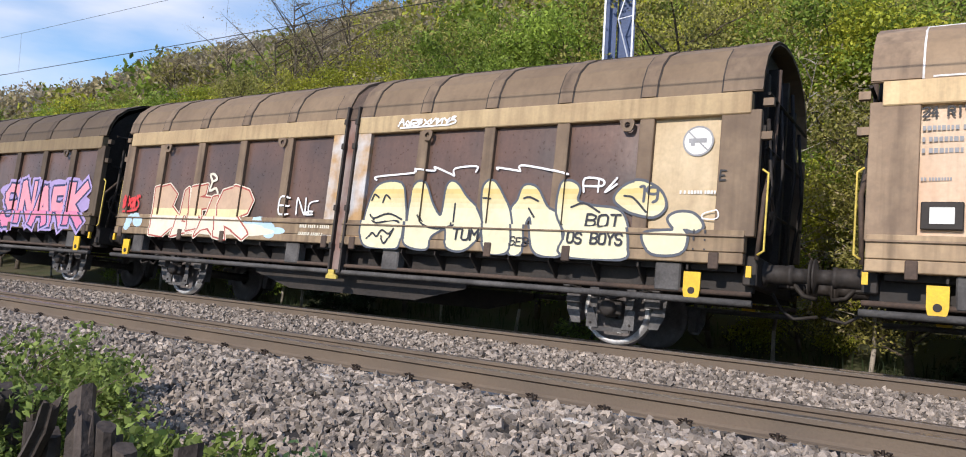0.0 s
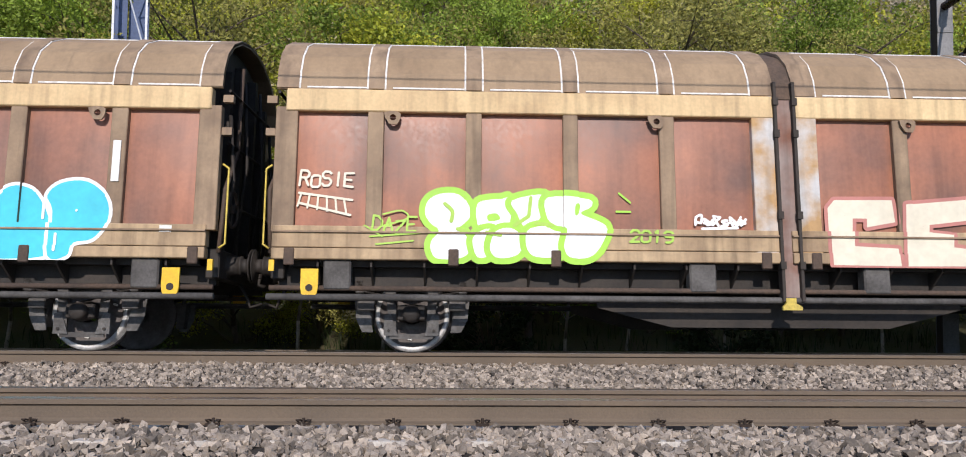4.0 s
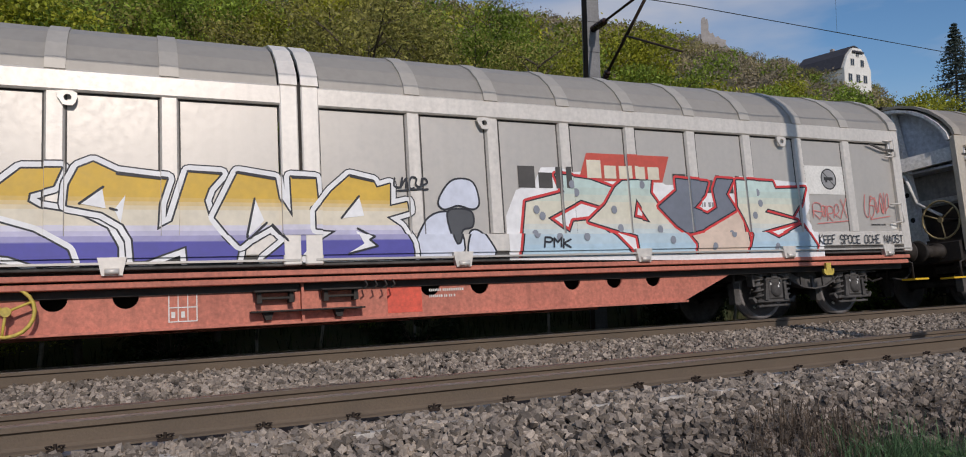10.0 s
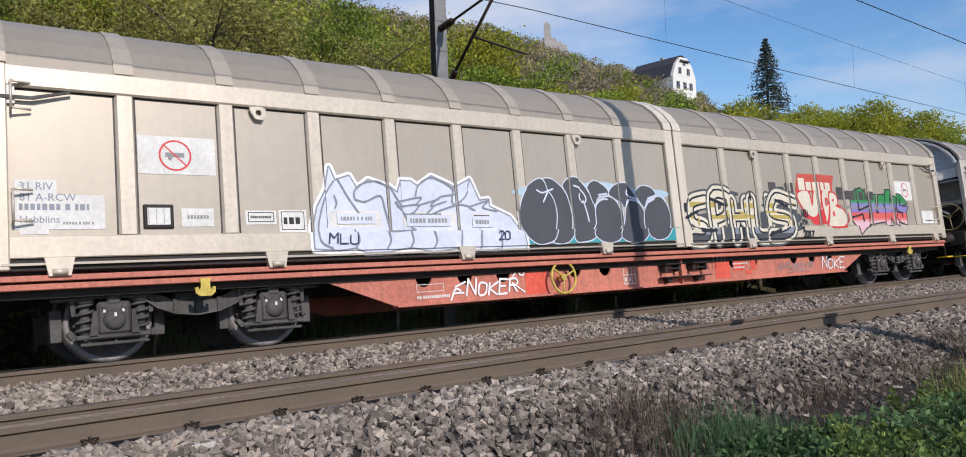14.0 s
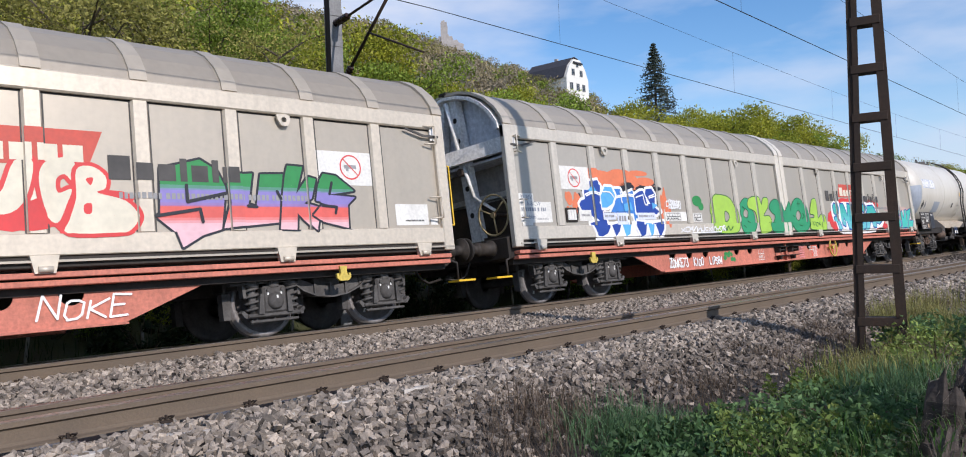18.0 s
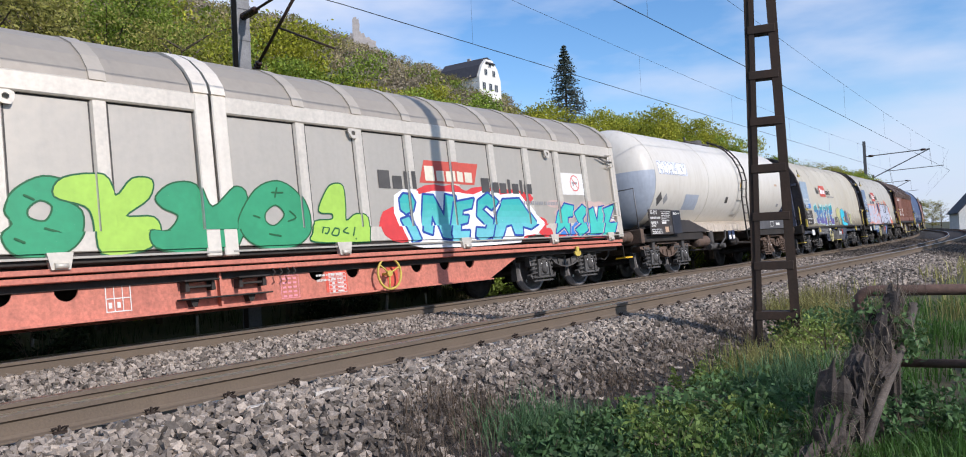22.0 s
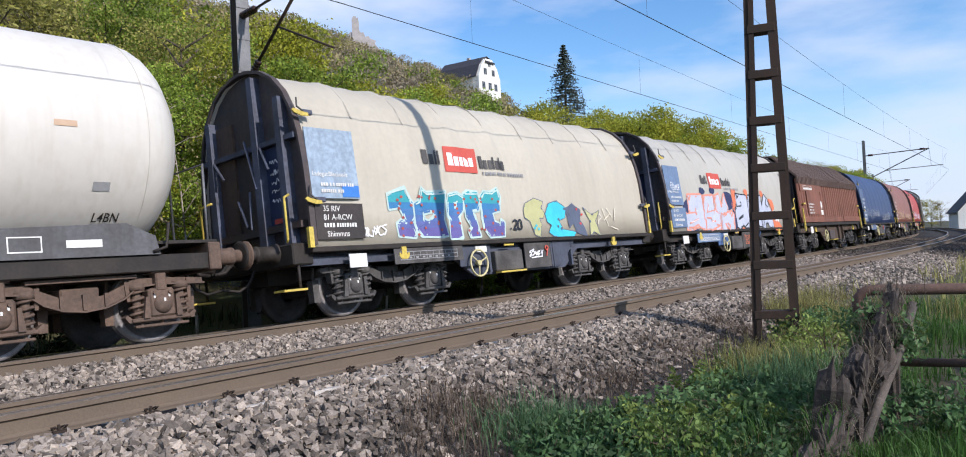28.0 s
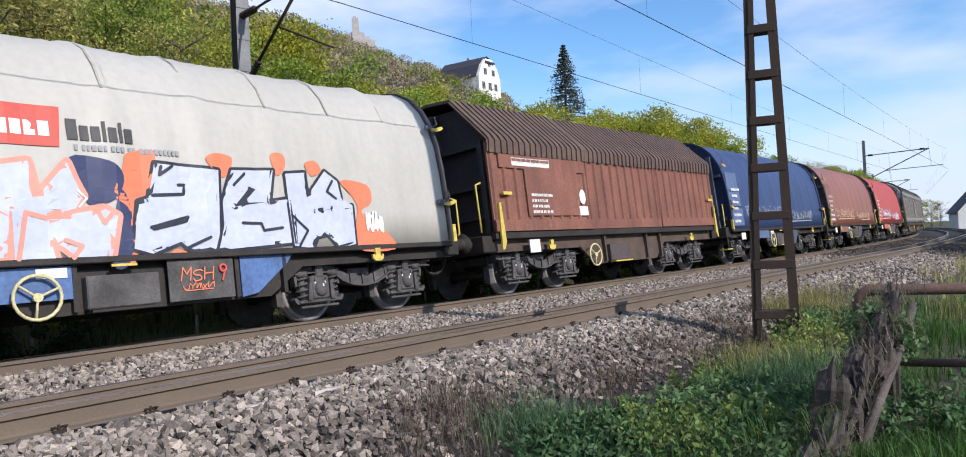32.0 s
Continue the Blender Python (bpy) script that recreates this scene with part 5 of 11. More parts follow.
def brown_wagon(label, panels, tag, soot, seam, bleach=True, ends=(6.13, 6.13), reach=(0.66, 0.66)):
    LO, HI = -ends[0], ends[1]
    M = brown_mats(tag, soot)
    w = tagged(empty("sliding_wall_wagon"), label, "freight wagon", "wagons of the train")
    for s in (-1, 1):
        Y = lambda a, b: (min(s * a, s * b), max(s * a, s * b))
        for i, (a, b) in enumerate(BROWN_PANELS):
            ob = part("wall_panel", dished(a - 0.02, b + 0.02, 1.45, 2.87, s), M[panels[i] if s < 0 else "rust"], w)
            for p in ob.data.polygons:
                p.use_smooth = len(p.vertices) == 4 and abs(p.normal.y) > 0.9
        edges = [LO] + [v for p in BROWN_PANELS for v in p] + [HI]
        for i in range(0, len(edges), 2):
            a, b = edges[i], edges[i + 1]
            if a < 0 < b:
                for a2, b2 in ((a, -0.13), (0.13, b)):
                    part("post", box(a2, b2, *Y(1.30, 1.425), 1.07, 3.13, 0.008), M["bleach" if bleach and s < 0 else "post"], w)
                for e in (-1, 1):
                    bm = bmesh.new()
                    bx(bm, e * 0.115 - 0.02, e * 0.115 + 0.02, *Y(1.36, 1.47), 0.62, 3.3, 0.006)
                    for z in (1.0, 1.6, 2.6, 3.0):
                        bx(bm, e * 0.115 - 0.032, e * 0.115 + 0.032, *Y(1.44, 1.49), z, z + 0.09)
                    part("lock_bar", bm, m_darkseal, w)
                part("door_post", box(-0.095, 0.095, *Y(1.28, 1.405), 0.62, 3.15), M["divider"], w)
            else:
                part("post", box(a, b, *Y(1.30, 1.415), 1.4, 2.9, 0.008), M["post"], w)
        for a, b in ((LO + 0.12, -0.13), (0.13, HI - 0.12)):
            part("top_beam", box(a, b, *Y(1.29, 1.435), 2.85, 3.12, 0.012), M["beam"], w)
            part("sill", box(a - 0.1, b + 0.02, *Y(1.29, 1.432), 1.21, 1.465, 0.008), M["sill"], w)
            part("sill_rail", box(a - 0.1, b + 0.02, *Y(1.31, 1.45), 1.07, 1.20, 0.01), M["sill"], w)
            part("sill_lip", box(a - 0.1, b + 0.02, *Y(1.40, 1.46), 1.385, 1.405), M["post"], w)
        # roof panels and their ribs
        for i, (a, b) in enumerate(BROWN_PANELS):
            bm = bmesh.new()
            shell(bm, [(s * -p[0] if s > 0 else p[0], p[1]) for p in ROOF_B], a - 0.02, b + 0.02, 0.03 * (1 if s < 0 else -1))
            part("roof_panel", bm, M["roof"], w)
            if s < 0:
                bm = bmesh.new()
                line = [(p[0] * 1.004, p[1] + 0.006) for p in ROOF_B[:5]]
                pk = line[3:5]
                for x in (a + 0.01, b - 0.01):
                    shell(bm, line, x - 0.011, x + 0.011, 0.012)
                shell(bm, [(ROOF_B[4][0] * 1.01, ROOF_B[4][1]), (ROOF_B[4][0] * 0.97, ROOF_B[4][1] + 0.02)], a, b, 0.02)
                if seam is m_seal:
                    shell(bm, [(-1.43, 3.135), (-1.425, 3.155)], a + 0.1, b - 0.02, 0.02)
                part("roof_seam", bm, seam, w)
        for i in range(0, len(edges), 2):
            a, b = edges[i], edges[i + 1]
            for a2, b2 in (((a, -0.12), (0.12, b)) if a < 0 < b else ((a, b),)):
                bm = bmesh.new()
                shell(bm, [((p[0] - 0.012) * -s if s > 0 else p[0] - 0.012, p[1] + 0.012) for p in ROOF_B], a2, b2, 0.035 * (1 if s < 0 else -1))
                part("roof_rib", bm, M["post"], w)
        bm = bmesh.new()
        shell(bm, [(p[0] * -s, p[1] - 0.03) for p in ROOF_B], -0.12, 0.12, 0.03 * (1 if s < 0 else -1))
        part("roof_joint", bm, m_browniron, w)
        for x in (-4.72, -1.55, 1.55, 4.72):
            if s < 0:
                lug(w, x - 0.02, 2.85, M["post"])
        # door supports under the sill and roller boxes
        for x in (-5.35, -1.05, 1.05, 5.35):
            part("support_plate", box(x - 0.16, x + 0.16, *Y(1.22, 1.40), 0.72, 1.07, 0.02), m_dusty, w)
        for x in (-5.9, -4.0, -2.8, -0.3, 0.3, 2.8, 4.0, 5.9):
            part("roller_box", box(x - 0.06, x + 0.06, *Y(1.42, 1.47), 1.0, 1.2, 0.012), m_browniron, w)
        # frame
        part("solebar", box(LO + 0.05, HI - 0.05, *Y(0.98, 1.10), 0.78, 1.06), m_under, w)
        for k in range(-9, 10):
            bm = bmesh.new()
            prism(bm, ((s * 1.10, 1.05), (s * 1.38, 1.05), (s * 1.38, 0.99), (s * 1.10, 0.78)), k * 0.62 - 0.012, k * 0.62 + 0.012, "x")
            part("bracket", bm, m_under, w)
        bm = bmesh.new()
        rod(bm, (LO, s * 1.36, 0.74), (HI, s * 1.36, 0.74), 0.032, 8)
        part("brake_rod", bm, m_browniron, w)
        bm = bmesh.new()
        rod(bm, (LO - 0.02, s * 1.40, 0.635), (HI + 0.02, s * 1.40, 0.635), 0.04, 8)
        part("foot_rail", bm, m_dusty, w)
        bm = bmesh.new()
        prism(bm, ((-2.25, 0.66), (2.25, 0.66), (2.25, 0.55), (1.35, 0.32), (-1.35, 0.32), (-2.25, 0.55)), s * 1.02, s * 1.06, "y")
        part("belly_plate", bm, m_under, w)
        for e in (-1, 1):
            half = ends[(e + 1) // 2]
            bm = bmesh.new()
            hx0 = e * 5.66
            prism(bm, [(hx0 - 0.1, 0.96), (hx0 + 0.1, 0.96), (hx0 + 0.1, 0.74)] + [(hx0 + 0.1 * math.cos(a2), 0.72 + 0.1 * math.sin(a2)) for a2 in (-0.5, -1.0, -1.57, -2.1, -2.6)] + [(hx0 - 0.1, 0.74)], s * 1.40, s * 1.43, "y")
            hook = part("rope_hook", bm, m_yellow, w)
            bm = bmesh.new()
            rod(bm, (hx0, s * 1.425, 0.74), (hx0, s * 1.436, 0.74), 0.042, 14)
            part("hook_hole", bm, m_under, hook)
            part("yellow_mark", box(e * (half - 0.06), e * half + 0.0, *Y(1.40, 1.44), 0.93, 1.06), m_yellow, w)
        bm = bmesh.new()
        prism(bm, ((-0.1, 0.66), (0.02, 0.66), (0.02, 0.6), (0.09, 0.56), (0.09, 0.52), (-0.14, 0.52), (-0.14, 0.56), (-0.1, 0.6)), s * 1.43, s * 1.47, "y")
        part("release_handle", bm, m_dirtyyellow, w)
    # ends
    for e in (-1, 1):
        half = ends[(e + 1) // 2]
        bm = bmesh.new()
        prof = [(-1.25, 1.0)] + [(p[0] * 0.9, p[1] - 0.1) for p in ROOF_B] + [(-p[0] * 0.9, p[1] - 0.1) for p in ROOF_B[-2::-1]] + [(1.25, 1.0)]
        prism(bm, prof, e * (half - 0.26), e * (half - 0.2), "x")
        part("end_wall", bm, m_under, w)
        for y in (-0.85, -0.28, 0.28, 0.85):
            part("end_post", box(min(e * (half - 0.2), e * (half - 0.06)), max(e * (half - 0.2), e * (half - 0.06)), y - 0.05, y + 0.05, 0.95, 3.75 if abs(y) < 0.5 else 3.5), m_under, w)
        part("headstock", box(min(e * (half - 0.14), e * (half + 0.02)), max(e * (half - 0.14), e * (half + 0.02)), -1.25, 1.25, 0.85, 1.2, 0.015), m_under, w)
        grab(w, [(e * (half + 0.02), -1.3, 1.15), (e * (half + 0.06), -1.3, 1.9), (e * (half + 0.02), -0.75, 2.5), (e * (half + 0.02), -0.7, 3.6)], m_browniron, 0.03, "lever_rod")
        handwheel(w, (e * (half + 0.05), -0.95, 1.72), 0.22, m_browniron, "x", "door_wheel")
        grab(w, [(e * (half + 0.03), -1.34, 1.2), (e * (half + 0.1), -1.34, 1.25), (e * (half + 0.1), -1.34, 2.15), (e * (half + 0.03), -1.34, 2.2)], m_dirtyyellow, 0.014)
        for y, z0, z1 in ((-1.1, 1.2, 2.9), (-0.55, 1.2, 3.5), (0.2, 1.2, 3.6), (0.8, 1.2, 3.2)):
            bm = bmesh.new()
            tube(bm, [(e * (half - 0.02), y, z0), (e * (half + 0.08), y + 0.04, (z0 + z1) / 2), (e * (half - 0.02), y + 0.12, z1)], 0.025, 6)
            part("door_lever", bm, m_under, w)
        for z in (1.75, 2.5, 3.15):
            bm = bmesh.new()
            rod(bm, (e * (half + 0.02), -1.2, z), (e * (half + 0.02), 1.2, z + 0.1), 0.022, 6)
            part("cross_rod", bm, m_under, w)
        for z in (2.55, 2.95):
            part("hinge_bracket", box(min(e * half, e * (half + 0.12)), max(e * half, e * (half + 0.12)), -1.38, -1.3, z, z + 0.09), M["post"], w)
    for s in (-1, 1):
        for a, b2 in ((LO, -5.87), (5.87, HI)):
            bm = bmesh.new()
            shell(bm, [(s * -p[0] if s > 0 else p[0], p[1]) for p in ROOF_B], a, b2, 0.035 * (1 if s < 0 else -1))
            part("roof_end", bm, M["roof"], w)
    part("floor", box(LO + 0.2, HI - 0.2, -1.28, 1.28, 1.0, 1.1), m_under, w)
    for x in (-4.5, 4.5):
        two_axle_gear(w, x, m_dusty)
    buffers(w, ends, None, reach)
    part("brake_cylinder", box(-0.9, 0.4, -0.25, 0.25, 0.5, 0.85, 0.08), m_under, w)
    return w


PB = ["dark"] * 8 + ["dark", "cream"]
FLEET = []    # (wagon, place along the train at the start)
FLEET.append((brown_wagon("sooty brown sliding-wall wagon sprayed pink and blue", ["dark"] * 10, "sooty", 0.35, m_darkseal, False), -21.5))
FLEET.append((brown_wagon("dark brown sliding-wall wagon with large cream bubble lettering", PB, "brown", 0.68, m_darkseal, ends=(6.13, 6.33), reach=(0.66, 0.9)), -8.4))
FLEET.append((brown_wagon("brown sliding-wall wagon with salmon panels and sky-blue sprayed lettering", ["salmon", "salmon", "tan", "tan", "rust", "rust", "rust", "rust", "rust", "rust"], "warm", 1.0, m_seal, ends=(6.35, 6.13), reach=(0.9, 0.5)), 5.4))
FLEET.append((brown_wagon("brown sliding-wall wagon with white and green sprayed lettering", ["rust"] * 9 + ["brick"], "warm", 1.0, m_seal, ends=(6.13, 6.3), reach=(0.5, 1.0)), 18.3))


# ---- silver four-axle wagons with sliding walls ----
HALF_S = 10.55
SILVER_POSTS = [-9.22 + 1.113 * k for k in range(8)]
SILVER_POSTS = SILVER_POSTS + [-p for p in SILVER_POSTS[::-1]]
ROOF_S = [(-1.42, 3.13), (-1.385, 3.27), (-1.24, 3.48), (-1.0, 3.7), (-0.7, 3.87), (-0.38, 3.97), (0.0, 4.02)]


def silver_wagon(label, tag, tone, roof_tone, frame_mat=None):
    t3 = lambda c, k: tuple(v * k for v in c)
    m_wall = paint("silver_wall_" + tag, t3(tone, 0.9), t3(tone, 0.83), rough=0.42, metal=0.3, scale=0.5, fine=14, streak=0.22, streak_col=t3(tone, 0.68), bump=0.015, fine_amt=0.04)
    m_post = paint("silver_post_" + tag, t3(tone, 1.22), t3(tone, 1.1), rough=0.45, metal=0.25, scale=1.4, fine=18, streak=0.25, streak_col=t3(tone, 0.6), bump=0.02, fine_amt=0.1)
    m_roof = paint("silver_roof_" + tag, roof_tone, t3(roof_tone, 0.92), rough=0.5, metal=0.25, scale=0.6, fine=14, streak=0.3, streak_col=t3(roof_tone, 0.7), bump=0.02, fine_amt=0.06)
    m_rib = paint("silver_rib_" + tag, t3(roof_tone, 1.3), t3(roof_tone, 1.15), rough=0.5, metal=0.25, scale=1.0, fine=14, streak=0.2, streak_col=t3(roof_tone, 0.8), bump=0.02, fine_amt=0.06)
    m_edge = paint("silver_edge_" + tag, t3(tone, 1.45), t3(tone, 1.3), rough=0.4, metal=0.15, scale=1.4, fine=18, streak=0.2, streak_col=t3(tone, 0.8), bump=0.01, fine_amt=0.06)
    fm = frame_mat or m_redframe
    w = tagged(empty("sliding_wall_wagon"), label, "freight wagon", "wagons of the train")
    for s in (-1, 1):
        Y = lambda a, b: (min(s * a, s * b), max(s * a, s * b))
        cuts = [-HALF_S + 0.14] + SILVER_POSTS[:8] + [-0.25, 0.25] + SILVER_POSTS[8:] + [HALF_S - 0.14]
        for i in range(len(cuts) - 1):
            a, b = cuts[i], cuts[i + 1]
            if a < 0 < b:
                continue
            part("wall_panel", box(a, b, *Y(1.34, 1.38), 1.34, 2.92), m_wall, w)
            bm = bmesh.new()
            shell(bm, [(p[0] * -s, p[1]) for p in ROOF_S], a, b, 0.03 * (1 if s < 0 else -1))
            part("roof_panel", bm, m_roof, w)
        for x in SILVER_POSTS:
            bm = bmesh.new()
            prism(bm, ((x - 0.1, s * 1.38), (x - 0.075, s * 1.42), (x + 0.075, s * 1.42), (x + 0.1, s * 1.38), (x + 0.1, s * 1.35), (x - 0.1, s * 1.35)), 1.36, 2.9, "z")
            part("post", bm, m_post, w)
            bm = bmesh.new()
            shell(bm, [((p[0] - 0.02) * -s, p[1] + 0.012) for p in ROOF_S], x - 0.1, x + 0.1, 0.03 * (1 if s < 0 else -1))
            part("roof_rib", bm, m_rib, w)
        # thin dark strips paint in the shade beside the posts and under the beam
        if s < 0:
            for x in SILVER_POSTS:
                for e in (-1, 1):
                    part("panel_seal", box(x + e * 0.108 - 0.008, x + e * 0.108 + 0.008, -1.386, -1.37, 1.36, 2.9), m_dusty, w)
            for a, b in ((-HALF_S + 0.22, -0.23), (0.23, HALF_S - 0.22)):
                part("panel_seal", box(a, b, -1.388, -1.37, 2.88, 2.9), m_under, w)
        for a, b in ((-HALF_S + 0.02, -0.02), (0.02, HALF_S - 0.02)):
            part("top_beam", box(a, b, *Y(1.33, 1.44), 2.9, 3.14, 0.02), m_post, w)
            part("sill", box(a + 0.12, b - 0.02, *Y(1.33, 1.435), 1.12, 1.35, 0.01), m_post, w)
            part("sill_rail", box(a + 0.12, b - 0.02, *Y(1.35, 1.41), 0.99, 1.11, 0.008), m_under if tag != "bright" else m_dusty, w)
            part("sill_lip", box(a + 0.12, b - 0.02, *Y(1.40, 1.46), 1.045, 1.07), m_wall, w)
            for e in (a, b):
                k = 1 if e == a else -1
                outer = abs(e) > 1
                wdt = 0.2 if outer else 0.21
                part("door_edge", box(min(e, e + k * wdt), max(e, e + k * wdt), *Y(1.33, 1.45), 1.0, 3.14, 0.015), m_post if outer else m_edge, w)
                bm = bmesh.new()
                shell(bm, [((p[0] - 0.035) * -s, p[1] + 0.02) for p in ROOF_S], min(e, e + k * wdt), max(e, e + k * wdt), 0.05 * (1 if s < 0 else -1))
                part("roof_edge", bm, m_edge if not outer else m_rib, w)
        part("corner_gap", box(-0.02, 0.02, *Y(1.3, 1.4), 1.0, 3.2), m_under, w)
        for e in (-1, 1):
            for z0, z1 in ((2.66, 2.94), (1.5, 1.82)):
                if s < 0:
                    grab(w, [(e * 10.3, s * 1.43, z0), (e * 10.3, s * 1.52, z0), (e * 10.3, s * 1.52, z1), (e * 10.3, s * 1.43, z1)], m_post, 0.013)
                    grab(w, [(e * 10.3, s * 1.5, z1), (e * 10.12, s * 1.44, z1)], m_post, 0.013)
                    grab(w, [(e * 10.3, s * 1.5, z0), (e * 10.12, s * 1.44, z0)], m_post, 0.013)
            bm = bmesh.new()
            prism(bm, ((e * 10.4, 2.80), (e * 10.4, 2.765), (e * 10.1, 2.765), (e * 9.75, 2.865), (e * 9.75, 2.89), (e * 10.12, 2.80)), s * 1.44, s * 1.46, "y")
            part("latch_plate", bm, m_dusty, w)
        if s < 0:
            for x in (-7.72, -2.42, 2.42, 7.72):
                lug(w, x, 2.9, m_post)
        for x in (-9.9, -7.6, -4.8, -2.0, 2.0, 4.8, 7.6, 9.9):
            bm = bmesh.new()
            prism(bm, ((x - 0.14, 1.12), (x + 0.14, 1.12), (x + 0.1, 0.93), (x - 0.1, 0.93)), s * 1.40, s * 1.475, "y")
            rod(bm, (x - 0.07, s * 1.48, 0.97), (x + 0.07, s * 1.48, 0.97), 0.035, 8)
            part("roller_carriage", bm, m_post, w)
        # red frame
        part("frame_rail", box(-HALF_S + 0.1, HALF_S - 0.1, *Y(1.3, 1.44), 0.885, 0.945, 0.006), fm, w)
        part("frame_rail", box(-HALF_S + 0.1, HALF_S - 0.1, *Y(1.26, 1.40), 0.80, 0.862, 0.006), fm, w)
        part("solebar", box(-HALF_S + 0.1, HALF_S - 0.1, *Y(1.05, 1.25), 0.72, 0.99), m_under, w)
        # belly girder with its round holes
        holes = [-5.42, -4.72, -4.02, -2.55, -1.87, 1.62, 2.31, 3.72, 4.42, 5.1]
        g0, g1 = -6.85, 6.55
        bm = bmesh.new()
        xs = sorted(set([g0, -5.9, 5.65, g1] + [h + d for h in holes for d in (-0.17, 0.17)]))

        def bottom(x):
            return 0.36 if -5.9 <= x <= 5.65 else 0.36 + 0.36 * ((-5.9 - x) / 0.95 if x < 0 else (x - 5.65) / 0.9)
        yo, yi = s * 1.22, s * 1.19
        for a, b in zip(xs, xs[1:]):
            hole = [h for h in holes if abs((a + b) / 2 - h) < 0.05]
            if not hole:
                prism(bm, ((a, 0.80), (b, 0.80), (b, bottom(b)), (a, bottom(a))), yi, yo, "y")
            else:
                h = hole[0]
                k = 10
                lower = [(h + 0.13 * math.cos(math.pi * i / k), 0.72 - 0.13 * math.sin(math.pi * i / k)) for i in range(k + 1)]
                prism(bm, [(b, 0.72), (h + 0.13, 0.72)] + lower[1:-1] + [(h - 0.13, 0.72), (a, 0.72), (a, bottom(a)), (b, bottom(b))], yi, yo, "y")
                prism(bm, ((a, 0.86), (b, 0.86), (b, 0.855), (a, 0.855)), yi, yo, "y")
                prism(bm, [(b, 0.72), (b, 0.80), (h + 0.10, 0.80), (h + 0.13, 0.72)], yi, yo, "y")
                prism(bm, [(a, 0.80), (a, 0.72), (h - 0.13, 0.72), (h - 0.10, 0.80)], yi, yo, "y")
        part("belly_girder", bm, fm, w)
        bm = bmesh.new()
        bx(bm, -5.9, 5.65, *Y(1.12, 1.30), 0.335, 0.36)
        part("girder_flange", bm, fm, w)
        # brake changeover handles and their rail
        for x in (-0.32, 0.44):
            bm = bmesh.new()
            bx(bm, x - 0.24, x + 0.24, *Y(1.23, 1.42), 0.70, 0.725, 0.006)
            bx(bm, x - 0.2, x + 0.2, *Y(1.3, 1.34), 0.62, 0.65, 0.006)
            for d in (-0.18, 0.18):
                prism(bm, ((x + d - 0.02, 0.70), (x + d + 0.02, 0.70), (x + d + 0.03, 0.58), (x + d - 0.03, 0.58)), s * 1.23, s * 1.36, "y")
            part("changeover_bracket", bm, m_under, w)
        bm = bmesh.new()
        bx(bm, -0.6, 0.72, *Y(1.25, 1.40), 0.475, 0.495, 0.004)
        for x in (-0.4, 0.42):
            prism(bm, ((x - 0.06, 0.475), (x + 0.06, 0.475), (x + 0.03, 0.39), (x - 0.03, 0.39)), s * 1.22, s * 1.33, "y")
        part("handle_rail", bm, m_under, w)
        part("girder_rib", box(-0.015, 0.015, *Y(1.22, 1.30), 0.36, 0.80), fm, w)
        bm = bmesh.new()
        for x in (0.72, 0.84, 0.96, 1.06):
            tube(bm, [(x, s * 1.42, 0.80), (x + 0.02, s * 1.45, 0.74), (x - 0.02, s * 1.43, 0.70)], 0.012, 5)
        part("hose_loop", bm, m_under, w)
        wheel_at = 2.93 if tag == "worn" else -2.95
        if s < 0:
            handwheel(w, (wheel_at, -1.38, 0.60), 0.25, m_dirtyyellow)
        patch = ((1.77, 2.18), (3.02, 3.26)) if tag == "worn" else ((1.05, 1.5),)
        for p0, p1 in patch:
            part("fresh_paint_patch", box(p0, p1, *Y(1.221, 1.225), 0.4, 0.72), m_redbright, w)
        for x in (-8.45, 8.45):
            lifting_hook(w, x, 0.84, s)
    # open ends: the doors' curved frame stands before a recessed wall
    for e in (-1, 1):
        X = lambda a, b: (min(e * a, e * b), max(e * a, e * b))
        bm = bmesh.new()
        prof = [(-1.3, 1.0)] + [(p[0] * 0.93, p[1] - 0.06) for p in ROOF_S] + [(-p[0] * 0.93, p[1] - 0.06) for p in ROOF_S[-2::-1]] + [(1.3, 1.0)]
        prism(bm, prof, e * 9.86, e * 9.9, "x")
        part("end_wall", bm, m_endgrey, w)
        part("end_rail", box(*X(9.9, 9.96), -1.28, 1.28, 2.0, 2.1), m_endwhite, w)
        part("end_kickplate", box(*X(9.9, 9.95), -1.28, 1.28, 1.26, 1.95), m_browniron, w)
        bm = bmesh.new()
        prism(bm, [(-1.3, 2.74)] + [(p[0] * 0.93, p[1] - 0.06) for p in ROOF_S] + [(-p[0] * 0.93, p[1] - 0.06) for p in ROOF_S[-2::-1]] + [(1.3, 2.74)], e * 10.2, e * 10.24, "x")
        part("upper_end_wall", bm, m_endskylit, w)
        for y0, y1 in ((0.28, 0.55), (0.62, 0.9)):
            for z0 in (2.95, 3.25):
                part("vent_slot", box(*X(10.24, 10.252), y0, y1, z0, z0 + 0.09), m_under, w)
        # bright lining of the roof's edge
        for s in (-1, 1):
            bm = bmesh.new()
            shell(bm, [((p[0] * 0.95) * -s, p[1] - 0.05) for p in ROOF_S], min(e * 10.25, e * 10.56), max(e * 10.25, e * 10.56), 0.06 * (1 if s < 0 else -1))
            part("end_arch", bm, m_endwhite, w)
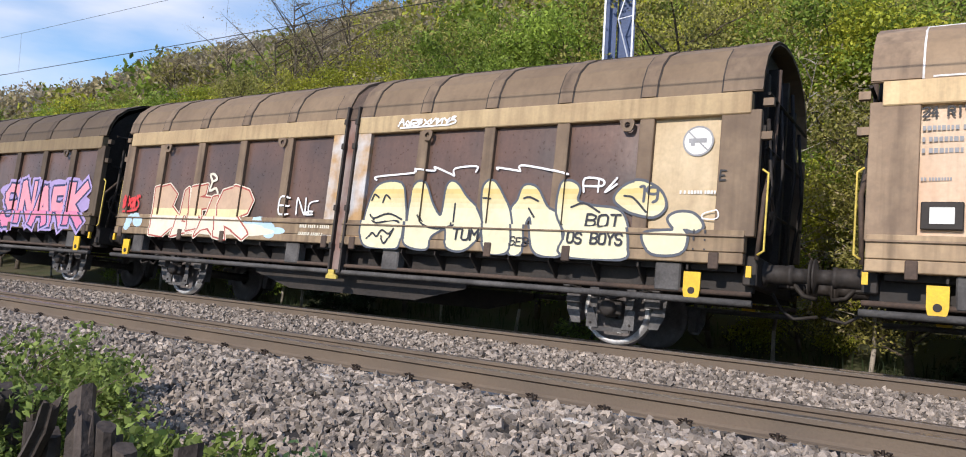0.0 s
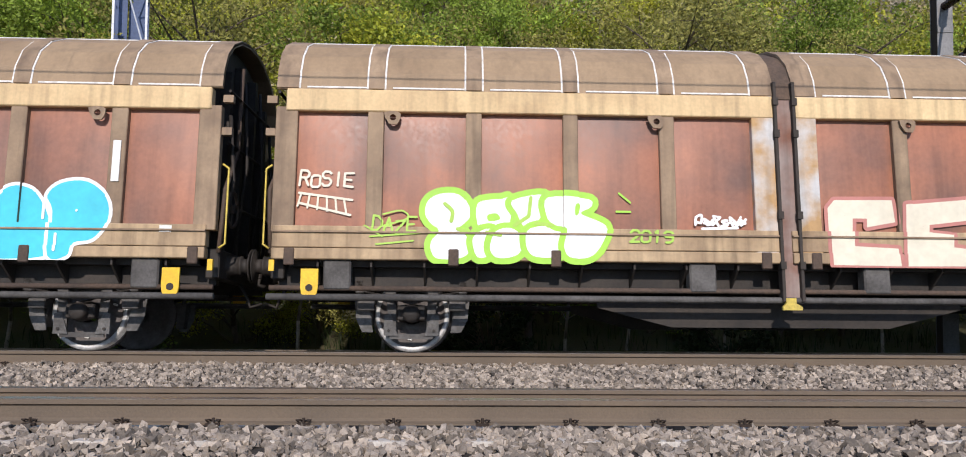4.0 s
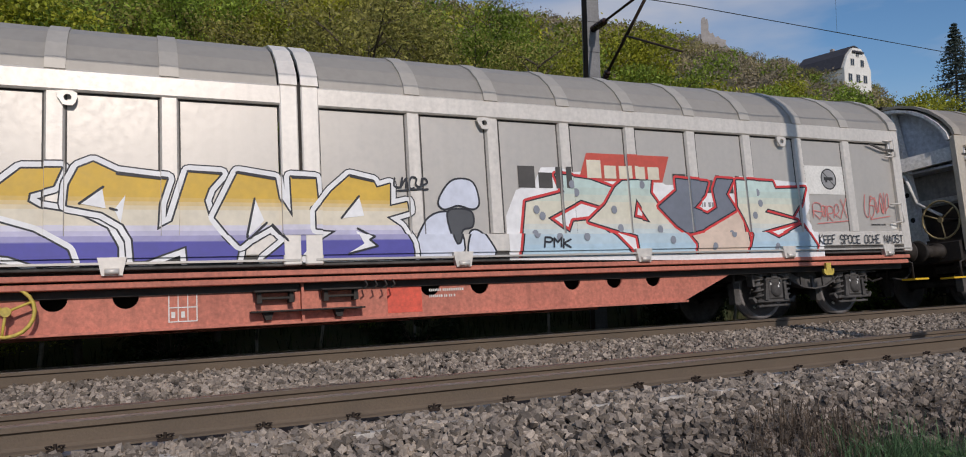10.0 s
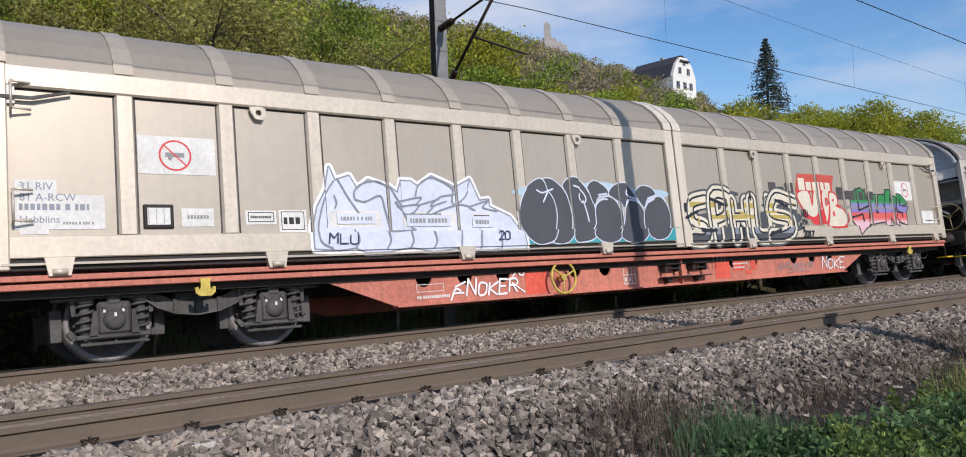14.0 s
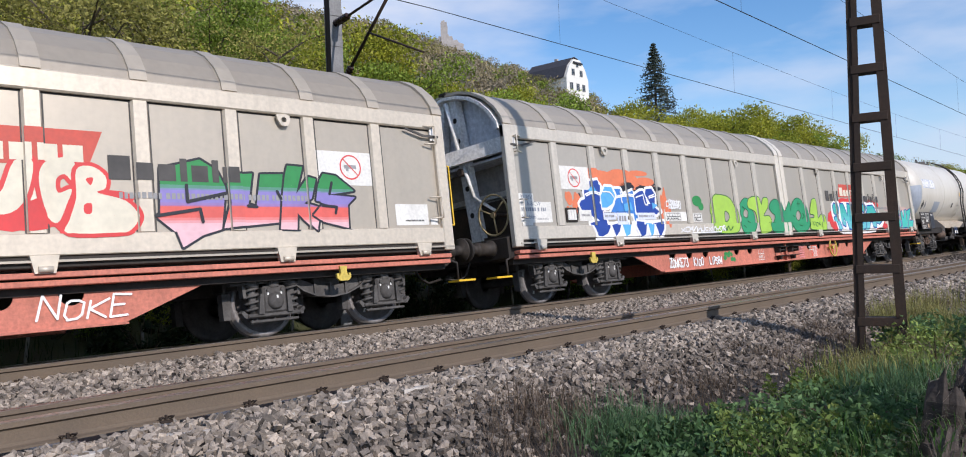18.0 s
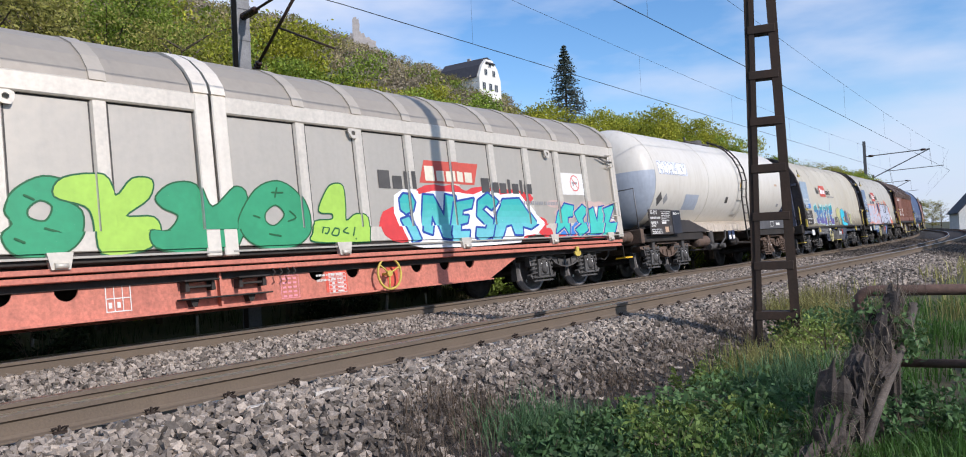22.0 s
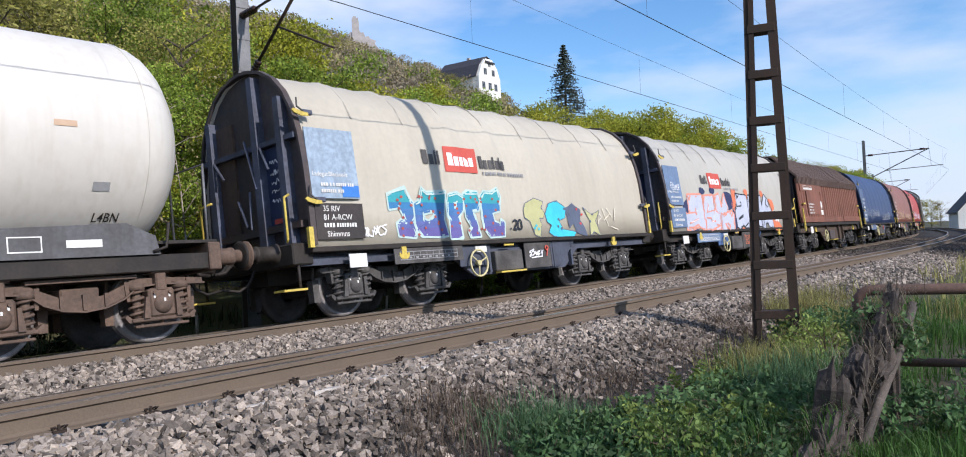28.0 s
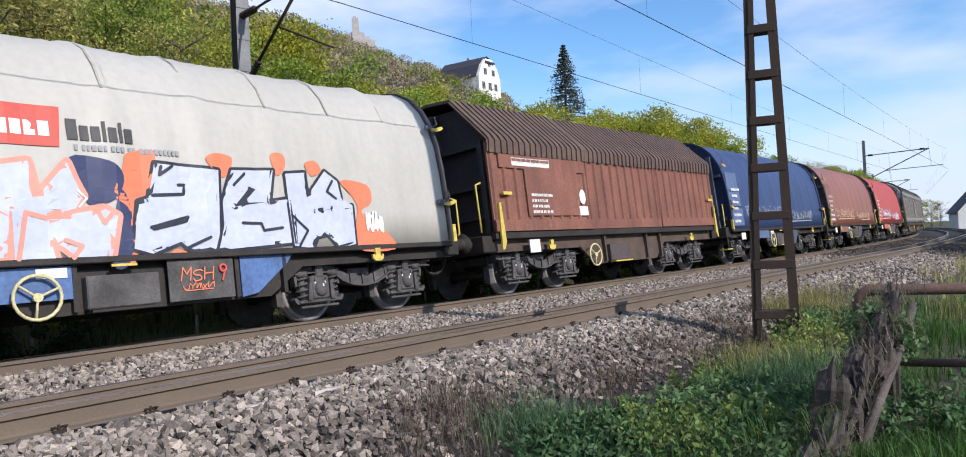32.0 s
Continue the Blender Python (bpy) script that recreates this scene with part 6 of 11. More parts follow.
        for k in (-1, 1):
            bm = bmesh.new()
            va = [(e * 10.36, k * 1.43, 2.72), (e * 10.36, k * 1.43, 2.98), (e * 10.78, 0, 2.86), (e * 10.78, 0, 2.6)]
            vb = [(px - e * 0.1, py, pz) for px, py, pz in va]
            va, vb = [bm.verts.new(v) for v in va], [bm.verts.new(v) for v in vb]
            bm.faces.new(va)
            bm.faces.new(vb[::-1])
            for i in range(4):
                bm.faces.new((va[i], vb[i], vb[(i + 1) % 4], va[(i + 1) % 4]))
            bmesh.ops.recalc_face_normals(bm, faces=bm.faces)
            part("end_crossbeam", bm, m_endwhite, w)
        part("end_soffit", box(*X(9.9, 10.4), -1.3, 1.3, 2.6, 2.64), m_endskylit, w)
        for y, wd in ((-0.42, 0.13), (0.62, 0.11)):
            bm = bmesh.new()
            prism(bm, ((y - wd, 1.2), (y + wd, 1.2), (y * 0.3 + 0.1, 3.92), (y * 0.3 - 0.1, 3.92)), e * 10.3, e * 10.45, "x")
            part("end_post", bm, m_endwhite, w)
            for z in (1.7, 2.2, 3.1, 3.5):
                bm = bmesh.new()
                yy = y * (1 - 0.7 * (z - 1.2) / 2.72)
                rod(bm, (e * 10.44, yy, z), (e * 10.456, yy, z), 0.05, 12)
                part("post_hole", bm, m_under, w)
        bm = bmesh.new()
        rod(bm, (e * 10.5, -0.02, 3.86), (e * 10.52, -0.3, 2.75), 0.045, 8)
        rod(bm, (e * 10.52, -0.3, 2.75), (e * 10.5, -0.52, 2.0), 0.035, 8)
        rod(bm, (e * 10.5, -0.52, 2.0), (e * 10.44, -0.95, 1.7), 0.03, 8)
        part("lifting_arm", bm, m_endwhite, w)
        bm = bmesh.new()
        rod(bm, (e * 10.46, -0.3, 2.5), (e * 10.6, -0.3, 2.5), 0.07, 10)
        part("arm_joint", bm, m_browniron, w)
        handwheel(w, (e * 10.5, -0.95, 1.62), 0.36, m_tanwheel, "x", "door_wheel")
        bm = bmesh.new()
        rod(bm, (e * 9.92, -0.95, 1.62), (e * 10.5, -0.95, 1.62), 0.03)
        part("wheel_shaft", bm, m_browniron, w)
        part("headstock", box(*X(9.9, HALF_S + 0.02), -1.3, 1.3, 0.82, 1.2, 0.02), m_under, w)
        part("end_ledge", box(*X(9.9, 10.4), -1.32, 1.32, 1.2, 1.26), m_browniron, w)
        if e > 0:
            grab(w, [(e * 10.56, -1.2, 1.42), (e * 10.78, -1.2, 1.42), (e * 10.78, -1.2, 2.38), (e * 10.56, -1.2, 2.4)], m_yellow, 0.016)
        part("shunter_step", box(*X(10.62, 10.98), -1.36, -1.1, 0.5, 0.53), m_yellow, w)
        grab(w, [(e * 10.5, -1.3, 0.85), (e * 10.66, -1.3, 0.8), (e * 10.66, -1.3, 0.5)], m_under, 0.02, "step_hanger")
    part("floor", box(-9.9, 9.9, -1.32, 1.32, 0.98, 1.12), m_under, w)
    bm = bmesh.new()
    bx(bm, -9.9, 9.9, -0.25, 0.25, 0.6, 0.98)
    part("centre_girder", bm, m_under, w)
    bm = bmesh.new()
    shell(bm, [(-0.1, 4.06), (0.1, 4.06)], -HALF_S, HALF_S, 0.05)
    part("ridge_strip", bm, m_under, w)
    for x in (-8.45, 8.45):
        bogie(w, x, m_dusty)
    buffers(w, HALF_S + 0.02)
    return w


FLEET.append((silver_wagon("bright silver sliding-wall wagon with yellow and blue lettering", "bright", (0.55, 0.515, 0.465), (0.36, 0.335, 0.295)), 36.2))
FLEET.append((silver_wagon("dusty silver sliding-wall wagon with white and black lettering", "dusty", (0.5, 0.44, 0.355), (0.33, 0.29, 0.235)), 58.75))
FLEET.append((silver_wagon("dusty silver sliding-wall wagon with blue and green lettering", "worn", (0.5, 0.455, 0.385), (0.36, 0.32, 0.265)), 81.2))


# ---- white tank wagon ----
m_tank = paint("tank_white", (0.63, 0.6, 0.535), (0.56, 0.53, 0.47), rough=0.42, scale=0.4, fine=9, streak=0.35, streak_col=(0.42, 0.37, 0.29), bump=0.005, fine_amt=0.03)
m_tankgrey = paint("tank_blue_grey", (0.36, 0.4, 0.46), (0.3, 0.34, 0.4), rough=0.45, scale=1.0, fine=9, streak=0.3, streak_col=(0.2, 0.2, 0.2), bump=0.01, fine_amt=0.07)
m_tankfoot = paint("tank_skirt_stained", (0.5, 0.44, 0.36), (0.42, 0.35, 0.27), rough=0.6, scale=1.2, fine=14, streak=0.5, streak_col=(0.18, 0.12, 0.08))
m_plate = paint("dark_data_plate", (0.035, 0.03, 0.028), (0.05, 0.04, 0.035), rough=0.6, scale=2, fine=20, bump=0.02)
m_saddle = paint("slate_grey_saddle", (0.1, 0.1, 0.105), (0.06, 0.058, 0.058), rough=0.6, scale=2, fine=20, streak=0.4)
m_blackplate = paint("blue_black_plate", (0.02, 0.022, 0.032), (0.03, 0.03, 0.038), rough=0.5, scale=2, fine=20, bump=0.02)
m_navy = paint("navy_plate", (0.03, 0.045, 0.1), (0.025, 0.035, 0.08), rough=0.5, scale=2, fine=20, bump=0.02)
m_bogiebrown = paint("rusty_brown_bogie", (0.13, 0.085, 0.06), (0.08, 0.055, 0.042), rough=0.8, scale=4, fine=25, fine_amt=0.3)
TANK_R, TANK_Z, TANK_H = 1.42, 2.62, 5.2


def tank_wagon():
    w = tagged(empty("tank_wagon"), "white pressure tank wagon with dark data plates", "freight wagon", "wagons of the train")
    bm = bmesh.new()
    cap = [(TANK_R * math.sin(a), TANK_H + 0.78 * math.cos(a)) for a in [radians(v) for v in (2, 12, 24, 36, 48, 60, 70, 80, 90)]]
    prof = [(r, -x) for r, x in cap] + [(TANK_R, x) for x in (-3.2, -1.6, 0, 1.6, 3.2)] + cap[::-1]
    lathe(bm, prof, 48, (0, 0, TANK_Z), "x")
    bmesh.ops.bisect_plane(bm, geom=bm.verts[:] + bm.edges[:] + bm.faces[:], plane_co=(0, 0, TANK_Z + 0.1), plane_no=(0, 0, 1))
    for f in bm.faces:
        c = f.calc_center_median()
        if abs(c.x) > TANK_H - 0.02 and c.z < TANK_Z + 0.1 and c.x < 0:
            f.material_index = 1
    bmesh.ops.recalc_face_normals(bm, faces=bm.faces)
    part("tank", bm, [m_tank, m_tankgrey], w)
    for x in (-TANK_H, -1.75, 1.2, TANK_H):
        bm = bmesh.new()
        lathe(bm, [(TANK_R + 0.002, x - 0.012), (TANK_R + 0.012, x - 0.008), (TANK_R + 0.012, x + 0.008), (TANK_R + 0.002, x + 0.012)], 48, (0, 0, TANK_Z), "x")
        part("weld_seam", bm, m_tank, w)
    for s in (-1, 1):
        bm = bmesh.new()
        yb = lambda z: s * math.sqrt(max(TANK_R ** 2 - (z - TANK_Z) ** 2, 0.01))
        prism(bm, ((yb(1.42) * 1.004, 1.42), (s * 1.02, 1.3), (s * 1.04, 1.07), (s * 0.96, 1.07), (s * 0.8, 1.4)), -2.9, 2.9, "x")
        part("tank_skirt", bm, m_tankfoot, w)
        for e in (-1, 1):
            bm = bmesh.new()
            prism(bm, ((e * 1.75, 1.07), (e * 3.1, 1.4), (e * 4.9, 1.46), (e * 5.25, 1.3), (e * 5.3, 1.07)), s * 0.86, s * 1.24, "y")
            part("saddle", bm, m_plate if e < 0 else m_saddle, w)
            part("solebar", box(min(e * 2.2, e * 6.0), max(e * 2.2, e * 6.0), min(s * 0.9, s * 1.2), max(s * 0.9, s * 1.2), 0.86, 1.07, 0.012), m_under, w)
    for e in (-1, 1):
        part("headstock", box(min(e * 5.95, e * 6.12), max(e * 5.95, e * 6.12), -1.25, 1.25, 0.84, 1.2, 0.015), m_bogiebrown, w)
        part("end_platform", box(min(e * 5.2, e * 6.1), max(e * 5.2, e * 6.1), -1.2, 1.2, 1.2, 1.24), m_under, w)
        grab(w, [(e * 6.0, -1.15, 1.24), (e * 6.02, -1.15, 2.25), (e * 6.0, -0.3, 2.25), (e * 6.0, -0.3, 1.24)], m_galv, 0.018)
        grab(w, [(e * 5.2, -1.25, 1.1), (e * 5.35, -1.3, 1.15), (e * 5.4, -1.3, 1.45)], m_under, 0.02)
    # data boards
    part("data_board", box(-5.77, -4.47, -1.36, -1.33, 1.02, 1.68, 0.01), m_plate, w)
    part("data_board", box(-4.45, -3.94, -1.37, -1.34, 1.03, 1.66, 0.01), m_blackplate, w)
    # ladder and dome walkway
    bm = bmesh.new()
    for dx in (-0.2, 0.2):
        pts = [(0.83 + dx, -1.46 if z < 2.62 else -(math.sqrt(max((TANK_R + 0.12) ** 2 - (z - TANK_Z) ** 2, 0.05))), z) for z in (0.72, 1.4, 2.1, 2.62, 3.0, 3.35, 3.65, 3.88, 4.05)]
        tube(bm, pts, 0.024, 6)
    for k in range(13):
        z = 0.8 + 0.26 * k
        y = -1.46 if z < 2.62 else -(math.sqrt(max((TANK_R + 0.12) ** 2 - (z - TANK_Z) ** 2, 0.05)))
        rod(bm, (0.63, y, z), (1.03, y, z), 0.014)
    part("ladder", bm, m_under, w)
    bm = bmesh.new()
    lathe(bm, [(0.0, 4.22), (0.3, 4.2), (0.32, 4.0)], 20, (0.83, 0, 0), "z")
    for a in (-0.2, 1.7):
        rod(bm, (a, -0.2, 4.03), (a, -0.2, 4.25), 0.03)
    bx(bm, -0.2, 1.7, -0.25, 0.25, 4.08, 4.12)
    part("manhole_dome", bm, m_dusty, w)
    # tank fittings below
    bm = bmesh.new()
    lathe(bm, [(0.0, -2.55), (0.13, -2.53), (0.16, -2.45), (0.16, -1.75), (0.13, -1.67), (0.0, -1.65)], 16, (0, -1.05, 0.8), "x")
    part("air_reservoir", bm, m_bogiebrown, w)
    bm = bmesh.new()
    rod(bm, (-1.2, -1.0, 0.55), (-1.2, -1.0, 1.1), 0.09, 12)
    rod(bm, (-1.45, -1.0, 0.62), (-0.7, -1.0, 0.62), 0.1, 12)
    rod(bm, (-0.9, -1.05, 0.62), (-0.9, -1.3, 0.62), 0.07, 12)
    tube(bm, [(-1.1, -1.2, 0.6), (-0.6, -1.22, 0.85), (-0.55, -1.22, 1.08)], 0.03)
    part("valve", bm, m_dusty, w)
    for x in (-0.35, -0.05):
        part("lever_plate", box(x - 0.1, x + 0.1, -1.28, -1.26, 0.78, 1.06), m_navy, w)
        part("plate_stripe", box(x - 0.08, x + 0.08, -1.287, -1.281, 0.8, 0.92), m_white, w)
    bm = bmesh.new()
    rod(bm, (0.6, -0.9, 0.72), (2.6, -0.9, 0.66), 0.03)
    rod(bm, (-2.6, -0.6, 0.6), (0.2, -0.7, 0.55), 0.03)
    lathe(bm, [(0.0, 0.85), (0.14, 0.86), (0.14, 1.25), (0.0, 1.27)], 14, (0, -0.8, 0.75), "x")
    part("brake_gear", bm, m_under, w)
    bm = bmesh.new()
    bx(bm, -6.0, 6.0, -0.3, 0.3, 0.86, 1.2)
    part("centre_sill", bm, m_bogiebrown, w)
    for x in (-4.42, 4.42):
        bogie(w, x, m_bogiebrown, m_bogiebrown if x > 0 else m_dusty)
    buffers(w, 6.12, m_bogiebrown)
    return w


FLEET.append((tank_wagon(), 99.05))


# ---- wagons with a sliding tarpaulin hood ----
HALF_T = 5.22


def arch(k, hw=1.4):
    """Cross-section of the hood: straight sides leaning in, then a round top."""
    pts = [(-hw, 1.06), (-hw * 0.995, 1.6), (-hw * 0.97, 2.3), (-hw * 0.93, 2.75), (-hw * 0.86, 3.12), (-hw * 0.74, 3.45), (-hw * 0.57, 3.72), (-hw * 0.36, 3.9), (-hw * 0.15, 3.98), (0, 4.0)]
    return pts + [(-a, b) for a, b in pts[-2::-1]]


m_crease = paint("grimy_crease", (0.4, 0.37, 0.31), (0.29, 0.265, 0.22), rough=0.7, scale=2.0, fine=14, fine_amt=0.2)


m_bluepanel = paint("blue_frame_panel", (0.09, 0.17, 0.36), (0.06, 0.11, 0.24), rough=0.55, scale=2, fine=18, streak=0.35)
m_endslate = paint("dark_slate_end_post", (0.095, 0.11, 0.16), (0.06, 0.06, 0.075), rough=0.6, scale=2.2, fine=16, streak=0.3)
m_endrust = paint("rust_brown_end_sheet", (0.13, 0.08, 0.055), (0.07, 0.05, 0.042), rough=0.65, scale=1.6, fine=14, streak=0.35)


def tarp_wagon(label, tag, c1, c2, end_mat, board_col, frame_mat, wrinkle=1.0, gear=True):
    m_tarp = paint("tarp_" + tag, c1, c2, rough=0.5, scale=0.35, fine=11, streak=0.28, streak_col=tuple(v * 0.68 for v in c1), bump=0.02, fine_amt=0.05)
    accent = m_bluepanel if tag == "cream2" else m_slateframe
    m_board = paint("side_board_" + tag, board_col, tuple(v * 0.85 for v in board_col), rough=0.5, scale=1.5, fine=14, streak=0.2)
    w = tagged(empty("tarpaulin_wagon"), label, "freight wagon", "wagons of the train")
    # hood
    prof = arch(0)
    vs, fs = [], []
    n, L0, L1 = 110, -HALF_T + 0.05, HALF_T - 0.03
    ribs = [L0 + (L1 - L0) * i / 9 for i in range(10)]
    sd = float(len(FLEET)) * 7.3
    for i in range(n + 1):
        x = L0 + (L1 - L0) * i / n
        near = min(abs(x - r) for r in ribs)
        sag = 0.034 * wrinkle * min(near / 0.28, 1.0)
        for a, b in prof:
            k = (1 - 0.9 * max(0, (1.5 - b)) / 0.5) if b < 1.5 else 1.0
            wr = 0.024 * wrinkle * noise.noise((x * 2.6 + sd, b * 1.1, a * 0.6)) + 0.014 * wrinkle * noise.noise((x * 8 + sd, b * 2.5, a))
            rr = 1 - (sag * k + wr) / 1.6
            vs.append((x, a * rr, 2.2 + (b - 2.2) * (rr if b > 2.2 else 1)))
    m = len(prof)
    for i in range(n):
        for j in range(m - 1):
            a = i * m + j
            fs.append((a, a + m, a + m + 1, a + 1))
    ob = raw("hood", vs, fs, m_tarp, w)
    for p in ob.data.polygons:
        p.use_smooth = True
    if c1[0] > 0.4 and abs(c1[0] - c1[2]) < 0.2:
        for x in ribs[1:-1]:
            bm = bmesh.new()
            shell(bm, [(a * 1.002, b + 0.003) for a, b in prof if b > 2.75 and a < 0.1], x - 0.02, x + 0.012, 0.004)
            part("rib_crease", bm, m_crease, w)
    sol = ob.modifiers.new("thickness", "SOLIDIFY")
    sol.thickness = 0.012
    # end hoops and walls
    for e in (-1, 1):
        bm = bmesh.new()
        big = [(a * 1.025, b + 0.03) for a, b in prof]
        shell(bm, big, min(e * HALF_T, e * (HALF_T - 0.1)), max(e * HALF_T, e * (HALF_T - 0.1)), 0.05)
        part("end_hoop", bm, end_mat, w)
        bm = bmesh.new()
        prism(bm, [(a * 0.98, b - 0.03) for a, b in prof], e * (HALF_T - 0.1), e * (HALF_T - 0.16), "x")
        part("end_wall", bm, end_mat, w)
        for y in (-0.95, -0.32, 0.95):
            bm = bmesh.new()
            h = 3.85 if abs(y) < 0.5 else 3.4
            prism(bm, ((y - 0.09, 1.0), (y + 0.09, 1.0), (y + 0.06, h), (y - 0.06, h)), e * (HALF_T - 0.12), e * (HALF_T + 0.06), "x")
            part("end_post", bm, m_endslate, w)
        part("end_rib", box(min(e * (HALF_T - 0.11), e * (HALF_T + 0.02)), max(e * (HALF_T - 0.11), e * (HALF_T + 0.02)), -1.25, 1.25, 2.72, 2.8), m_endslate, w)
        part("end_rib", box(min(e * (HALF_T - 0.11), e * (HALF_T + 0.03)), max(e * (HALF_T - 0.11), e * (HALF_T + 0.03)), -1.25, 1.25, 1.38, 1.48), end_mat, w)
        part("end_sheet", box(min(e * (HALF_T - 0.1), e * (HALF_T - 0.06)), max(e * (HALF_T - 0.1), e * (HALF_T - 0.06)), -0.88, -0.42, 1.5, 2.7), m_navy, w)
        part("side_sheet", box(min(e * (HALF_T - 0.1), e * (HALF_T - 0.06)), max(e * (HALF_T - 0.1), e * (HALF_T - 0.06)), 0.42, 0.88, 1.5, 3.3), m_endrust, w)
        part("red_stop", box(min(e * HALF_T, e * (HALF_T + 0.05)), max(e * HALF_T, e * (HALF_T + 0.05)), -0.8, -0.66, 1.5, 1.57), m_red, w)
        for y0, z0, y1, z1 in ((-0.42, 2.72, -0.62, 2.35), (-0.02, 2.9, -0.28, 2.1), (0.28, 2.0, 0.05, 1.55), (-0.05, 2.1, -0.05, 1.5), (0.88, 2.72, 0.6, 2.4)):
            bm = bmesh.new()
            rod(bm, (e * (HALF_T + 0.03), y0, z0), (e * (HALF_T + 0.05), y1, z1), 0.022, 6)
            part("end_brace", bm, m_endslate, w)
        # hood clamps: flat yellow paddles on steel knobs
        for y, z in ((-1.32, 3.06), (-1.43, 1.72)):
            bm = bmesh.new()
            prism(bm, ((e * (HALF_T + 0.1), z + 0.03), (e * (HALF_T + 0.06), z + 0.06), (e * (HALF_T - 0.08), z + 0.02), (e * (HALF_T - 0.19), z + 0.01), (e * (HALF_T - 0.2), z - 0.035), (e * (HALF_T - 0.08), z - 0.045), (e * (HALF_T + 0.05), z - 0.01)), y - 0.075, y - 0.05, "y")
            lever = part("locking_lever", bm, m_dirtyyellow, w)
            part("clamp", box(min(e * (HALF_T - 0.3), e * (HALF_T - 0.12)), max(e * (HALF_T - 0.3), e * (HALF_T - 0.12)), y - 0.05, y + 0.02, z - 0.01, z + 0.07, 0.015), m_endslate, lever)
            bm = bmesh.new()
            tube(bm, [(e * (HALF_T - 0.04), y - 0.02, z + 0.24), (e * (HALF_T - 0.02), y - 0.04, z + 0.1), (e * (HALF_T - 0.14), y - 0.04, z + 0.03)], 0.014, 5)
            part("link", bm, m_dusty, lever)
        grab(w, [(e * (HALF_T + 0.3), -1.25, 1.15), (e * (HALF_T + 0.32), -1.3, 1.2), (e * (HALF_T + 0.32), -1.3, 1.8), (e * (HALF_T + 0.2), -1.25, 1.85)], m_dirtyyellow, 0.02)
        grab(w, [(e * (HALF_T + 0.04), 0.95, 1.1), (e * (HALF_T + 0.3), 0.95, 1.12), (e * (HALF_T + 0.3), 0.95, 2.0), (e * (HALF_T + 0.3), 0.62, 2.02)], m_dirtyyellow, 0.02, "hand_rail")
        part("headstock", box(min(e * (HALF_T - 0.1), e * (HALF_T + 0.26)), max(e * (HALF_T - 0.1), e * (HALF_T + 0.26)), -1.3, 1.3, 0.82, 1.14, 0.02), m_under, w)
        part("yellow_tip", box(min(e * (HALF_T - 0.02), e * (HALF_T + 0.06)), max(e * (HALF_T - 0.02), e * (HALF_T + 0.06)), -1.46, -1.4, 1.05, 1.35), m_dirtyyellow, w)
    # number boards on the hood at the one end
    for z0, z1, mt in ((1.78, 2.86, m_board), (1.16, 1.7, m_plate if tag == "cream" else m_board)):
        zm = (z0 + z1) / 2
        bm = bmesh.new()
        y0, y1 = -1.44 if z0 < 1.5 else -1.415, -1.44 if z0 < 1.5 else -1.36
        prism(bm, ((y0, z0), (y0 + 0.02, z0), (y1 + 0.02, z1), (y1, z1)), -HALF_T + 0.1, -HALF_T + 1.02, "x")
        part("side_board", bm, mt, w)
    # frame
    for s in (-1, 1):
        Y = lambda a, b: (min(s * a, s * b), max(s * a, s * b))
        part("hood_rail", box(-HALF_T, HALF_T, *Y(1.28, 1.42), 0.98, 1.06, 0.01), m_under, w)
        part("solebar", box(-HALF_T - 0.1, HALF_T + 0.1, *Y(1.1, 1.25), 0.8, 0.99), frame_mat, w)
        bm = bmesh.new()
        prism(bm, ((-2.1, 0.82), (2.1, 0.82), (1.5, 0.42), (-1.5, 0.42)), s * 1.2, s * 1.26, "y")
        part("side_girder", bm, frame_mat, w)
        part("equipment_box", box(-1.0, -0.15, *Y(1.22, 1.4), 0.46, 0.84, 0.015), m_dusty, w)
        for x in (-1.1, 0.95, 1.7):
            part("frame_rib", box(x - 0.03, x + 0.03, *Y(1.24, 1.34), 0.45, 0.98), frame_mat, w)
        if s < 0:
            part("load_table", box(-3.62, -1.95, -1.43, -1.41, 0.72, 0.97), m_dusty if tag == "cream" else m_board, w)
            handwheel(w, (-1.52, -1.42, 0.64), 0.24, m_paleyellow)
            part("equipment_cover", box(-0.02, 0.88, -1.36, -1.34, 0.46, 0.97), m_dusty, w)
            bm = bmesh.new()
            prism(bm, ((1.0, 0.98), (1.85, 0.98), (1.75, 0.86), (1.25, 0.48), (1.0, 0.44)), -1.34, -1.31, "y")
            part("frame_gusset", bm, accent, w)
            part("wheel_backing", box(-1.95, -1.12, -1.34, -1.31, 0.6, 0.97), accent, w)
            part("paper_label", box(-1.5, -1.18, -1.352, -1.342, 0.84, 0.95), m_white, w)
            part("box_edge", box(-0.72, -0.42, -1.42, -1.4, 0.93, 0.96), m_dirtyyellow, w)
            bm = bmesh.new()
            torus(bm, 0.045, 0.018, (0.72, -1.38, 0.84), "y", 12, 5)
            rod(bm, (0.74, -1.38, 0.8), (0.7, -1.38, 0.68), 0.014, 6)
            part("pull_ring", bm, m_red, w, "red painted pull ring")
            part("foot_step", box(-1.0, -0.2, -1.5, -1.36, 0.42, 0.45), m_dirtyyellow if tag != "cream2" else m_under, w)
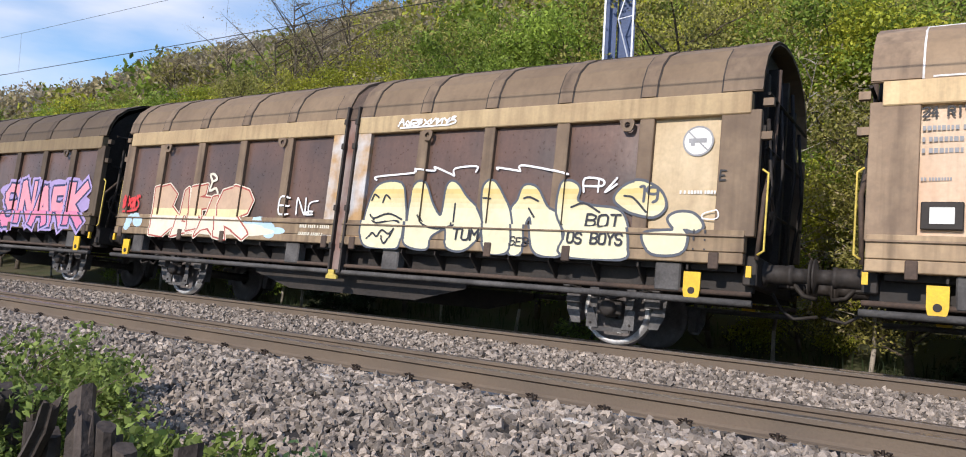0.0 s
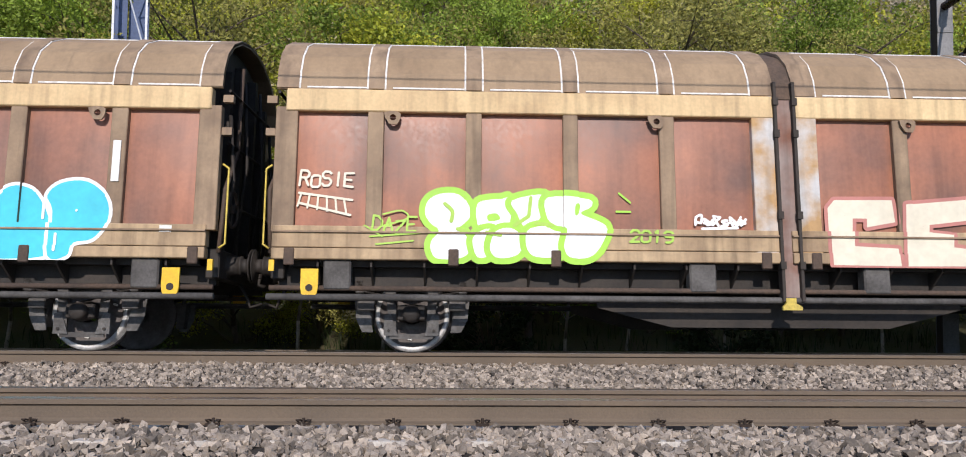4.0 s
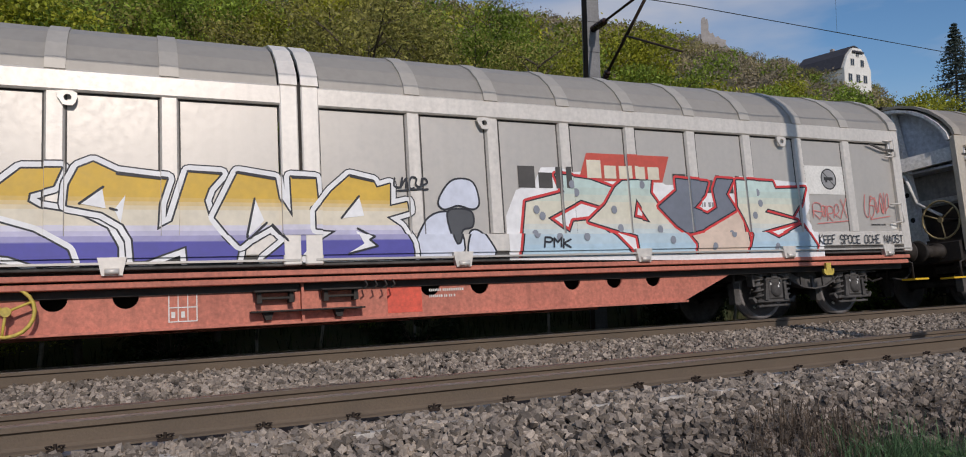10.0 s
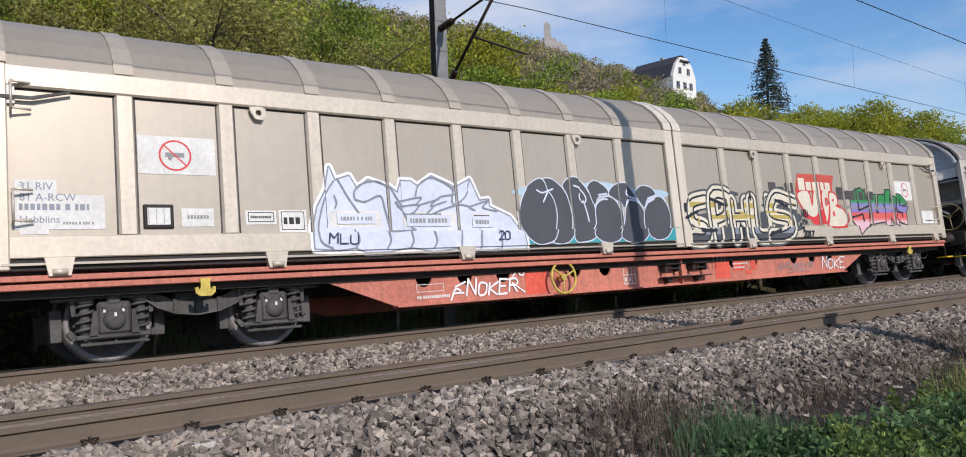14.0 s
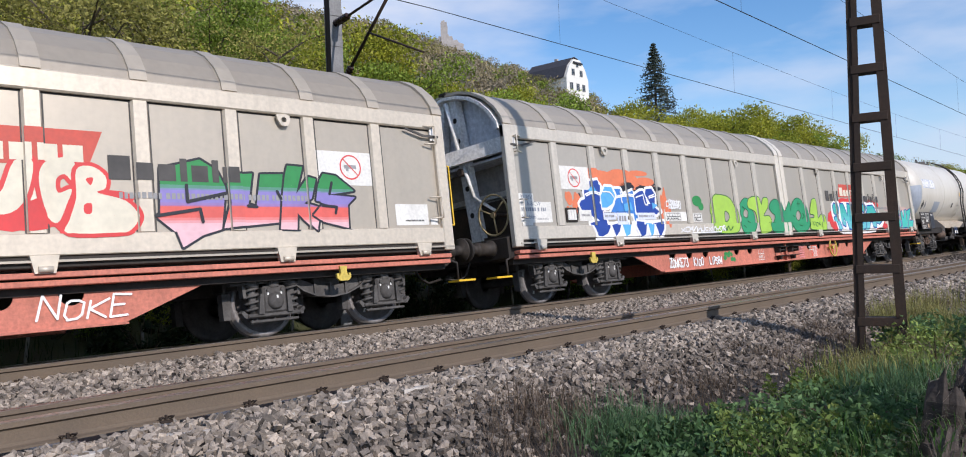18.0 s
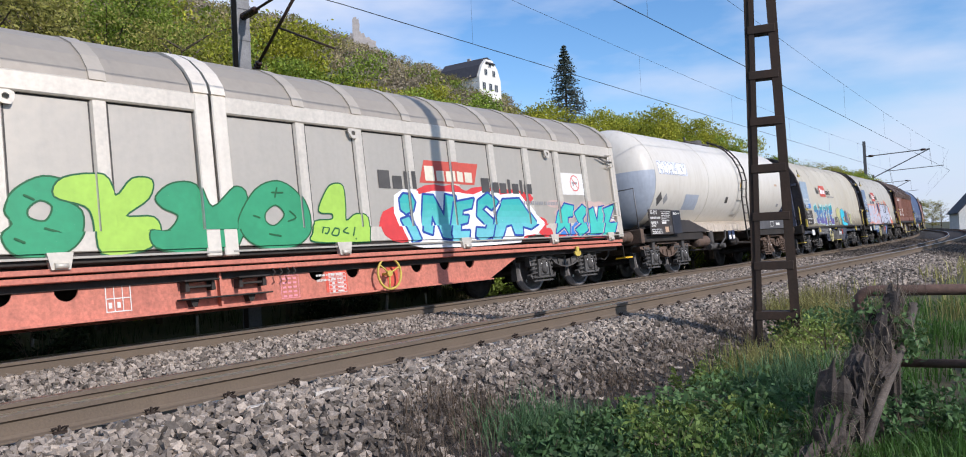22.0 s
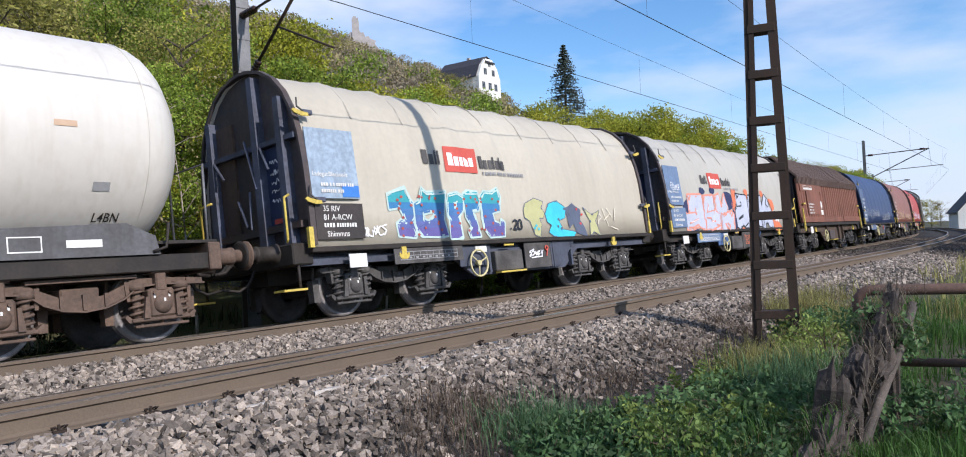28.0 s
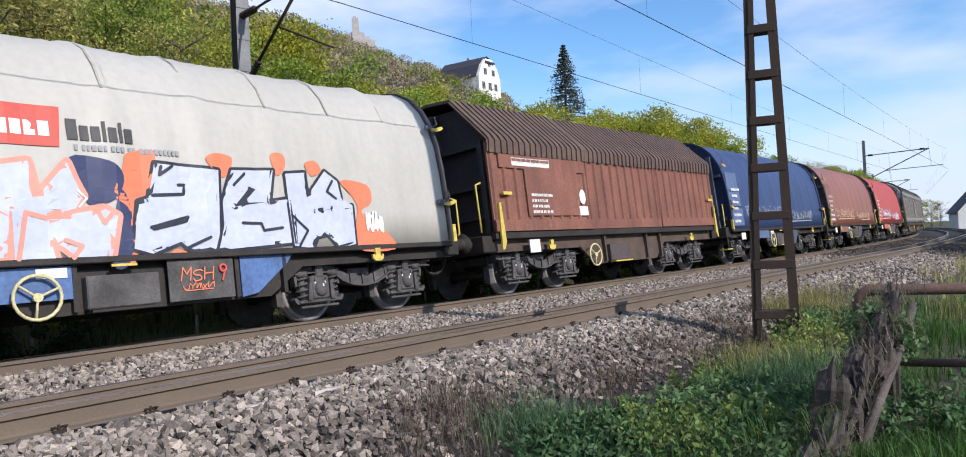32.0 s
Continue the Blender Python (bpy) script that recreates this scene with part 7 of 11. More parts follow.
            part("placard", box(-4.55, -4.2, -1.42, -1.40, 0.72, 0.93), m_white, w)
        for x in (-3.4, 3.4):
            lifting_hook(w, x, 1.0, s)
        part("lower_step", box(*((-HALF_T - 0.5, -HALF_T - 0.1)), *Y(1.1, 1.35), 0.45, 0.48), m_dirtyyellow, w)
        grab(w, [(-HALF_T - 0.15, s * 1.25, 0.85), (-HALF_T - 0.15, s * 1.25, 0.46)], m_under, 0.025, "step_hanger")
    part("floor", box(-HALF_T, HALF_T, -1.25, 1.25, 0.92, 1.06), m_under, w)
    bm = bmesh.new()
    bx(bm, -HALF_T, HALF_T, -0.25, 0.25, 0.6, 0.95)
    part("centre_sill", bm, m_under, w)
    if gear:
        for x in (-3.35, 3.35):
            bogie(w, x, m_dusty)
    buffers(w, HALF_T + 0.24)
    return w


m_endblack = paint("end_wall_brown_black", (0.055, 0.05, 0.055), (0.085, 0.06, 0.05), rough=0.6, scale=1.8, fine=14, streak=0.3)
FLEET.append((tarp_wagon("cream tarpaulin wagon with purple and teal lettering", "cream", (0.5, 0.46, 0.37), (0.42, 0.38, 0.3), m_endblack, (0.3, 0.38, 0.46), m_slateframe), 111.75))
FLEET.append((tarp_wagon("grey-white tarpaulin wagon with large white and orange lettering", "cream2", (0.44, 0.42, 0.365), (0.4, 0.38, 0.325), m_endblack, (0.15, 0.22, 0.34), m_under), 123.45))


# ---- brown wagon with ribbed folding roof ----
m_kbrown = paint("red_brown_paint", (0.231, 0.095, 0.062), (0.156, 0.065, 0.044), rough=0.7, scale=1.2, fine=18, streak=0.4)
m_kroof = paint("brown_ribbed_roof", (0.13, 0.085, 0.064), (0.09, 0.058, 0.045), rough=0.75, scale=1.5, fine=18, streak=0.3)


def ribbed_wagon():
    w = tagged(empty("ribbed_roof_wagon"), "red-brown wagon with ribbed folding roof", "freight wagon", "wagons of the train")
    H = 5.2
    parts3 = [(-5.2, -1.72, 0.03), (-1.74, 1.74, 0.0), (1.72, 5.2, 0.03)]
    for a, b, o in parts3:
        for s in (-1, 1):
            part("side_wall", box(a, b, *((-1.38 - o, -1.34 - o) if s < 0 else (1.34 + o, 1.38 + o)), 1.2, 2.92), m_kbrown, w)
            n = 9
            for k in range(n + 1):
                x = a + 0.1 + (b - a - 0.2) * k / n
                bm = bmesh.new()
                yo = s * (1.38 + o)
                prism(bm, ((x - 0.06, yo), (x - 0.035, yo + s * 0.04), (x + 0.035, yo + s * 0.04), (x + 0.06, yo)), 1.42, 2.72, "z")
                part("side_rib", bm, m_kbrown, w)
            part("bottom_rail", box(a, b, *((-1.43 - o, -1.36 - o) if s < 0 else (1.36 + o, 1.43 + o)), 1.2, 1.42), m_kbrown, w)
            nr = 18
            for k in range(nr):
                x = a + (b - a) * (k + 0.5) / nr
                bm = bmesh.new()
                line = [(-1.44 - o, 2.72), (-1.46 - o, 2.98), (-1.4 - o, 3.08), (-0.62, 3.92 + o), (0.0, 3.98 + o)]
                shell(bm, [(p[0] * -s, p[1]) for p in line], x - 0.06, x + 0.06, 0.05 * (1 if s < 0 else -1))
                part("roof_rib", bm, m_kroof, w)
            bm = bmesh.new()
            line = [(-1.41 - o, 2.74), (-1.43 - o, 2.97), (-1.37 - o, 3.05), (-0.61, 3.88 + o), (0.0, 3.94 + o)]
            shell(bm, [(p[0] * -s, p[1]) for p in line], a, b, 0.03 * (1 if s < 0 else -1))
            part("roof_sheet", bm, m_kroof, w)
        if a < -2:
            part("smooth_plate", box(-4.1, -2.2, -1.455, -1.41, 1.5, 2.45), m_kbrown, w)
            part("smooth_plate", box(-4.9, -1.8, -1.452, -1.41, 2.45, 2.72), m_kbrown, w)
    for e in (-1, 1):
        bm = bmesh.new()
        prism(bm, ((-1.3, 1.0), (-1.3, 2.98), (-0.6, 3.8), (0.6, 3.8), (1.3, 2.98), (1.3, 1.0)), e * (H - 0.36), e * (H - 0.3), "x")
        part("end_wall", bm, m_endblack, w)
        for y in (-1.2, 0.0, 1.2):
            part("end_post", box(min(e * (H - 0.3), e * (H - 0.05)), max(e * (H - 0.3), e * (H - 0.05)), y - 0.06, y + 0.06, 1.0, 3.75 if abs(y) < 1 else 3.0), m_endblack, w)
        for z in (1.5, 2.1, 2.9):
            part("end_rib", box(min(e * (H - 0.3), e * (H - 0.14)), max(e * (H - 0.3), e * (H - 0.14)), -1.3, 1.3, z, z + 0.1), m_endblack, w)
        part("headstock", box(min(e * (H - 0.1), e * (H + 0.26)), max(e * (H - 0.1), e * (H + 0.26)), -1.3, 1.3, 0.82, 1.14, 0.02), m_under, w)
        bm = bmesh.new()
        prism(bm, ((e * 5.1, 1.75), (e * 5.04, 1.75), (e * 5.0, 1.0), (e * 5.08, 0.85), (e * 5.14, 0.85)), -1.5, -1.46, "y")
        bx(bm, min(e * 4.95, e * 4.68), max(e * 4.95, e * 4.68), -1.52, -1.46, 1.9, 1.96)
        part("yellow_lever", bm, m_dirtyyellow, w)
        grab(w, [(e * (H + 0.28), -1.3, 1.2), (e * (H + 0.3), -1.3, 2.1), (e * (H + 0.15), -1.3, 2.15)], m_dirtyyellow, 0.02)
    for s in (-1, 1):
        Y = lambda a, b: (min(s * a, s * b), max(s * a, s * b))
        part("hood_rail", box(-H, H, *Y(1.25, 1.42), 1.06, 1.19, 0.01), m_under, w)
        part("solebar", box(-H - 0.1, H + 0.1, *Y(1.1, 1.25), 0.82, 1.06), m_browniron, w)
        bm = bmesh.new()
        prism(bm, ((-2.1, 0.85), (2.1, 0.85), (1.5, 0.42), (-1.5, 0.42)), s * 1.2, s * 1.26, "y")
        part("side_girder", bm, m_browniron, w)
        part("equipment_box", box(-1.0, -0.15, *Y(1.22, 1.4), 0.46, 0.84, 0.015), m_endblack, w)
        for x in (-1.1, 0.95, 1.7):
            part("frame_rib", box(x - 0.03, x + 0.03, *Y(1.24, 1.34), 0.45, 1.05), m_browniron, w)
        for x in (-3.4, 3.4):
            lifting_hook(w, x, 1.0, s)
    handwheel(w, (-1.72, -1.42, 0.62), 0.24, m_paleyellow)
    part("foot_step", box(-1.0, -0.2, -1.5, -1.36, 0.42, 0.45), m_dirtyyellow, w)
    part("placard", box(-4.2, -3.85, -1.45, -1.43, 0.76, 1.02), m_white, w)
    part("floor", box(-H, H, -1.3, 1.3, 1.05, 1.2), m_under, w)
    for x in (-3.35, 3.35):
        bogie(w, x, m_dusty)
    buffers(w, H + 0.24)
    return w


FLEET.append((ribbed_wagon(), 135.1))
FLEET.append((tarp_wagon("dark blue tarpaulin wagon", "blue", (0.035, 0.06, 0.145), (0.028, 0.048, 0.115), m_navy, (0.1, 0.14, 0.24), m_under, 0.3), 146.85))
FLEET.append((tarp_wagon("reddish brown tarpaulin wagon", "rustbrown", (0.27, 0.105, 0.07), (0.21, 0.085, 0.06), m_endblack, (0.22, 0.1, 0.07), m_under, 0.4), 158.6))
FLEET.append((tarp_wagon("bright red tarpaulin wagon", "scarlet", (0.42, 0.05, 0.03), (0.34, 0.045, 0.028), m_endblack, (0.5, 0.1, 0.06), m_under, 0.4), 170.35))
for c in (187.4, 209.9):
    FLEET.append((silver_wagon("dark grey-brown sliding-wall wagon at the tail of the train", "drab", (0.17, 0.15, 0.125), (0.1, 0.09, 0.075), m_browniron), c))


# ---- lettering and markings on the wagons ----
GLYPH = {
    "A": "00 26 40;12 32", "B": "00 06 26 45 44 33 03;33 42 41 30 00", "C": "45 36 16 05 01 10 30 41", "D": "00 06 26 44 42 20 00",
    "E": "46 06 00 40;03 33", "F": "46 06 00;03 33", "G": "45 36 16 05 01 10 30 41 43 23", "H": "00 06;40 46;03 43", "I": "20 26",
    "J": "46 41 30 10 01", "K": "00 06;46 03 40", "L": "06 00 40", "M": "00 06 23 46 40", "N": "00 06 40 46",
    "O": "10 01 05 16 36 45 41 30 10", "P": "00 06 36 45 44 33 03", "R": "00 06 36 45 44 33 03;23 40", "S": "45 36 16 05 04 13 33 42 41 30 10 01",
    "T": "06 46;26 20", "U": "06 01 10 30 41 46", "V": "06 20 46", "W": "06 10 23 30 46", "X": "00 46;06 40", "Y": "06 23 46;23 20",
    "Z": "06 46 00 40", "0": "10 01 05 16 36 45 41 30 10", "1": "15 26 20", "2": "05 16 36 45 44 00 40", "3": "06 46 23 42 41 30 10 01",
    "4": "30 36 02 42", "7": "06 46 10", "8": "13 04 05 16 36 45 44 33 13 02 01 10 30 41 42 33", "9": "43 13 04 05 16 36 45 41 30 10", "-": "03 43", "!": "26 22;20 20", ".": "20 20", "'": "26 25",
    "a": "06 46 40 00 03 43", "s": "46 06 03 43 40 00", "k": "00 06;46 03 40"}


def capsule(p, q, r, n=5):
    """Convex outline of a stroke from p to q, with round ends."""
    dx, dz = q[0] - p[0], q[1] - p[1]
    a = math.atan2(dz, dx)
    out = []
    for c, s in ((q, -math.pi / 2), (p, math.pi / 2)):
        out += [(c[0] + r * math.cos(a + s + math.pi * k / n), c[1] + r * math.sin(a + s + math.pi * k / n)) for k in range(n + 1)]
    return out


def square_end(p, q, r):
    dx, dz = q[0] - p[0], q[1] - p[1]
    k = math.hypot(dx, dz) or 1
    ux, uz = dx / k * r, dz / k * r
    return [(q[0] + ux * 0.8 + uz, q[1] + uz * 0.8 - ux), (q[0] + ux * 0.8 - uz, q[1] + uz * 0.8 + ux), (p[0] - ux * 0.8 - uz, p[1] - uz * 0.8 + ux), (p[0] - ux * 0.8 + uz, p[1] - uz * 0.8 - ux)]


def clip(poly, axis, v, keep_above):
    """Cut a convex outline by a line across one axis."""
    out = []
    for a, b in zip(poly, poly[1:] + poly[:1]):
        ia, ib = (a[axis] >= v) == keep_above, (b[axis] >= v) == keep_above
        if ia:
            out.append(a)
        if ia != ib and abs(b[axis] - a[axis]) > 1e-9:
            t = (v - a[axis]) / (b[axis] - a[axis])
            out.append((a[0] + (b[0] - a[0]) * t, a[1] + (b[1] - a[1]) * t))
    return out if len(out) > 2 else []


class Side:
    """The near face of a wagon: cut lines and the depth of each field between them."""
    def __init__(self, xs, zs, depth, curved=False):
        self.xs, self.zs, self.depth, self.curved = sorted(xs), sorted(zs), depth, curved

    def cells(self, poly):
        for axis, cuts in ((0, self.xs), (1, self.zs)):
            lo, hi = min(p[axis] for p in poly), max(p[axis] for p in poly)
            pieces, rest = [], poly
            for c in cuts:
                if lo < c < hi and rest:
                    a = clip(rest, axis, c, False)
                    if a:
                        pieces.append(a)
                    rest = clip(rest, axis, c, True)
            if rest:
                pieces.append(rest)
            if axis == 0:
                first = pieces
            else:
                yield from pieces
                return
            for piece in first:
                lo2, hi2 = min(p[1] for p in piece), max(p[1] for p in piece)
                rest = piece
                for c in self.zs:
                    if lo2 < c < hi2 and rest:
                        a = clip(rest, 1, c, False)
                        if a:
                            yield a
                        rest = clip(rest, 1, c, True)
                if rest:
                    yield rest
            return


def brown_depth(x, z):
    if z < 1.2:
        return 1.45
    if z < 1.465:
        return 1.434
    if z > 2.85:
        return 1.437
    if abs(x) < 0.13:
        return 1.407
    if abs(x) < 0.4:
        return 1.427
    return 1.377 if any(a < x < b for a, b in BROWN_PANELS) else 1.417


def silver_depth(x, z):
    if z < 1.115:
        return 1.412
    if z < 1.35:
        return 1.437
    if abs(x) < 0.23 or abs(x) > HALF_S - 0.22:
        return 1.452
    if z > 2.9:
        return 1.442
    return 1.422 if any(abs(x - p) < 0.088 for p in SILVER_POSTS) else 1.382


def hood_depth(seed):
    pts = arch(0)[:10]
    ribs = [-HALF_T + 0.05 + (2 * HALF_T - 0.08) * i / 9 for i in range(10)]

    def depth(x, z):
        for (a, b), (c, d) in zip(pts, pts[1:]):
            if b <= z <= d:
                y = a + (c - a) * (z - b) / (d - b)
                near = min(abs(x - r) for r in ribs)
                sag = 0.034 * min(near / 0.28, 1.0)
                k = (1 - 0.9 * max(0, (1.5 - z)) / 0.5) if z < 1.5 else 1.0
                wr = 0.024 * noise.noise((x * 2.6 + seed, z * 1.1, y * 0.6)) + 0.014 * noise.noise((x * 8 + seed, z * 2.5, y))
                return -y * (1 - (sag * k + wr) / 1.6) + 0.012
        return 1.41
    return depth


SIDE_B = Side([v for p in BROWN_PANELS for v in p] + [-0.4, -0.13, 0.13, 0.4], [1.2, 1.465, 2.85], brown_depth)
SIDE_S = Side([p + d for p in SILVER_POSTS for d in (-0.088, 0.088)] + [-0.23, 0.23], [1.115, 1.35, 2.9], silver_depth)
SIDE_G = Side([], [], lambda x, z: 1.222)
SIDE_TANK = Side([], [1.1 + 0.07 * k for k in range(42)], lambda x, z: math.sqrt(max(TANK_R ** 2 - (z - TANK_Z) ** 2, 0.02)) + 0.002, True)
SIDE_FLAT = {d: Side([], [], lambda x, z, d=d: d) for d in (1.36, 1.37, 1.43, 1.44, 1.455, 1.46)}
SIDE_K = SIDE_FLAT[1.455]


def hood_side(i):
    return Side([-5.2 + 0.16 * k for k in range(66)], [1.0 + 0.12 * k for k in range(26)], hood_depth(float(i) * 7.3), True)


def decal(wagon, name, shapes, mats, side, label=""):
    """Paint on a wagon's face: shapes are (outline, material slot, layer)."""
    vs, fs, slots = [], [], []
    for i, (poly, slot, layer) in enumerate(shapes):
        lift = 0.0025 + 0.0006 * layer + 0.0004 * (i % 40) / 40
        for cell in side.cells(poly):
            if len(cell) < 3:
                continue
            cx, cz = sum(p[0] for p in cell) / len(cell), sum(p[1] for p in cell) / len(cell)
            y0 = side.depth(cx, cz)
            base = len(vs)
            for x, z in cell:
                vs.append((x, -(side.depth(x, z) if side.curved else y0) - lift, z))
            fs.append(tuple(range(base, len(vs))))
            slots.append(slot)
    if not fs:
        return None
    ob = raw(name, vs, fs, mats, wagon, label)
    ob.data.polygons.foreach_set("material_index", slots)
    return ob


def strokes_of(text, x0, x1, z0, z1, slant=0.0, wob=0.0, seed=0, gap=0.22):
    """Lines of each letter of a word set into a box."""
    r2 = random.Random(seed)
    n = len(text)
    cw = (x1 - x0) / (n + gap * (n - 1))
    out = []
    for i, ch in enumerate(text):
        if ch == " " or ch not in GLYPH:
            continue
        bx0 = x0 + i * cw * (1 + gap)
        up, tall = r2.uniform(-wob, wob) * (z1 - z0), 1 + r2.uniform(-wob, wob)
        for line in GLYPH[ch].split(";"):
            pts = []
            for tok in line.split():
                u, v = int(tok[0]) / 4, int(tok[1]) / 6
                u += r2.uniform(-wob, wob) * 0.5
                v += r2.uniform(-wob, wob) * 0.4
                pts.append((bx0 + (u + slant * v) * cw, z0 + up + v * (z1 - z0) * tall))
            out.append(pts)
    return out


def piece(wagon, text, x0, x1, z0, z1, weight, layers, side, label, bands=None, seed=1, square=False, slant=0.0, wob=0.06, extra=(), back=(), gap=0.3):
    """A sprayed word: each letter a part of its own, drawn from the widest outline to the fill."""
    n = len(text)
    cw0 = (x1 - x0) / (n + gap * (n - 1))
    w = min(weight, cw0 * 0.17, (z1 - z0) * 0.135)
    top = layers[0][0]
    if back:
        mats = list(dict.fromkeys(m for _, m in back))
        ob = decal(wagon, "paint_cloud", [(poly, mats.index(m), -1) for poly, m in back], mats, side)
        ob["kind"] = "stuff"
    ex0, ex1 = x0 + w + top * 0.6, x1 - w - top * 0.6
    cw = (ex1 - ex0) / (n + gap * (n - 1))
    for i, ch in enumerate(text):
        mats, shapes = [], []

        def slot(m):
            if m not in mats:
                mats.append(m)
            return mats.index(m)
        a = ex0 + i * cw * (1 + gap)
        lines = strokes_of(ch, a, a + cw, z0 + w + top * 0.5, z1 - w - top * 0.5, slant, wob, seed + i, 0)
        for k, (grow, m) in enumerate(layers):
            last = k == len(layers) - 1
            lay = (k + 1) * 1.0 + (i % 3) * 5
            for pts in lines:
                for p, q in zip(pts, pts[1:]):
                    poly = square_end(p, q, w + grow) if square else capsule(p, q, w + grow)
                    rest = poly
                    if last and bands:
                        for zc, bm2 in bands:
                            lowp = clip(rest, 1, zc, False)
                            if lowp:
                                shapes.append((lowp, slot(bm2), lay))
                            rest = clip(rest, 1, zc, True)
                            if not rest:
                                break
                    if rest:
                        shapes.append((rest, slot(m), lay))
                if not square:
                    continue
                for p in pts[1:-1]:
                    shapes.append((oval(p[0] - w - grow, p[0] + w + grow, p[1] - w - grow, p[1] + w + grow, 8, 0.39), slot(m if not (last and bands) else next((bm2 for zc, bm2 in bands if p[1] < zc), m)), lay + 0.2))
        decal(wagon, "painted_letter", shapes, mats, side, label)
    if extra:
        mats = list(dict.fromkeys(m for _, m in extra))
        ob = decal(wagon, "paint_detail", [(poly, mats.index(m), 20) for poly, m in extra], mats, side)
        ob["kind"] = "stuff"


def rounded(pts, n=4):
    """Smooth curve through a few points."""
    if len(pts) < 3:
        return pts
    out = []
    ext = [pts[0]] + list(pts) + [pts[-1]]
    for a, b, c, d in zip(ext, ext[1:], ext[2:], ext[3:]):
        for k in range(n):
            t = k / n
            out.append(tuple(0.5 * (2 * b[i] + (c[i] - a[i]) * t + (2 * a[i] - 5 * b[i] + 4 * c[i] - d[i]) * t * t + (3 * b[i] - a[i] - 3 * c[i] + d[i]) * t ** 3) for i in (0, 1)))
    return out + [pts[-1]]


def grid_lines(code, x0, x1, z0, z1, smooth=True):
    """Strokes on a ten by ten grid set into a box; *15 makes what follows half as wide again."""
    for line in code.split(";"):
        k, pts = 1.0, []
        for tok in line.split():
            if tok[0] == "*":
                k = int(tok[1:]) / 10
            else:
                pts.append((x0 + (x1 - x0) * int(tok[0]) / 9, z0 + (z1 - z0) * int(tok[1]) / 9))
        yield k, (rounded(pts) if smooth else pts)


def fade(name, z0, z1, low, high, n=5):
    """Bands of paint that pass from one colour to another."""
    out = []
    for k in range(n):
        f = (k + 0.5) / n
        out.append((z0 + (z1 - z0) * (k + 0.5) / n, spray(name + "_fade_%d" % k, tuple(a + (b - a) * f for a, b in zip(low, high)))))
    return out


def letters(wagon, rows, w, layers, side, label, bands=None, smooth=True, square=False, back=(), extra=(), floor=None):
    """Sprayed letters drawn one over the other; rows are (x0, x1, z0, z1, strokes, fill or None)."""
    if back:
        mats = list(dict.fromkeys(m for _, m in back))
        ob = decal(wagon, "paint_cloud", [(poly, mats.index(m), -1) for poly, m in back], mats, side)
        ob["kind"] = "stuff"
    for i, (x0, x1, z0, z1, code, fill) in enumerate(rows):
        mats, shapes = [], []
        for k, (grow, m) in enumerate(layers):
            last = k == len(layers) - 1
            lay = 0.5 + k * 0.7 + i * 2.4
            m = fill if last and fill else m
            for f, pts in grid_lines(code, x0, x1, z0, z1, smooth):
                for p, q in zip(pts, pts[1:] if len(pts) > 1 else pts):
                    poly = square_end(p, q, w * f + grow) if square and len(pts) > 1 else capsule(p, q, w * f + grow, 7)
                    rest = poly if floor is None else clip(poly, 1, floor, True)
                    if not rest:
                        continue
                    if last and bands and not fill:
                        for zc, b2 in bands:
                            low = clip(rest, 1, zc, False)
                            if low:
                                mats += [b2] if b2 not in mats else []
                                shapes.append((low, mats.index(b2), lay))
                            rest = clip(rest, 1, zc, True)
                            if not rest:
                                break
                    if rest:
                        mats += [m] if m not in mats else []
                        shapes.append((rest, mats.index(m), lay))
        decal(wagon, "painted_letter", shapes, mats, side, label)
    if extra:
        mats = list(dict.fromkeys(m for _, m in extra))
        ob = decal(wagon, "paint_detail", [(poly, mats.index(m), 19) for poly, m in extra], mats, side)
        ob["kind"] = "stuff"


def strokes(box4, code, r, mat, smooth=True):
    """Thin sprayed lines as outlines for a detail list."""
    out = []
    for f, pts in grid_lines(code, *box4, smooth):
        out += [(capsule(p, q, r * f, 3), mat) for p, q in zip(pts, pts[1:] if len(pts) > 1 else pts)]
    return out


def plot(code, x0, x1, z0, z1):
    """Lines drawn on a grid of a hundred by a hundred set into a box, two digits across and two up a point."""
    return [[(x0 + (x1 - x0) * int(k[:2]) / 99, z0 + (z1 - z0) * int(k[2:]) / 99) for k in line.split()] for line in code.split(";")]


def looped(pts, n=4):
    """Smooth closed curve through a few points."""
    out, m = [], len(pts)
    for k in range(m):
        a, b, c, d = (pts[(k + j) % m] for j in (-1, 0, 1, 2))
        for g in range(n):
            t = g / n
            out.append(tuple(0.5 * (2 * b[i] + (c[i] - a[i]) * t + (2 * a[i] - 5 * b[i] + 4 * c[i] - d[i]) * t * t + (3 * b[i] - a[i] - 3 * c[i] + d[i]) * t ** 3) for i in (0, 1)))
    return out


def patches(box4, code, smooth=False):
    """A drawn outline as a list of triangles."""
    loops = [looped(p) if smooth else p for p in plot(code, *box4)]
    flat = [p for loop in loops for p in loop]
    return [[flat[i] for i in tri] for tri in tessellate_polygon([[Vector((x, 0, z)) for x, z in loop] for loop in loops])]


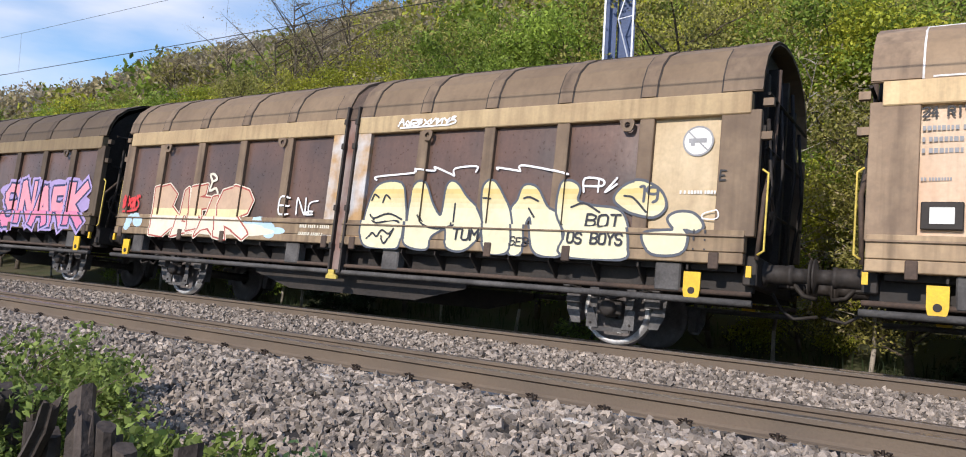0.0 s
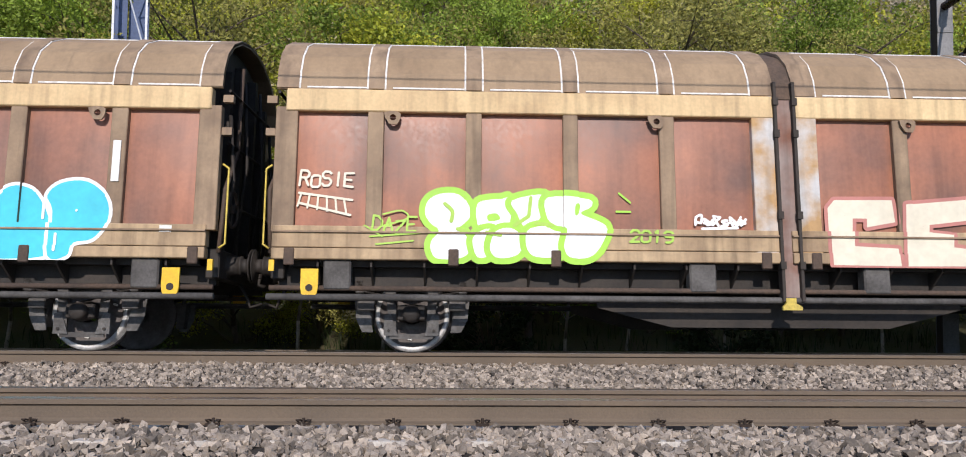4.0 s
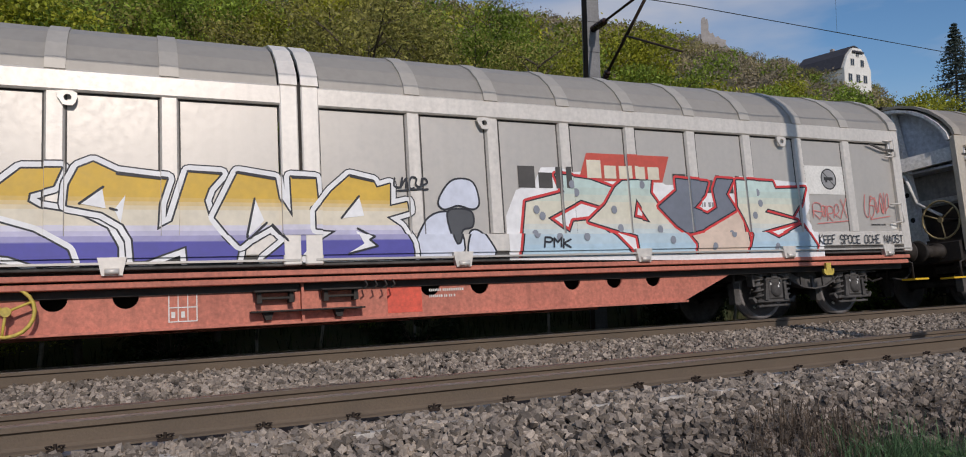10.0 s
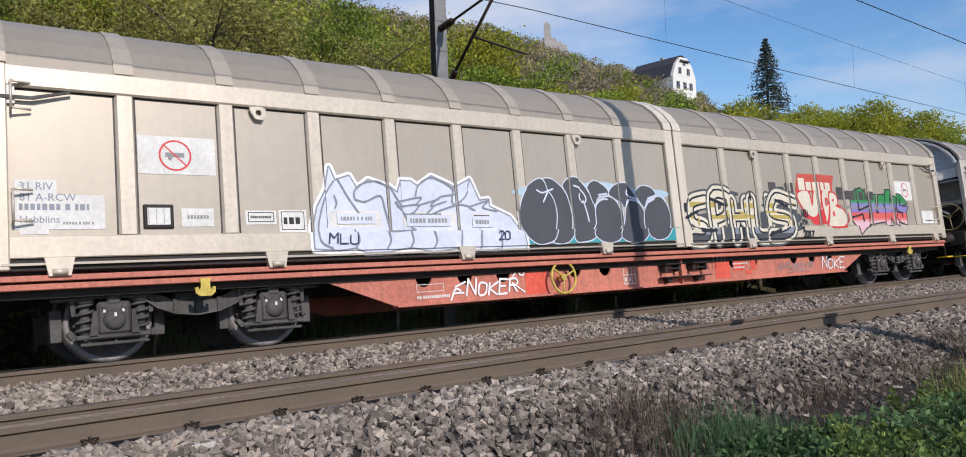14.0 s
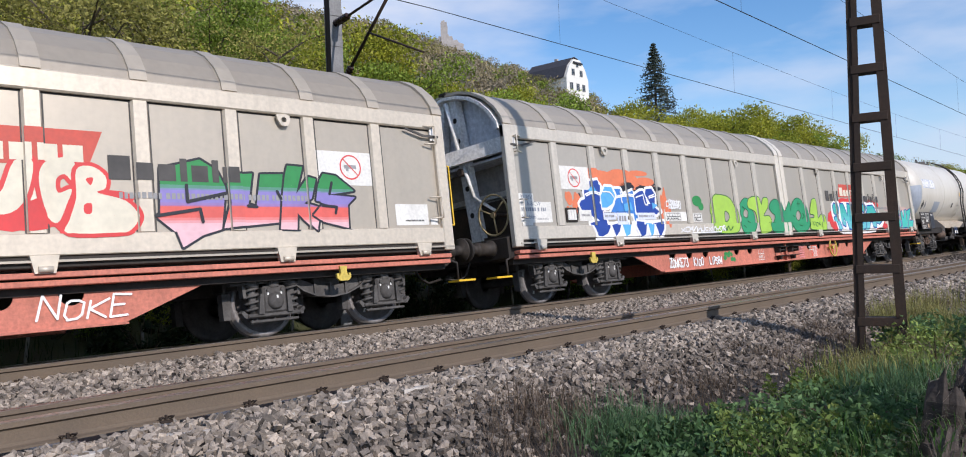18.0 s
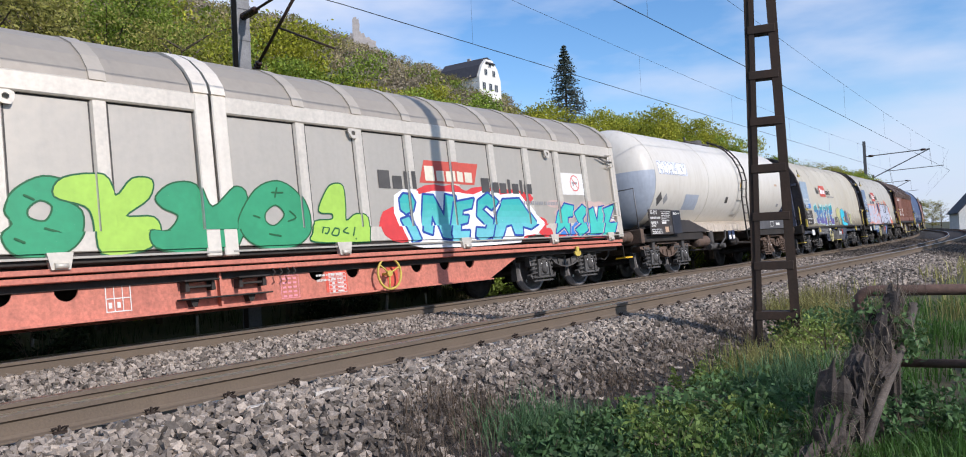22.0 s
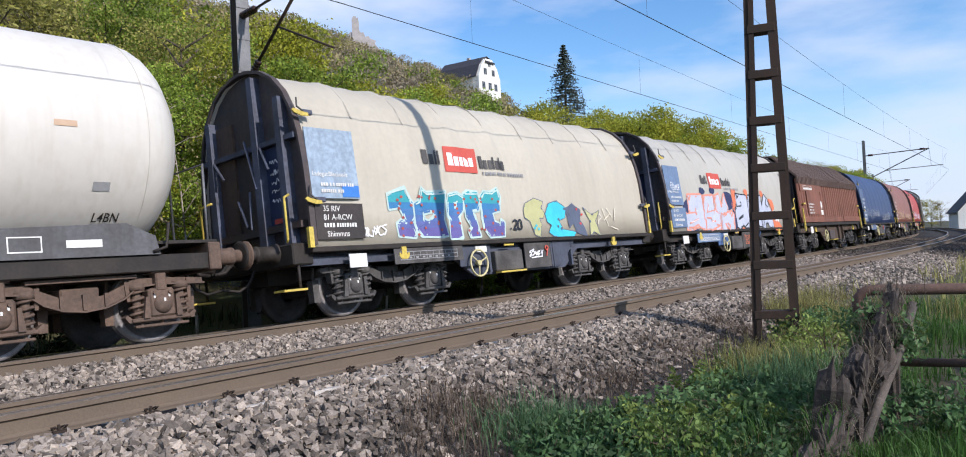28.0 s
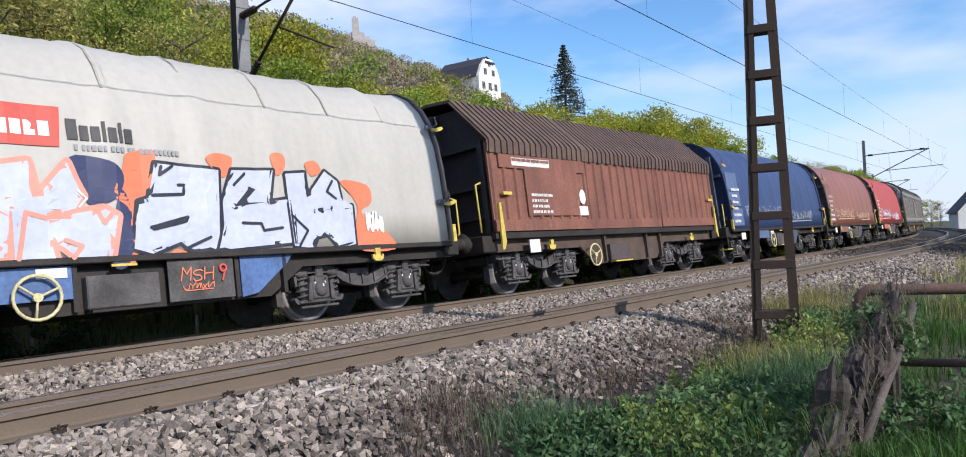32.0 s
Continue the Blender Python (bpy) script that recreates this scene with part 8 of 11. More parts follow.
def cut_letters(wagon, rows, layers, side, label, bands=None, smooth=False, back=(), extra=(), floor=1.03, name="painted_letter"):
    """Letters cut out as outlines, one over the other: edges from the widest to the narrowest, then the fill."""
    if back:
        mats = list(dict.fromkeys(m for _, m in back))
        ob = decal(wagon, "paint_cloud", [(poly, mats.index(m), -1) for poly, m in back], mats, side)
        ob["kind"] = "stuff"
    for i, (x0, x1, z0, z1, code, fill) in enumerate(rows):
        mats, shapes = [], []

        def put(poly, m, lay):
            poly = clip(poly, 1, floor, True)
            if poly:
                if m not in mats:
                    mats.append(m)
                shapes.append((poly, mats.index(m), lay))
        loops = [looped(p) if smooth else p for p in plot(code, x0, x1, z0, z1)]
        tris = patches((x0, x1, z0, z1), code, smooth)
        for k, (grow, m) in enumerate(layers):
            lay = 0.5 + k * 0.7 + i * 2.0
            if k < len(layers) - 1:
                for loop in loops:
                    for p, q in zip(loop, loop[1:] + loop[:1]):
                        put(capsule(p, q, grow, 4), m, lay)
                continue
            m = fill or m
            for rest in tris:
                for zc, b2 in (bands or ()) if not fill else ():
                    low = clip(rest, 1, zc, False)
                    if low:
                        put(low, b2, lay)
                    rest = clip(rest, 1, zc, True)
                    if not rest:
                        break
                if rest:
                    put(rest, m, lay)
        decal(wagon, name, shapes, mats, side, label)
    if extra:
        mats = list(dict.fromkeys(m for _, m in extra))
        ob = decal(wagon, "paint_detail", [(poly, mats.index(m), 19) for poly, m in extra], mats, side)
        ob["kind"] = "stuff"


def penned(box4, code, r, mat, smooth=True):
    """Thin sprayed lines on the fine grid, as outlines for a detail list."""
    out = []
    for pts in plot(code, *box4):
        pts = rounded(pts) if smooth else pts
        out += [(capsule(p, q, r, 3), mat) for p, q in zip(pts, pts[1:] if len(pts) > 1 else pts)]
    return out


def filled(box4, code, mat, smooth=False):
    return [(tri, mat) for tri in patches(box4, code, smooth)]


def flourish(wagon, box4, code, r, mat, side, label="", smooth=True):
    ob = decal(wagon, "sprayed_tag", [(p, 0, 21) for p, m in strokes(box4, code, r, mat, smooth)], [mat], side, label)
    ob["kind"] = "stuff"
    return ob


def tag(wagon, text, x0, x1, z0, z1, r, mat, side, label="", seed=2, wob=0.07, slant=0.1):
    """A quick word in thin line."""
    shapes = [(capsule(p, q, r, 3), 0, 3) for pts in strokes_of(text, x0, x1, z0, z1, slant, wob, seed, 0.3) for p, q in zip(pts, pts[1:])]
    ob = decal(wagon, "sprayed_tag", [(a, b, 22) for a, b, c in shapes], [mat], side, label)
    ob["kind"] = "stuff"
    return ob


SIGNS = ("02 41 04 20 44", "00 03 24 32 21 01", "40 10 02 14 44", "04 01 30 41 44", "00 24 40;12 32", "00 04 44 42 02 40", "44 04 20 44 40", "00 44;04 40", "04 00 34 40 44", "34 14 03 32 31 10 00", "04 22 44;22 20", "02 14 32 20 12 30 44")


def scrawl(wagon, x0, x1, z0, z1, r, mat, side, label="", seed=3, n=16):
    """An unreadable tag: quick slanted signs of uneven size, joined up, with a stroke beneath."""
    r2 = random.Random(seed)
    n = max(5, min(n, round((x1 - x0) / (z1 - z0) * 2.3)))
    cell, shapes, last = (x1 - x0) / n, [], None
    H = z1 - z0
    for i in range(n):
        hh, up = H * r2.uniform(0.5, 0.85), H * r2.uniform(0.12, 0.3)
        wide = cell * r2.uniform(0.7, 1.05)
        for code in r2.choice(SIGNS).split(";"):
            pts = []
            for p in code.split():
                u, v = int(p[0]) / 4 + r2.uniform(-0.12, 0.12), int(p[1]) / 4 + r2.uniform(-0.1, 0.1)
                pts.append((min(max(x0 + i * cell + u * wide + 0.12 * v * hh, x0), x1), min(z0 + up + v * hh * 0.82, z1)))
            pts = rounded(pts)
            shapes += [(capsule(p, q, r, 3), 0, 18) for p, q in zip(pts, pts[1:])]
            if last and r2.random() < 0.35:
                shapes.append((capsule(last, pts[0], r * 0.8, 3), 0, 18))
            last = pts[-1]
    if r2.random() < 0.7:
        a, b = x0 + (x1 - x0) * r2.uniform(0.0, 0.3), x1 - (x1 - x0) * r2.uniform(0.0, 0.2)
        shapes.append((capsule((a, z0 + H * 0.02), (b, z0 + H * r2.uniform(0.05, 0.14)), r, 3), 0, 18))
    ob = decal(wagon, "sprayed_tag", shapes, [mat], side, label)
    ob["kind"] = "stuff"
    return ob


def printed(wagon, text, x, z, size, mat, y, y2=None, width=1.0):
    """Stencilled words in upright capitals and small letters; y2: depth at the top where the wall leans."""
    cu = bpy.data.curves.new("words", "FONT")
    cu.body, cu.size, cu.resolution_u, cu.offset = text, size * 1.4, 2, size * 0.012
    src = bpy.data.objects.new("words", cu)
    me = bpy.data.meshes.new_from_object(src)
    bpy.data.objects.remove(src)
    for v in me.vertices:
        h = v.co.y
        v.co = Vector((x + v.co.x * width, y + ((y2 - y) * h / size if y2 else 0.0), z + h))
    me.materials.append(mat)
    ob = new("stencilled_text", me)
    ob.parent = wagon
    ob["kind"] = "stuff"
    return ob


def oval(x0, x1, z0, z1, n=18, rot=0.0):
    cx, cz, a, b = (x0 + x1) / 2, (z0 + z1) / 2, (x1 - x0) / 2, (z1 - z0) / 2
    return [(cx + a * math.cos(2 * math.pi * k / n + rot), cz + b * math.sin(2 * math.pi * k / n + rot)) for k in range(n)]


def rect(x0, x1, z0, z1, lean=0.0):
    return [(x0, z0), (x1, z0), (x1 + lean, z1), (x0 + lean, z1)]


def haze(x0, x1, z0, z1, mat, seed, n=14):
    """A cloud of overlapping dabs."""
    r2 = random.Random(seed)
    out = []
    for i in range(n):
        w2, h2 = (x1 - x0) * r2.uniform(0.16, 0.3), (z1 - z0) * r2.uniform(0.25, 0.5)
        cx, cz = r2.uniform(x0 + w2 / 2, x1 - w2 / 2), r2.uniform(z0 + h2 / 2, z1 - h2 / 2)
        out.append((oval(cx - w2 / 2, cx + w2 / 2, cz - h2 / 2, cz + h2 / 2, 12), mat))
    return out


def bars(wagon, x0, x1, z0, z1, rows, mat, side, seed=4, fill=0.42):
    """Small print as plain bars."""
    r2 = random.Random(seed)
    shapes = []
    h = (z1 - z0) / rows
    for i in range(rows):
        x, end = x0, x0 + (x1 - x0) * (1 if i == 0 else r2.uniform(0.6, 1.0))
        while x < end - 0.02:
            w2 = min(r2.uniform(0.45, 0.75) * h * fill, end - x)
            shapes.append((rect(x, x + w2, z1 - (i + 1) * h + h * (1 - fill) / 2, z1 - (i + 1) * h + h * (1 + fill) / 2), 0, 6))
            x += w2 + h * fill * (0.25 if r2.random() > 0.16 else 0.7)
    ob = decal(wagon, "small_print", shapes, [mat], side)
    ob["kind"] = "stuff"
    return ob


def word_bars(wagon, x0, x1, z0, z1, pattern, mat, side):
    """A word as plain bars: T tall, x low, i thin and tall."""
    wide = {"T": 1.0, "x": 0.85, "i": 0.35}
    unit = (x1 - x0) / (sum(wide[c] for c in pattern) + 0.22 * (len(pattern) - 1))
    x, shapes = x0, []
    for c in pattern:
        shapes.append((rect(x, x + wide[c] * unit, z0, z1 if c != "x" else z0 + (z1 - z0) * 0.72), 0, 6))
        x += (wide[c] + 0.22) * unit
    ob = decal(wagon, "company_name", shapes, [mat], side)
    ob["kind"] = "stuff"
    return ob


def frame_box(x0, x1, z0, z1, t=0.012):
    return [rect(x0, x1, z0, z0 + t), rect(x0, x1, z1 - t, z1), rect(x0, x0 + t, z0 + t, z1 - t), rect(x1 - t, x1, z0 + t, z1 - t)]


def grid_table(wagon, x0, x1, z0, z1, cols, mat, side):
    shapes = [(p, 0, 6) for p in frame_box(x0, x1, z0, z1, 0.012)]
    shapes.append((rect(x0, x1, (z0 + z1) / 2 - 0.006, (z0 + z1) / 2 + 0.006), 0, 7))
    for k in range(1, cols):
        x = x0 + (x1 - x0) * k / cols
        shapes.append((rect(x - 0.005, x + 0.005, z0, z1), 0, 7))
        shapes.append((rect(x - (x1 - x0) / cols * 0.7, x - (x1 - x0) / cols * 0.3, z0 + (z1 - z0) * 0.15, z0 + (z1 - z0) * 0.36), 0, 8))
    return decal(wagon, "load_table_marking", shapes, [mat], side)


def plate(wagon, x0, x1, z0, z1, mat, side, layer=2):
    return decal(wagon, "painted_plate", [(rect(x0, x1, z0, z1), 0, layer)], [mat], side)


def round_sign(wagon, x, z, r, disc, ring, side, bar=True):
    shapes = [(oval(x - r, x + r, z - r, z + r, 28), 1, 4), (oval(x - r * 0.88, x + r * 0.88, z - r * 0.88, z + r * 0.88, 28), 0, 5)]
    shapes.append((rect(x - r * 0.6, x + r * 0.55, z - r * 0.12, z + r * 0.18), 2, 6))
    shapes.append((rect(x - r * 0.45, x - r * 0.2, z - r * 0.32, z - r * 0.12), 2, 6))
    if bar:
        shapes.append((capsule((x - r * 0.62, z + r * 0.6), (x + r * 0.62, z - r * 0.6), r * 0.045, 2), 1, 7))
    return decal(wagon, "round_warning_sign", shapes, [disc, ring, m_grey if disc is m_white else m_black], side)


def spray(name, c, c2=None):
    return paint("spray_" + name, c, c2 or tuple(v * 0.88 for v in c), rough=0.55, scale=2.5, fine=12, bump=0.0, fine_amt=0.08)


s_cream, s_pale = spray("cream", (0.66, 0.6, 0.33)), spray("pale_cream", (0.68, 0.63, 0.5))
s_white, s_ice = spray("white", (0.8, 0.8, 0.8)), spray("ice_white", (0.62, 0.66, 0.76))
s_ink, s_char = spray("ink", (0.02, 0.022, 0.03)), spray("charcoal", (0.075, 0.08, 0.088))
s_navy = spray("navy", (0.03, 0.04, 0.1))
s_violet, s_cyan = spray("violet_blue", (0.09, 0.085, 0.36)), spray("cyan", (0.05, 0.52, 0.66))
s_sky, s_teal = spray("sky_blue", (0.42, 0.58, 0.68)), spray("teal", (0.04, 0.32, 0.36))
s_green, s_lime = spray("green", (0.03, 0.24, 0.07)), spray("lime", (0.34, 0.55, 0.08))
s_neon = spray("neon_green", (0.32, 0.62, 0.06))
s_gold, s_orange = spray("gold", (0.66, 0.42, 0.06)), spray("orange", (0.68, 0.19, 0.09))
s_red, s_rose = spray("red", (0.62, 0.05, 0.05)), spray("rose", (0.7, 0.28, 0.33))
s_pink, s_mint = spray("pink", (0.62, 0.2, 0.32)), spray("mint", (0.5, 0.64, 0.6))
s_tan, s_blue = spray("tan", (0.52, 0.36, 0.24)), spray("blue", (0.05, 0.2, 0.56))
s_grey, s_lilac = spray("grey", (0.24, 0.26, 0.3)), spray("lilac", (0.36, 0.28, 0.5))
s_redder, s_violet2 = spray("warm_red", (0.66, 0.12, 0.1)), spray("soft_violet", (0.24, 0.2, 0.48))
s_brick = spray("dull_rose", (0.46, 0.19, 0.16))
s_jade = spray("jade", (0.03, 0.28, 0.13))
s_deep, s_royal = spray("deep_green", (0.012, 0.1, 0.035)), spray("royal_blue", (0.02, 0.06, 0.3))
s_dust = spray("dusty_pink", (0.55, 0.4, 0.35))
s_aqua = spray("aqua", (0.04, 0.4, 0.38))
s_dull = spray("dull_red", (0.36, 0.08, 0.06))

WA, WB, WC, WD, WE, WF, WG, WH, WI, WJ, WK, WL, WM, WN = [f[0] for f in FLEET[:14]]

# first brown wagon
piece(WA, "SNARK", 2.2, 5.8, 1.08, 2.15, 0.13, [(0.11, s_lilac), (0.05, s_navy), (0.0, s_rose)], SIDE_B, "pink sprayed lettering on a blue cloud", bands=[(1.5, s_pink), (1.75, s_rose)], square=True, back=haze(1.9, 5.9, 1.1, 2.25, s_lilac, 3, 18))
# dark brown wagon
s_mustard = spray("mustard", (0.46, 0.36, 0.09))
s_slate = spray("slate_outline", (0.07, 0.08, 0.1))
cut_letters(WB, [(0.43, 1.25, 1.05, 2.05, "0029 0868 2897 7999 9369 9941 9608 8300 2401 0614", None),
     (3.07, 3.91, 1.07, 2.0, "0160 1278 2199 4496 6569 8757 9926 9901 6400 4815 3854 2841 3103 0802", None),
     (2.61, 3.13, 1.07, 2.06, "0084 0897 2999 6178 8556 9918 9000 2902 0751", None),
     (1.31, 2.65, 1.07, 2.05, "0030 0068 0696 1898 3068 4450 4895 5999 7478 9060 9934 9111 7700 5905 5530 4527 3517 3200 0405", None),
     (3.81, 4.82, 1.07, 2.06, "0293 1399 2690 2573 4866 8062 9347 9916 9300 1401 1529 0056", None),
     (4.59, 5.25, 1.62, 2.05, "0052 2088 5299 8772 9928 7900 4307 1725", None),
     (5.02, 5.72, 1.16, 1.67, "4183 5798 8395 9971 9155 6961 7740 6703 1900 0036 1048 3852 5456", None)],
        [(0.035, s_slate), (0.0, s_cream)], SIDE_B, "cream and yellow bubble lettering outlined dark grey", bands=fade("cream_gold", 1.65, 2.0, (0.68, 0.65, 0.45), (0.62, 0.47, 0.15)), smooth=True,
        extra=penned(*((0.55, 5.03, 1.11, 1.88), "0087 0199 0393;0583 0698 0891;0058 0251 0861 1450;0153 0441 1147 1443;0109 0321 0514 0727 1020 1230;0715 0901 1230;2158 2440 3033 3641;3582 3541;4692 4892;6093 6295 6588;6275 6460;9298 9594 9971;7678 8085 8570"), 0.014, s_ink, True) + strokes((4.78, 5.25, 1.72, 2.05), "37 47 42;77 57 55 75 77 73 62", 0.018, s_slate)
        + strokes((0.6, 3.9, 2.08, 2.32), "01 03 25 27;27 36 38 43;43 47 58 55;66 67 75;75 78 86 93", 0.014, s_white) + strokes((5.65, 5.85, 1.2, 1.45), "09 05;01 01;61 61;69 68;65 65", 0.012, s_ink) + strokes((5.72, 5.9, 1.6, 1.72), "00 90 97 57 04 00", 0.007, s_white))
flourish(WB, (4.15, 4.6, 1.92, 2.1), "00 09 58 54 04;*8 49 40;99 60 95", 0.014, s_white, SIDE_B)
tag(WB, "SEB", 3.14, 3.42, 1.17, 1.28, 0.009, s_ink, SIDE_B, wob=0.06)
for tx, a, b, c, d in (("TUM", 2.19, 2.61, 1.22, 1.37), ("BOT", 4.22, 4.68, 1.47, 1.62), ("OS BOYS", 4.0, 4.75, 1.24, 1.38)):
    ob = tag(WB, tx, a, b, c, d, 0.014, s_ink, SIDE_B, "", wob=0.03)
    ob.location.y = -0.006
cut_letters(WB, [(-4.98, -4.19, 1.05, 2.05, "0503 0263 0093 4799 7981 6758 9940 9522 5500", None),
     (-4.26, -3.59, 1.06, 1.99, "0000 1649 2393 3799 4649 3630 9925 9715", None),
     (-3.9, -3.18, 1.17, 2.05, "1001 0640 0092 5899 5479 3173 9070 8052 4749 5127 9928 9114", None),
     (-3.57, -3.02, 1.08, 1.84, "0000 3559 5496 7899 9352 9902 6221 3217", None),
     (-3.12, -2.12, 1.05, 2.01, "0065 1291 4899 7991 9274 8251 6144 9912 8602 4821 3226 4100 1005", None)],
        [(0.05, s_pale), (0.03, s_dull), (0.0, s_tan)], SIDE_B, "tan lettering outlined red and white", bands=[(1.45, s_pale), (1.6, s_cream)], back=haze(-5.9, -4.8, 1.08, 1.5, s_sky, 8, 8) + haze(-2.4, -1.1, 1.08, 1.55, s_sky, 7, 10) + haze(-5.0, -1.2, 1.08, 1.35, s_pale, 6, 14))
flourish(WB, (-3.5, -3.15, 1.9, 2.28), "45 28 58 76 45;45 31 72 90", 0.024, s_pale, SIDE_B)
flourish(WB, (-1.45, -0.6, 1.45, 1.86), "28 08 02 22;05 25;42 48 62 68;*8 97 76 72;*10 83 73 62 82", 0.015, s_white, SIDE_B, "thin white tag")
scrawl(WB, -6.0, -5.5, 1.5, 1.88, 0.02, s_red, SIDE_B, "red scrawled tag", 5, 6)
scrawl(WB, 0.95, 2.05, 2.9, 3.05, 0.013, s_white, SIDE_B, "", 6, 9)
round_sign(WB, 5.6, 2.55, 0.19, m_white, m_grey, SIDE_B)
bars(WB, 5.42, 5.86, 1.87, 1.97, 1, m_white, SIDE_B)
tag(WB, "E", 5.9, 5.97, 2.05, 2.16, 0.009, m_black, SIDE_B)
bars(WB, -0.9, -0.2, 1.15, 1.4, 2, s_pale, SIDE_B, 9)

# warm brown wagon with salmon panels
tag(WC, "24 RIV", -5.85, -5.42, 2.72, 2.82, 0.01, m_black, SIDE_B, wob=0.0, slant=0)
bars(WC, -5.85, -5.3, 2.3, 2.66, 3, m_grey, SIDE_B, 11)
bars(WC, -5.85, -5.55, 2.02, 2.1, 1, m_grey, SIDE_B, 12)
bars(WC, -5.42, -5.12, 2.02, 2.12, 1, m_grey, SIDE_B, 13)
grid_table(WC, -4.8, -4.15, 2.64, 2.8, 5, m_black, SIDE_B)
bars(WC, -4.75, -4.2, 2.1, 2.44, 5, m_grey, SIDE_B, 14, 0.4)
bars(WC, -4.75, -4.25, 1.62, 1.84, 3, m_grey, SIDE_B, 15, 0.4)
part("card_holder", box(-5.84, -5.46, -1.41, -1.37, 1.53, 1.82, 0.01), m_under, WC)
part("paper_card", box(-5.76, -5.54, -1.418, -1.411, 1.59, 1.76), m_white, WC)
round_sign(WC, -3.3, 2.55, 0.2, m_white, m_grey, SIDE_B)
s_mauve = spray("washed_blue_grey", (0.36, 0.37, 0.41), (0.28, 0.28, 0.3))
cut_letters(WC, [(-3.65, -2.78, 1.48, 2.23, "1587 7599 9183 9954 9803 0700 0020 2027", None),
     (-2.78, -1.43, 1.5, 2.21, "0085 1194 8799 9677 9936 9304 0600", None)],
        [(0.045, s_dust), (0.0, s_mauve)], SIDE_B, "faded blue-grey lettering with pale pink edge", back=filled((-3.45, -3.23, 1.06, 1.39), "0998 9899 8802 0000", s_mauve, False) + filled((-3.15, -2.9, 1.05, 1.4), "0397 9998 9203 0201", s_mauve, False) + filled((-2.71, -2.51, 1.07, 1.39), "9999 9102 0000 1098", s_mauve, False) + filled((-2.37, -2.18, 1.07, 1.4), "1598 9999 9301 0000", s_mauve, False) + filled((-2.13, -1.98, 1.07, 1.39), "2598 9598 9903 0301", s_mauve, False) + filled((-1.91, -1.49, 1.22, 1.42), "0184 9897 6427 1201", s_mauve, False) + filled((-2.99, -2.8, 1.19, 1.43), "0198 9999 8501 4000", s_pale, False) + filled((-3.29, -3.21, 1.06, 1.39), "0099 9499 8902 0101", s_pale, False) + filled((-2.51, -2.34, 1.19, 1.41), "0098 9799 9301 2500", s_pale, False) + filled((-1.94, -1.65, 1.19, 1.44), "0591 9899 9303 0000", s_pale, False),
        extra=penned(*((-3.3, -1.74, 1.55, 2.13), "0060 0132 1630 1302;4499 4833 4800;5399 6247 7445 8205;9175 8261 8535 8105;9595 9906"), 0.022, s_tan, False))
scrawl(WC, -1.28, -0.7, 1.38, 2.05, 0.022, s_tan, SIDE_B, "tan scrawled tag", 16, 7)
bars(WC, -1.35, -0.57, 1.1, 1.25, 1, s_pale, SIDE_B, 17)
scrawl(WC, -4.7, -3.6, 1.1, 1.3, 0.013, s_white, SIDE_B, "", 18, 10)
cut_letters(WC, [(-0.56, 0.26, 1.05, 1.88, "0500 0135 1856 3960 3780 5499 8095 9576 9937 9000", None),
     (0.24, 0.96, 0.91, 1.89, "0922 0085 2599 7197 9876 9952 8533 6430 6700 3715 1416", None)], [(0.04, s_white), (0.0, s_cyan)], SIDE_B, "sky-blue bubble letters with white edge", smooth=True,
        extra=strokes((-0.5, 1.0, 1.0, 1.9), "11 14;31 34;65 67;75 75", 0.014, s_white))
cut_letters(WC, [(1.63, 2.98, 1.05, 2.22, "0036 0851 3451 3758 1956 0359 0387 1497 4099 6396 7590 7977 7347 8847 9940 9826 8719 7017 7002 2900 2819 0423", None)], [(0.032, s_pale), (0.0, spray("slate_block", (0.105, 0.11, 0.125)))], SIDE_B, "charcoal block shape edged in cream", name="sprayed_shape")
ob = tag(WC, "CLICK-1ST", 1.84, 2.58, 1.96, 2.09, 0.013, s_pale, SIDE_B)
ob.location.y = -0.004
scrawl(WC, 1.03, 1.5, 1.13, 1.26, 0.012, s_white, SIDE_B, "", 19, 7)
cut_letters(WC, [(3.35, 4.26, 1.06, 1.89, "0101 0032 0749 2758 2681 4699 7095 8869 9838 9902", None),
     (4.17, 4.9, 1.08, 1.96, "1300 1059 0080 2197 6199 9477 9948 7923 5017 4200", None)], [(0.04, s_white), (0.0, s_cyan)], SIDE_B, "sky-blue bubble letters with white edge", smooth=True,
        extra=strokes((3.2, 4.9, 1.05, 1.9), "21 24;61 63;55 57;76 76", 0.016, s_white))
part("card_strip", box(4.9, 4.99, -1.43, -1.415, 1.96, 2.45), m_white, WC)
plate(WC, 5.5, 5.64, 1.37, 1.45, m_white, SIDE_B, 3)

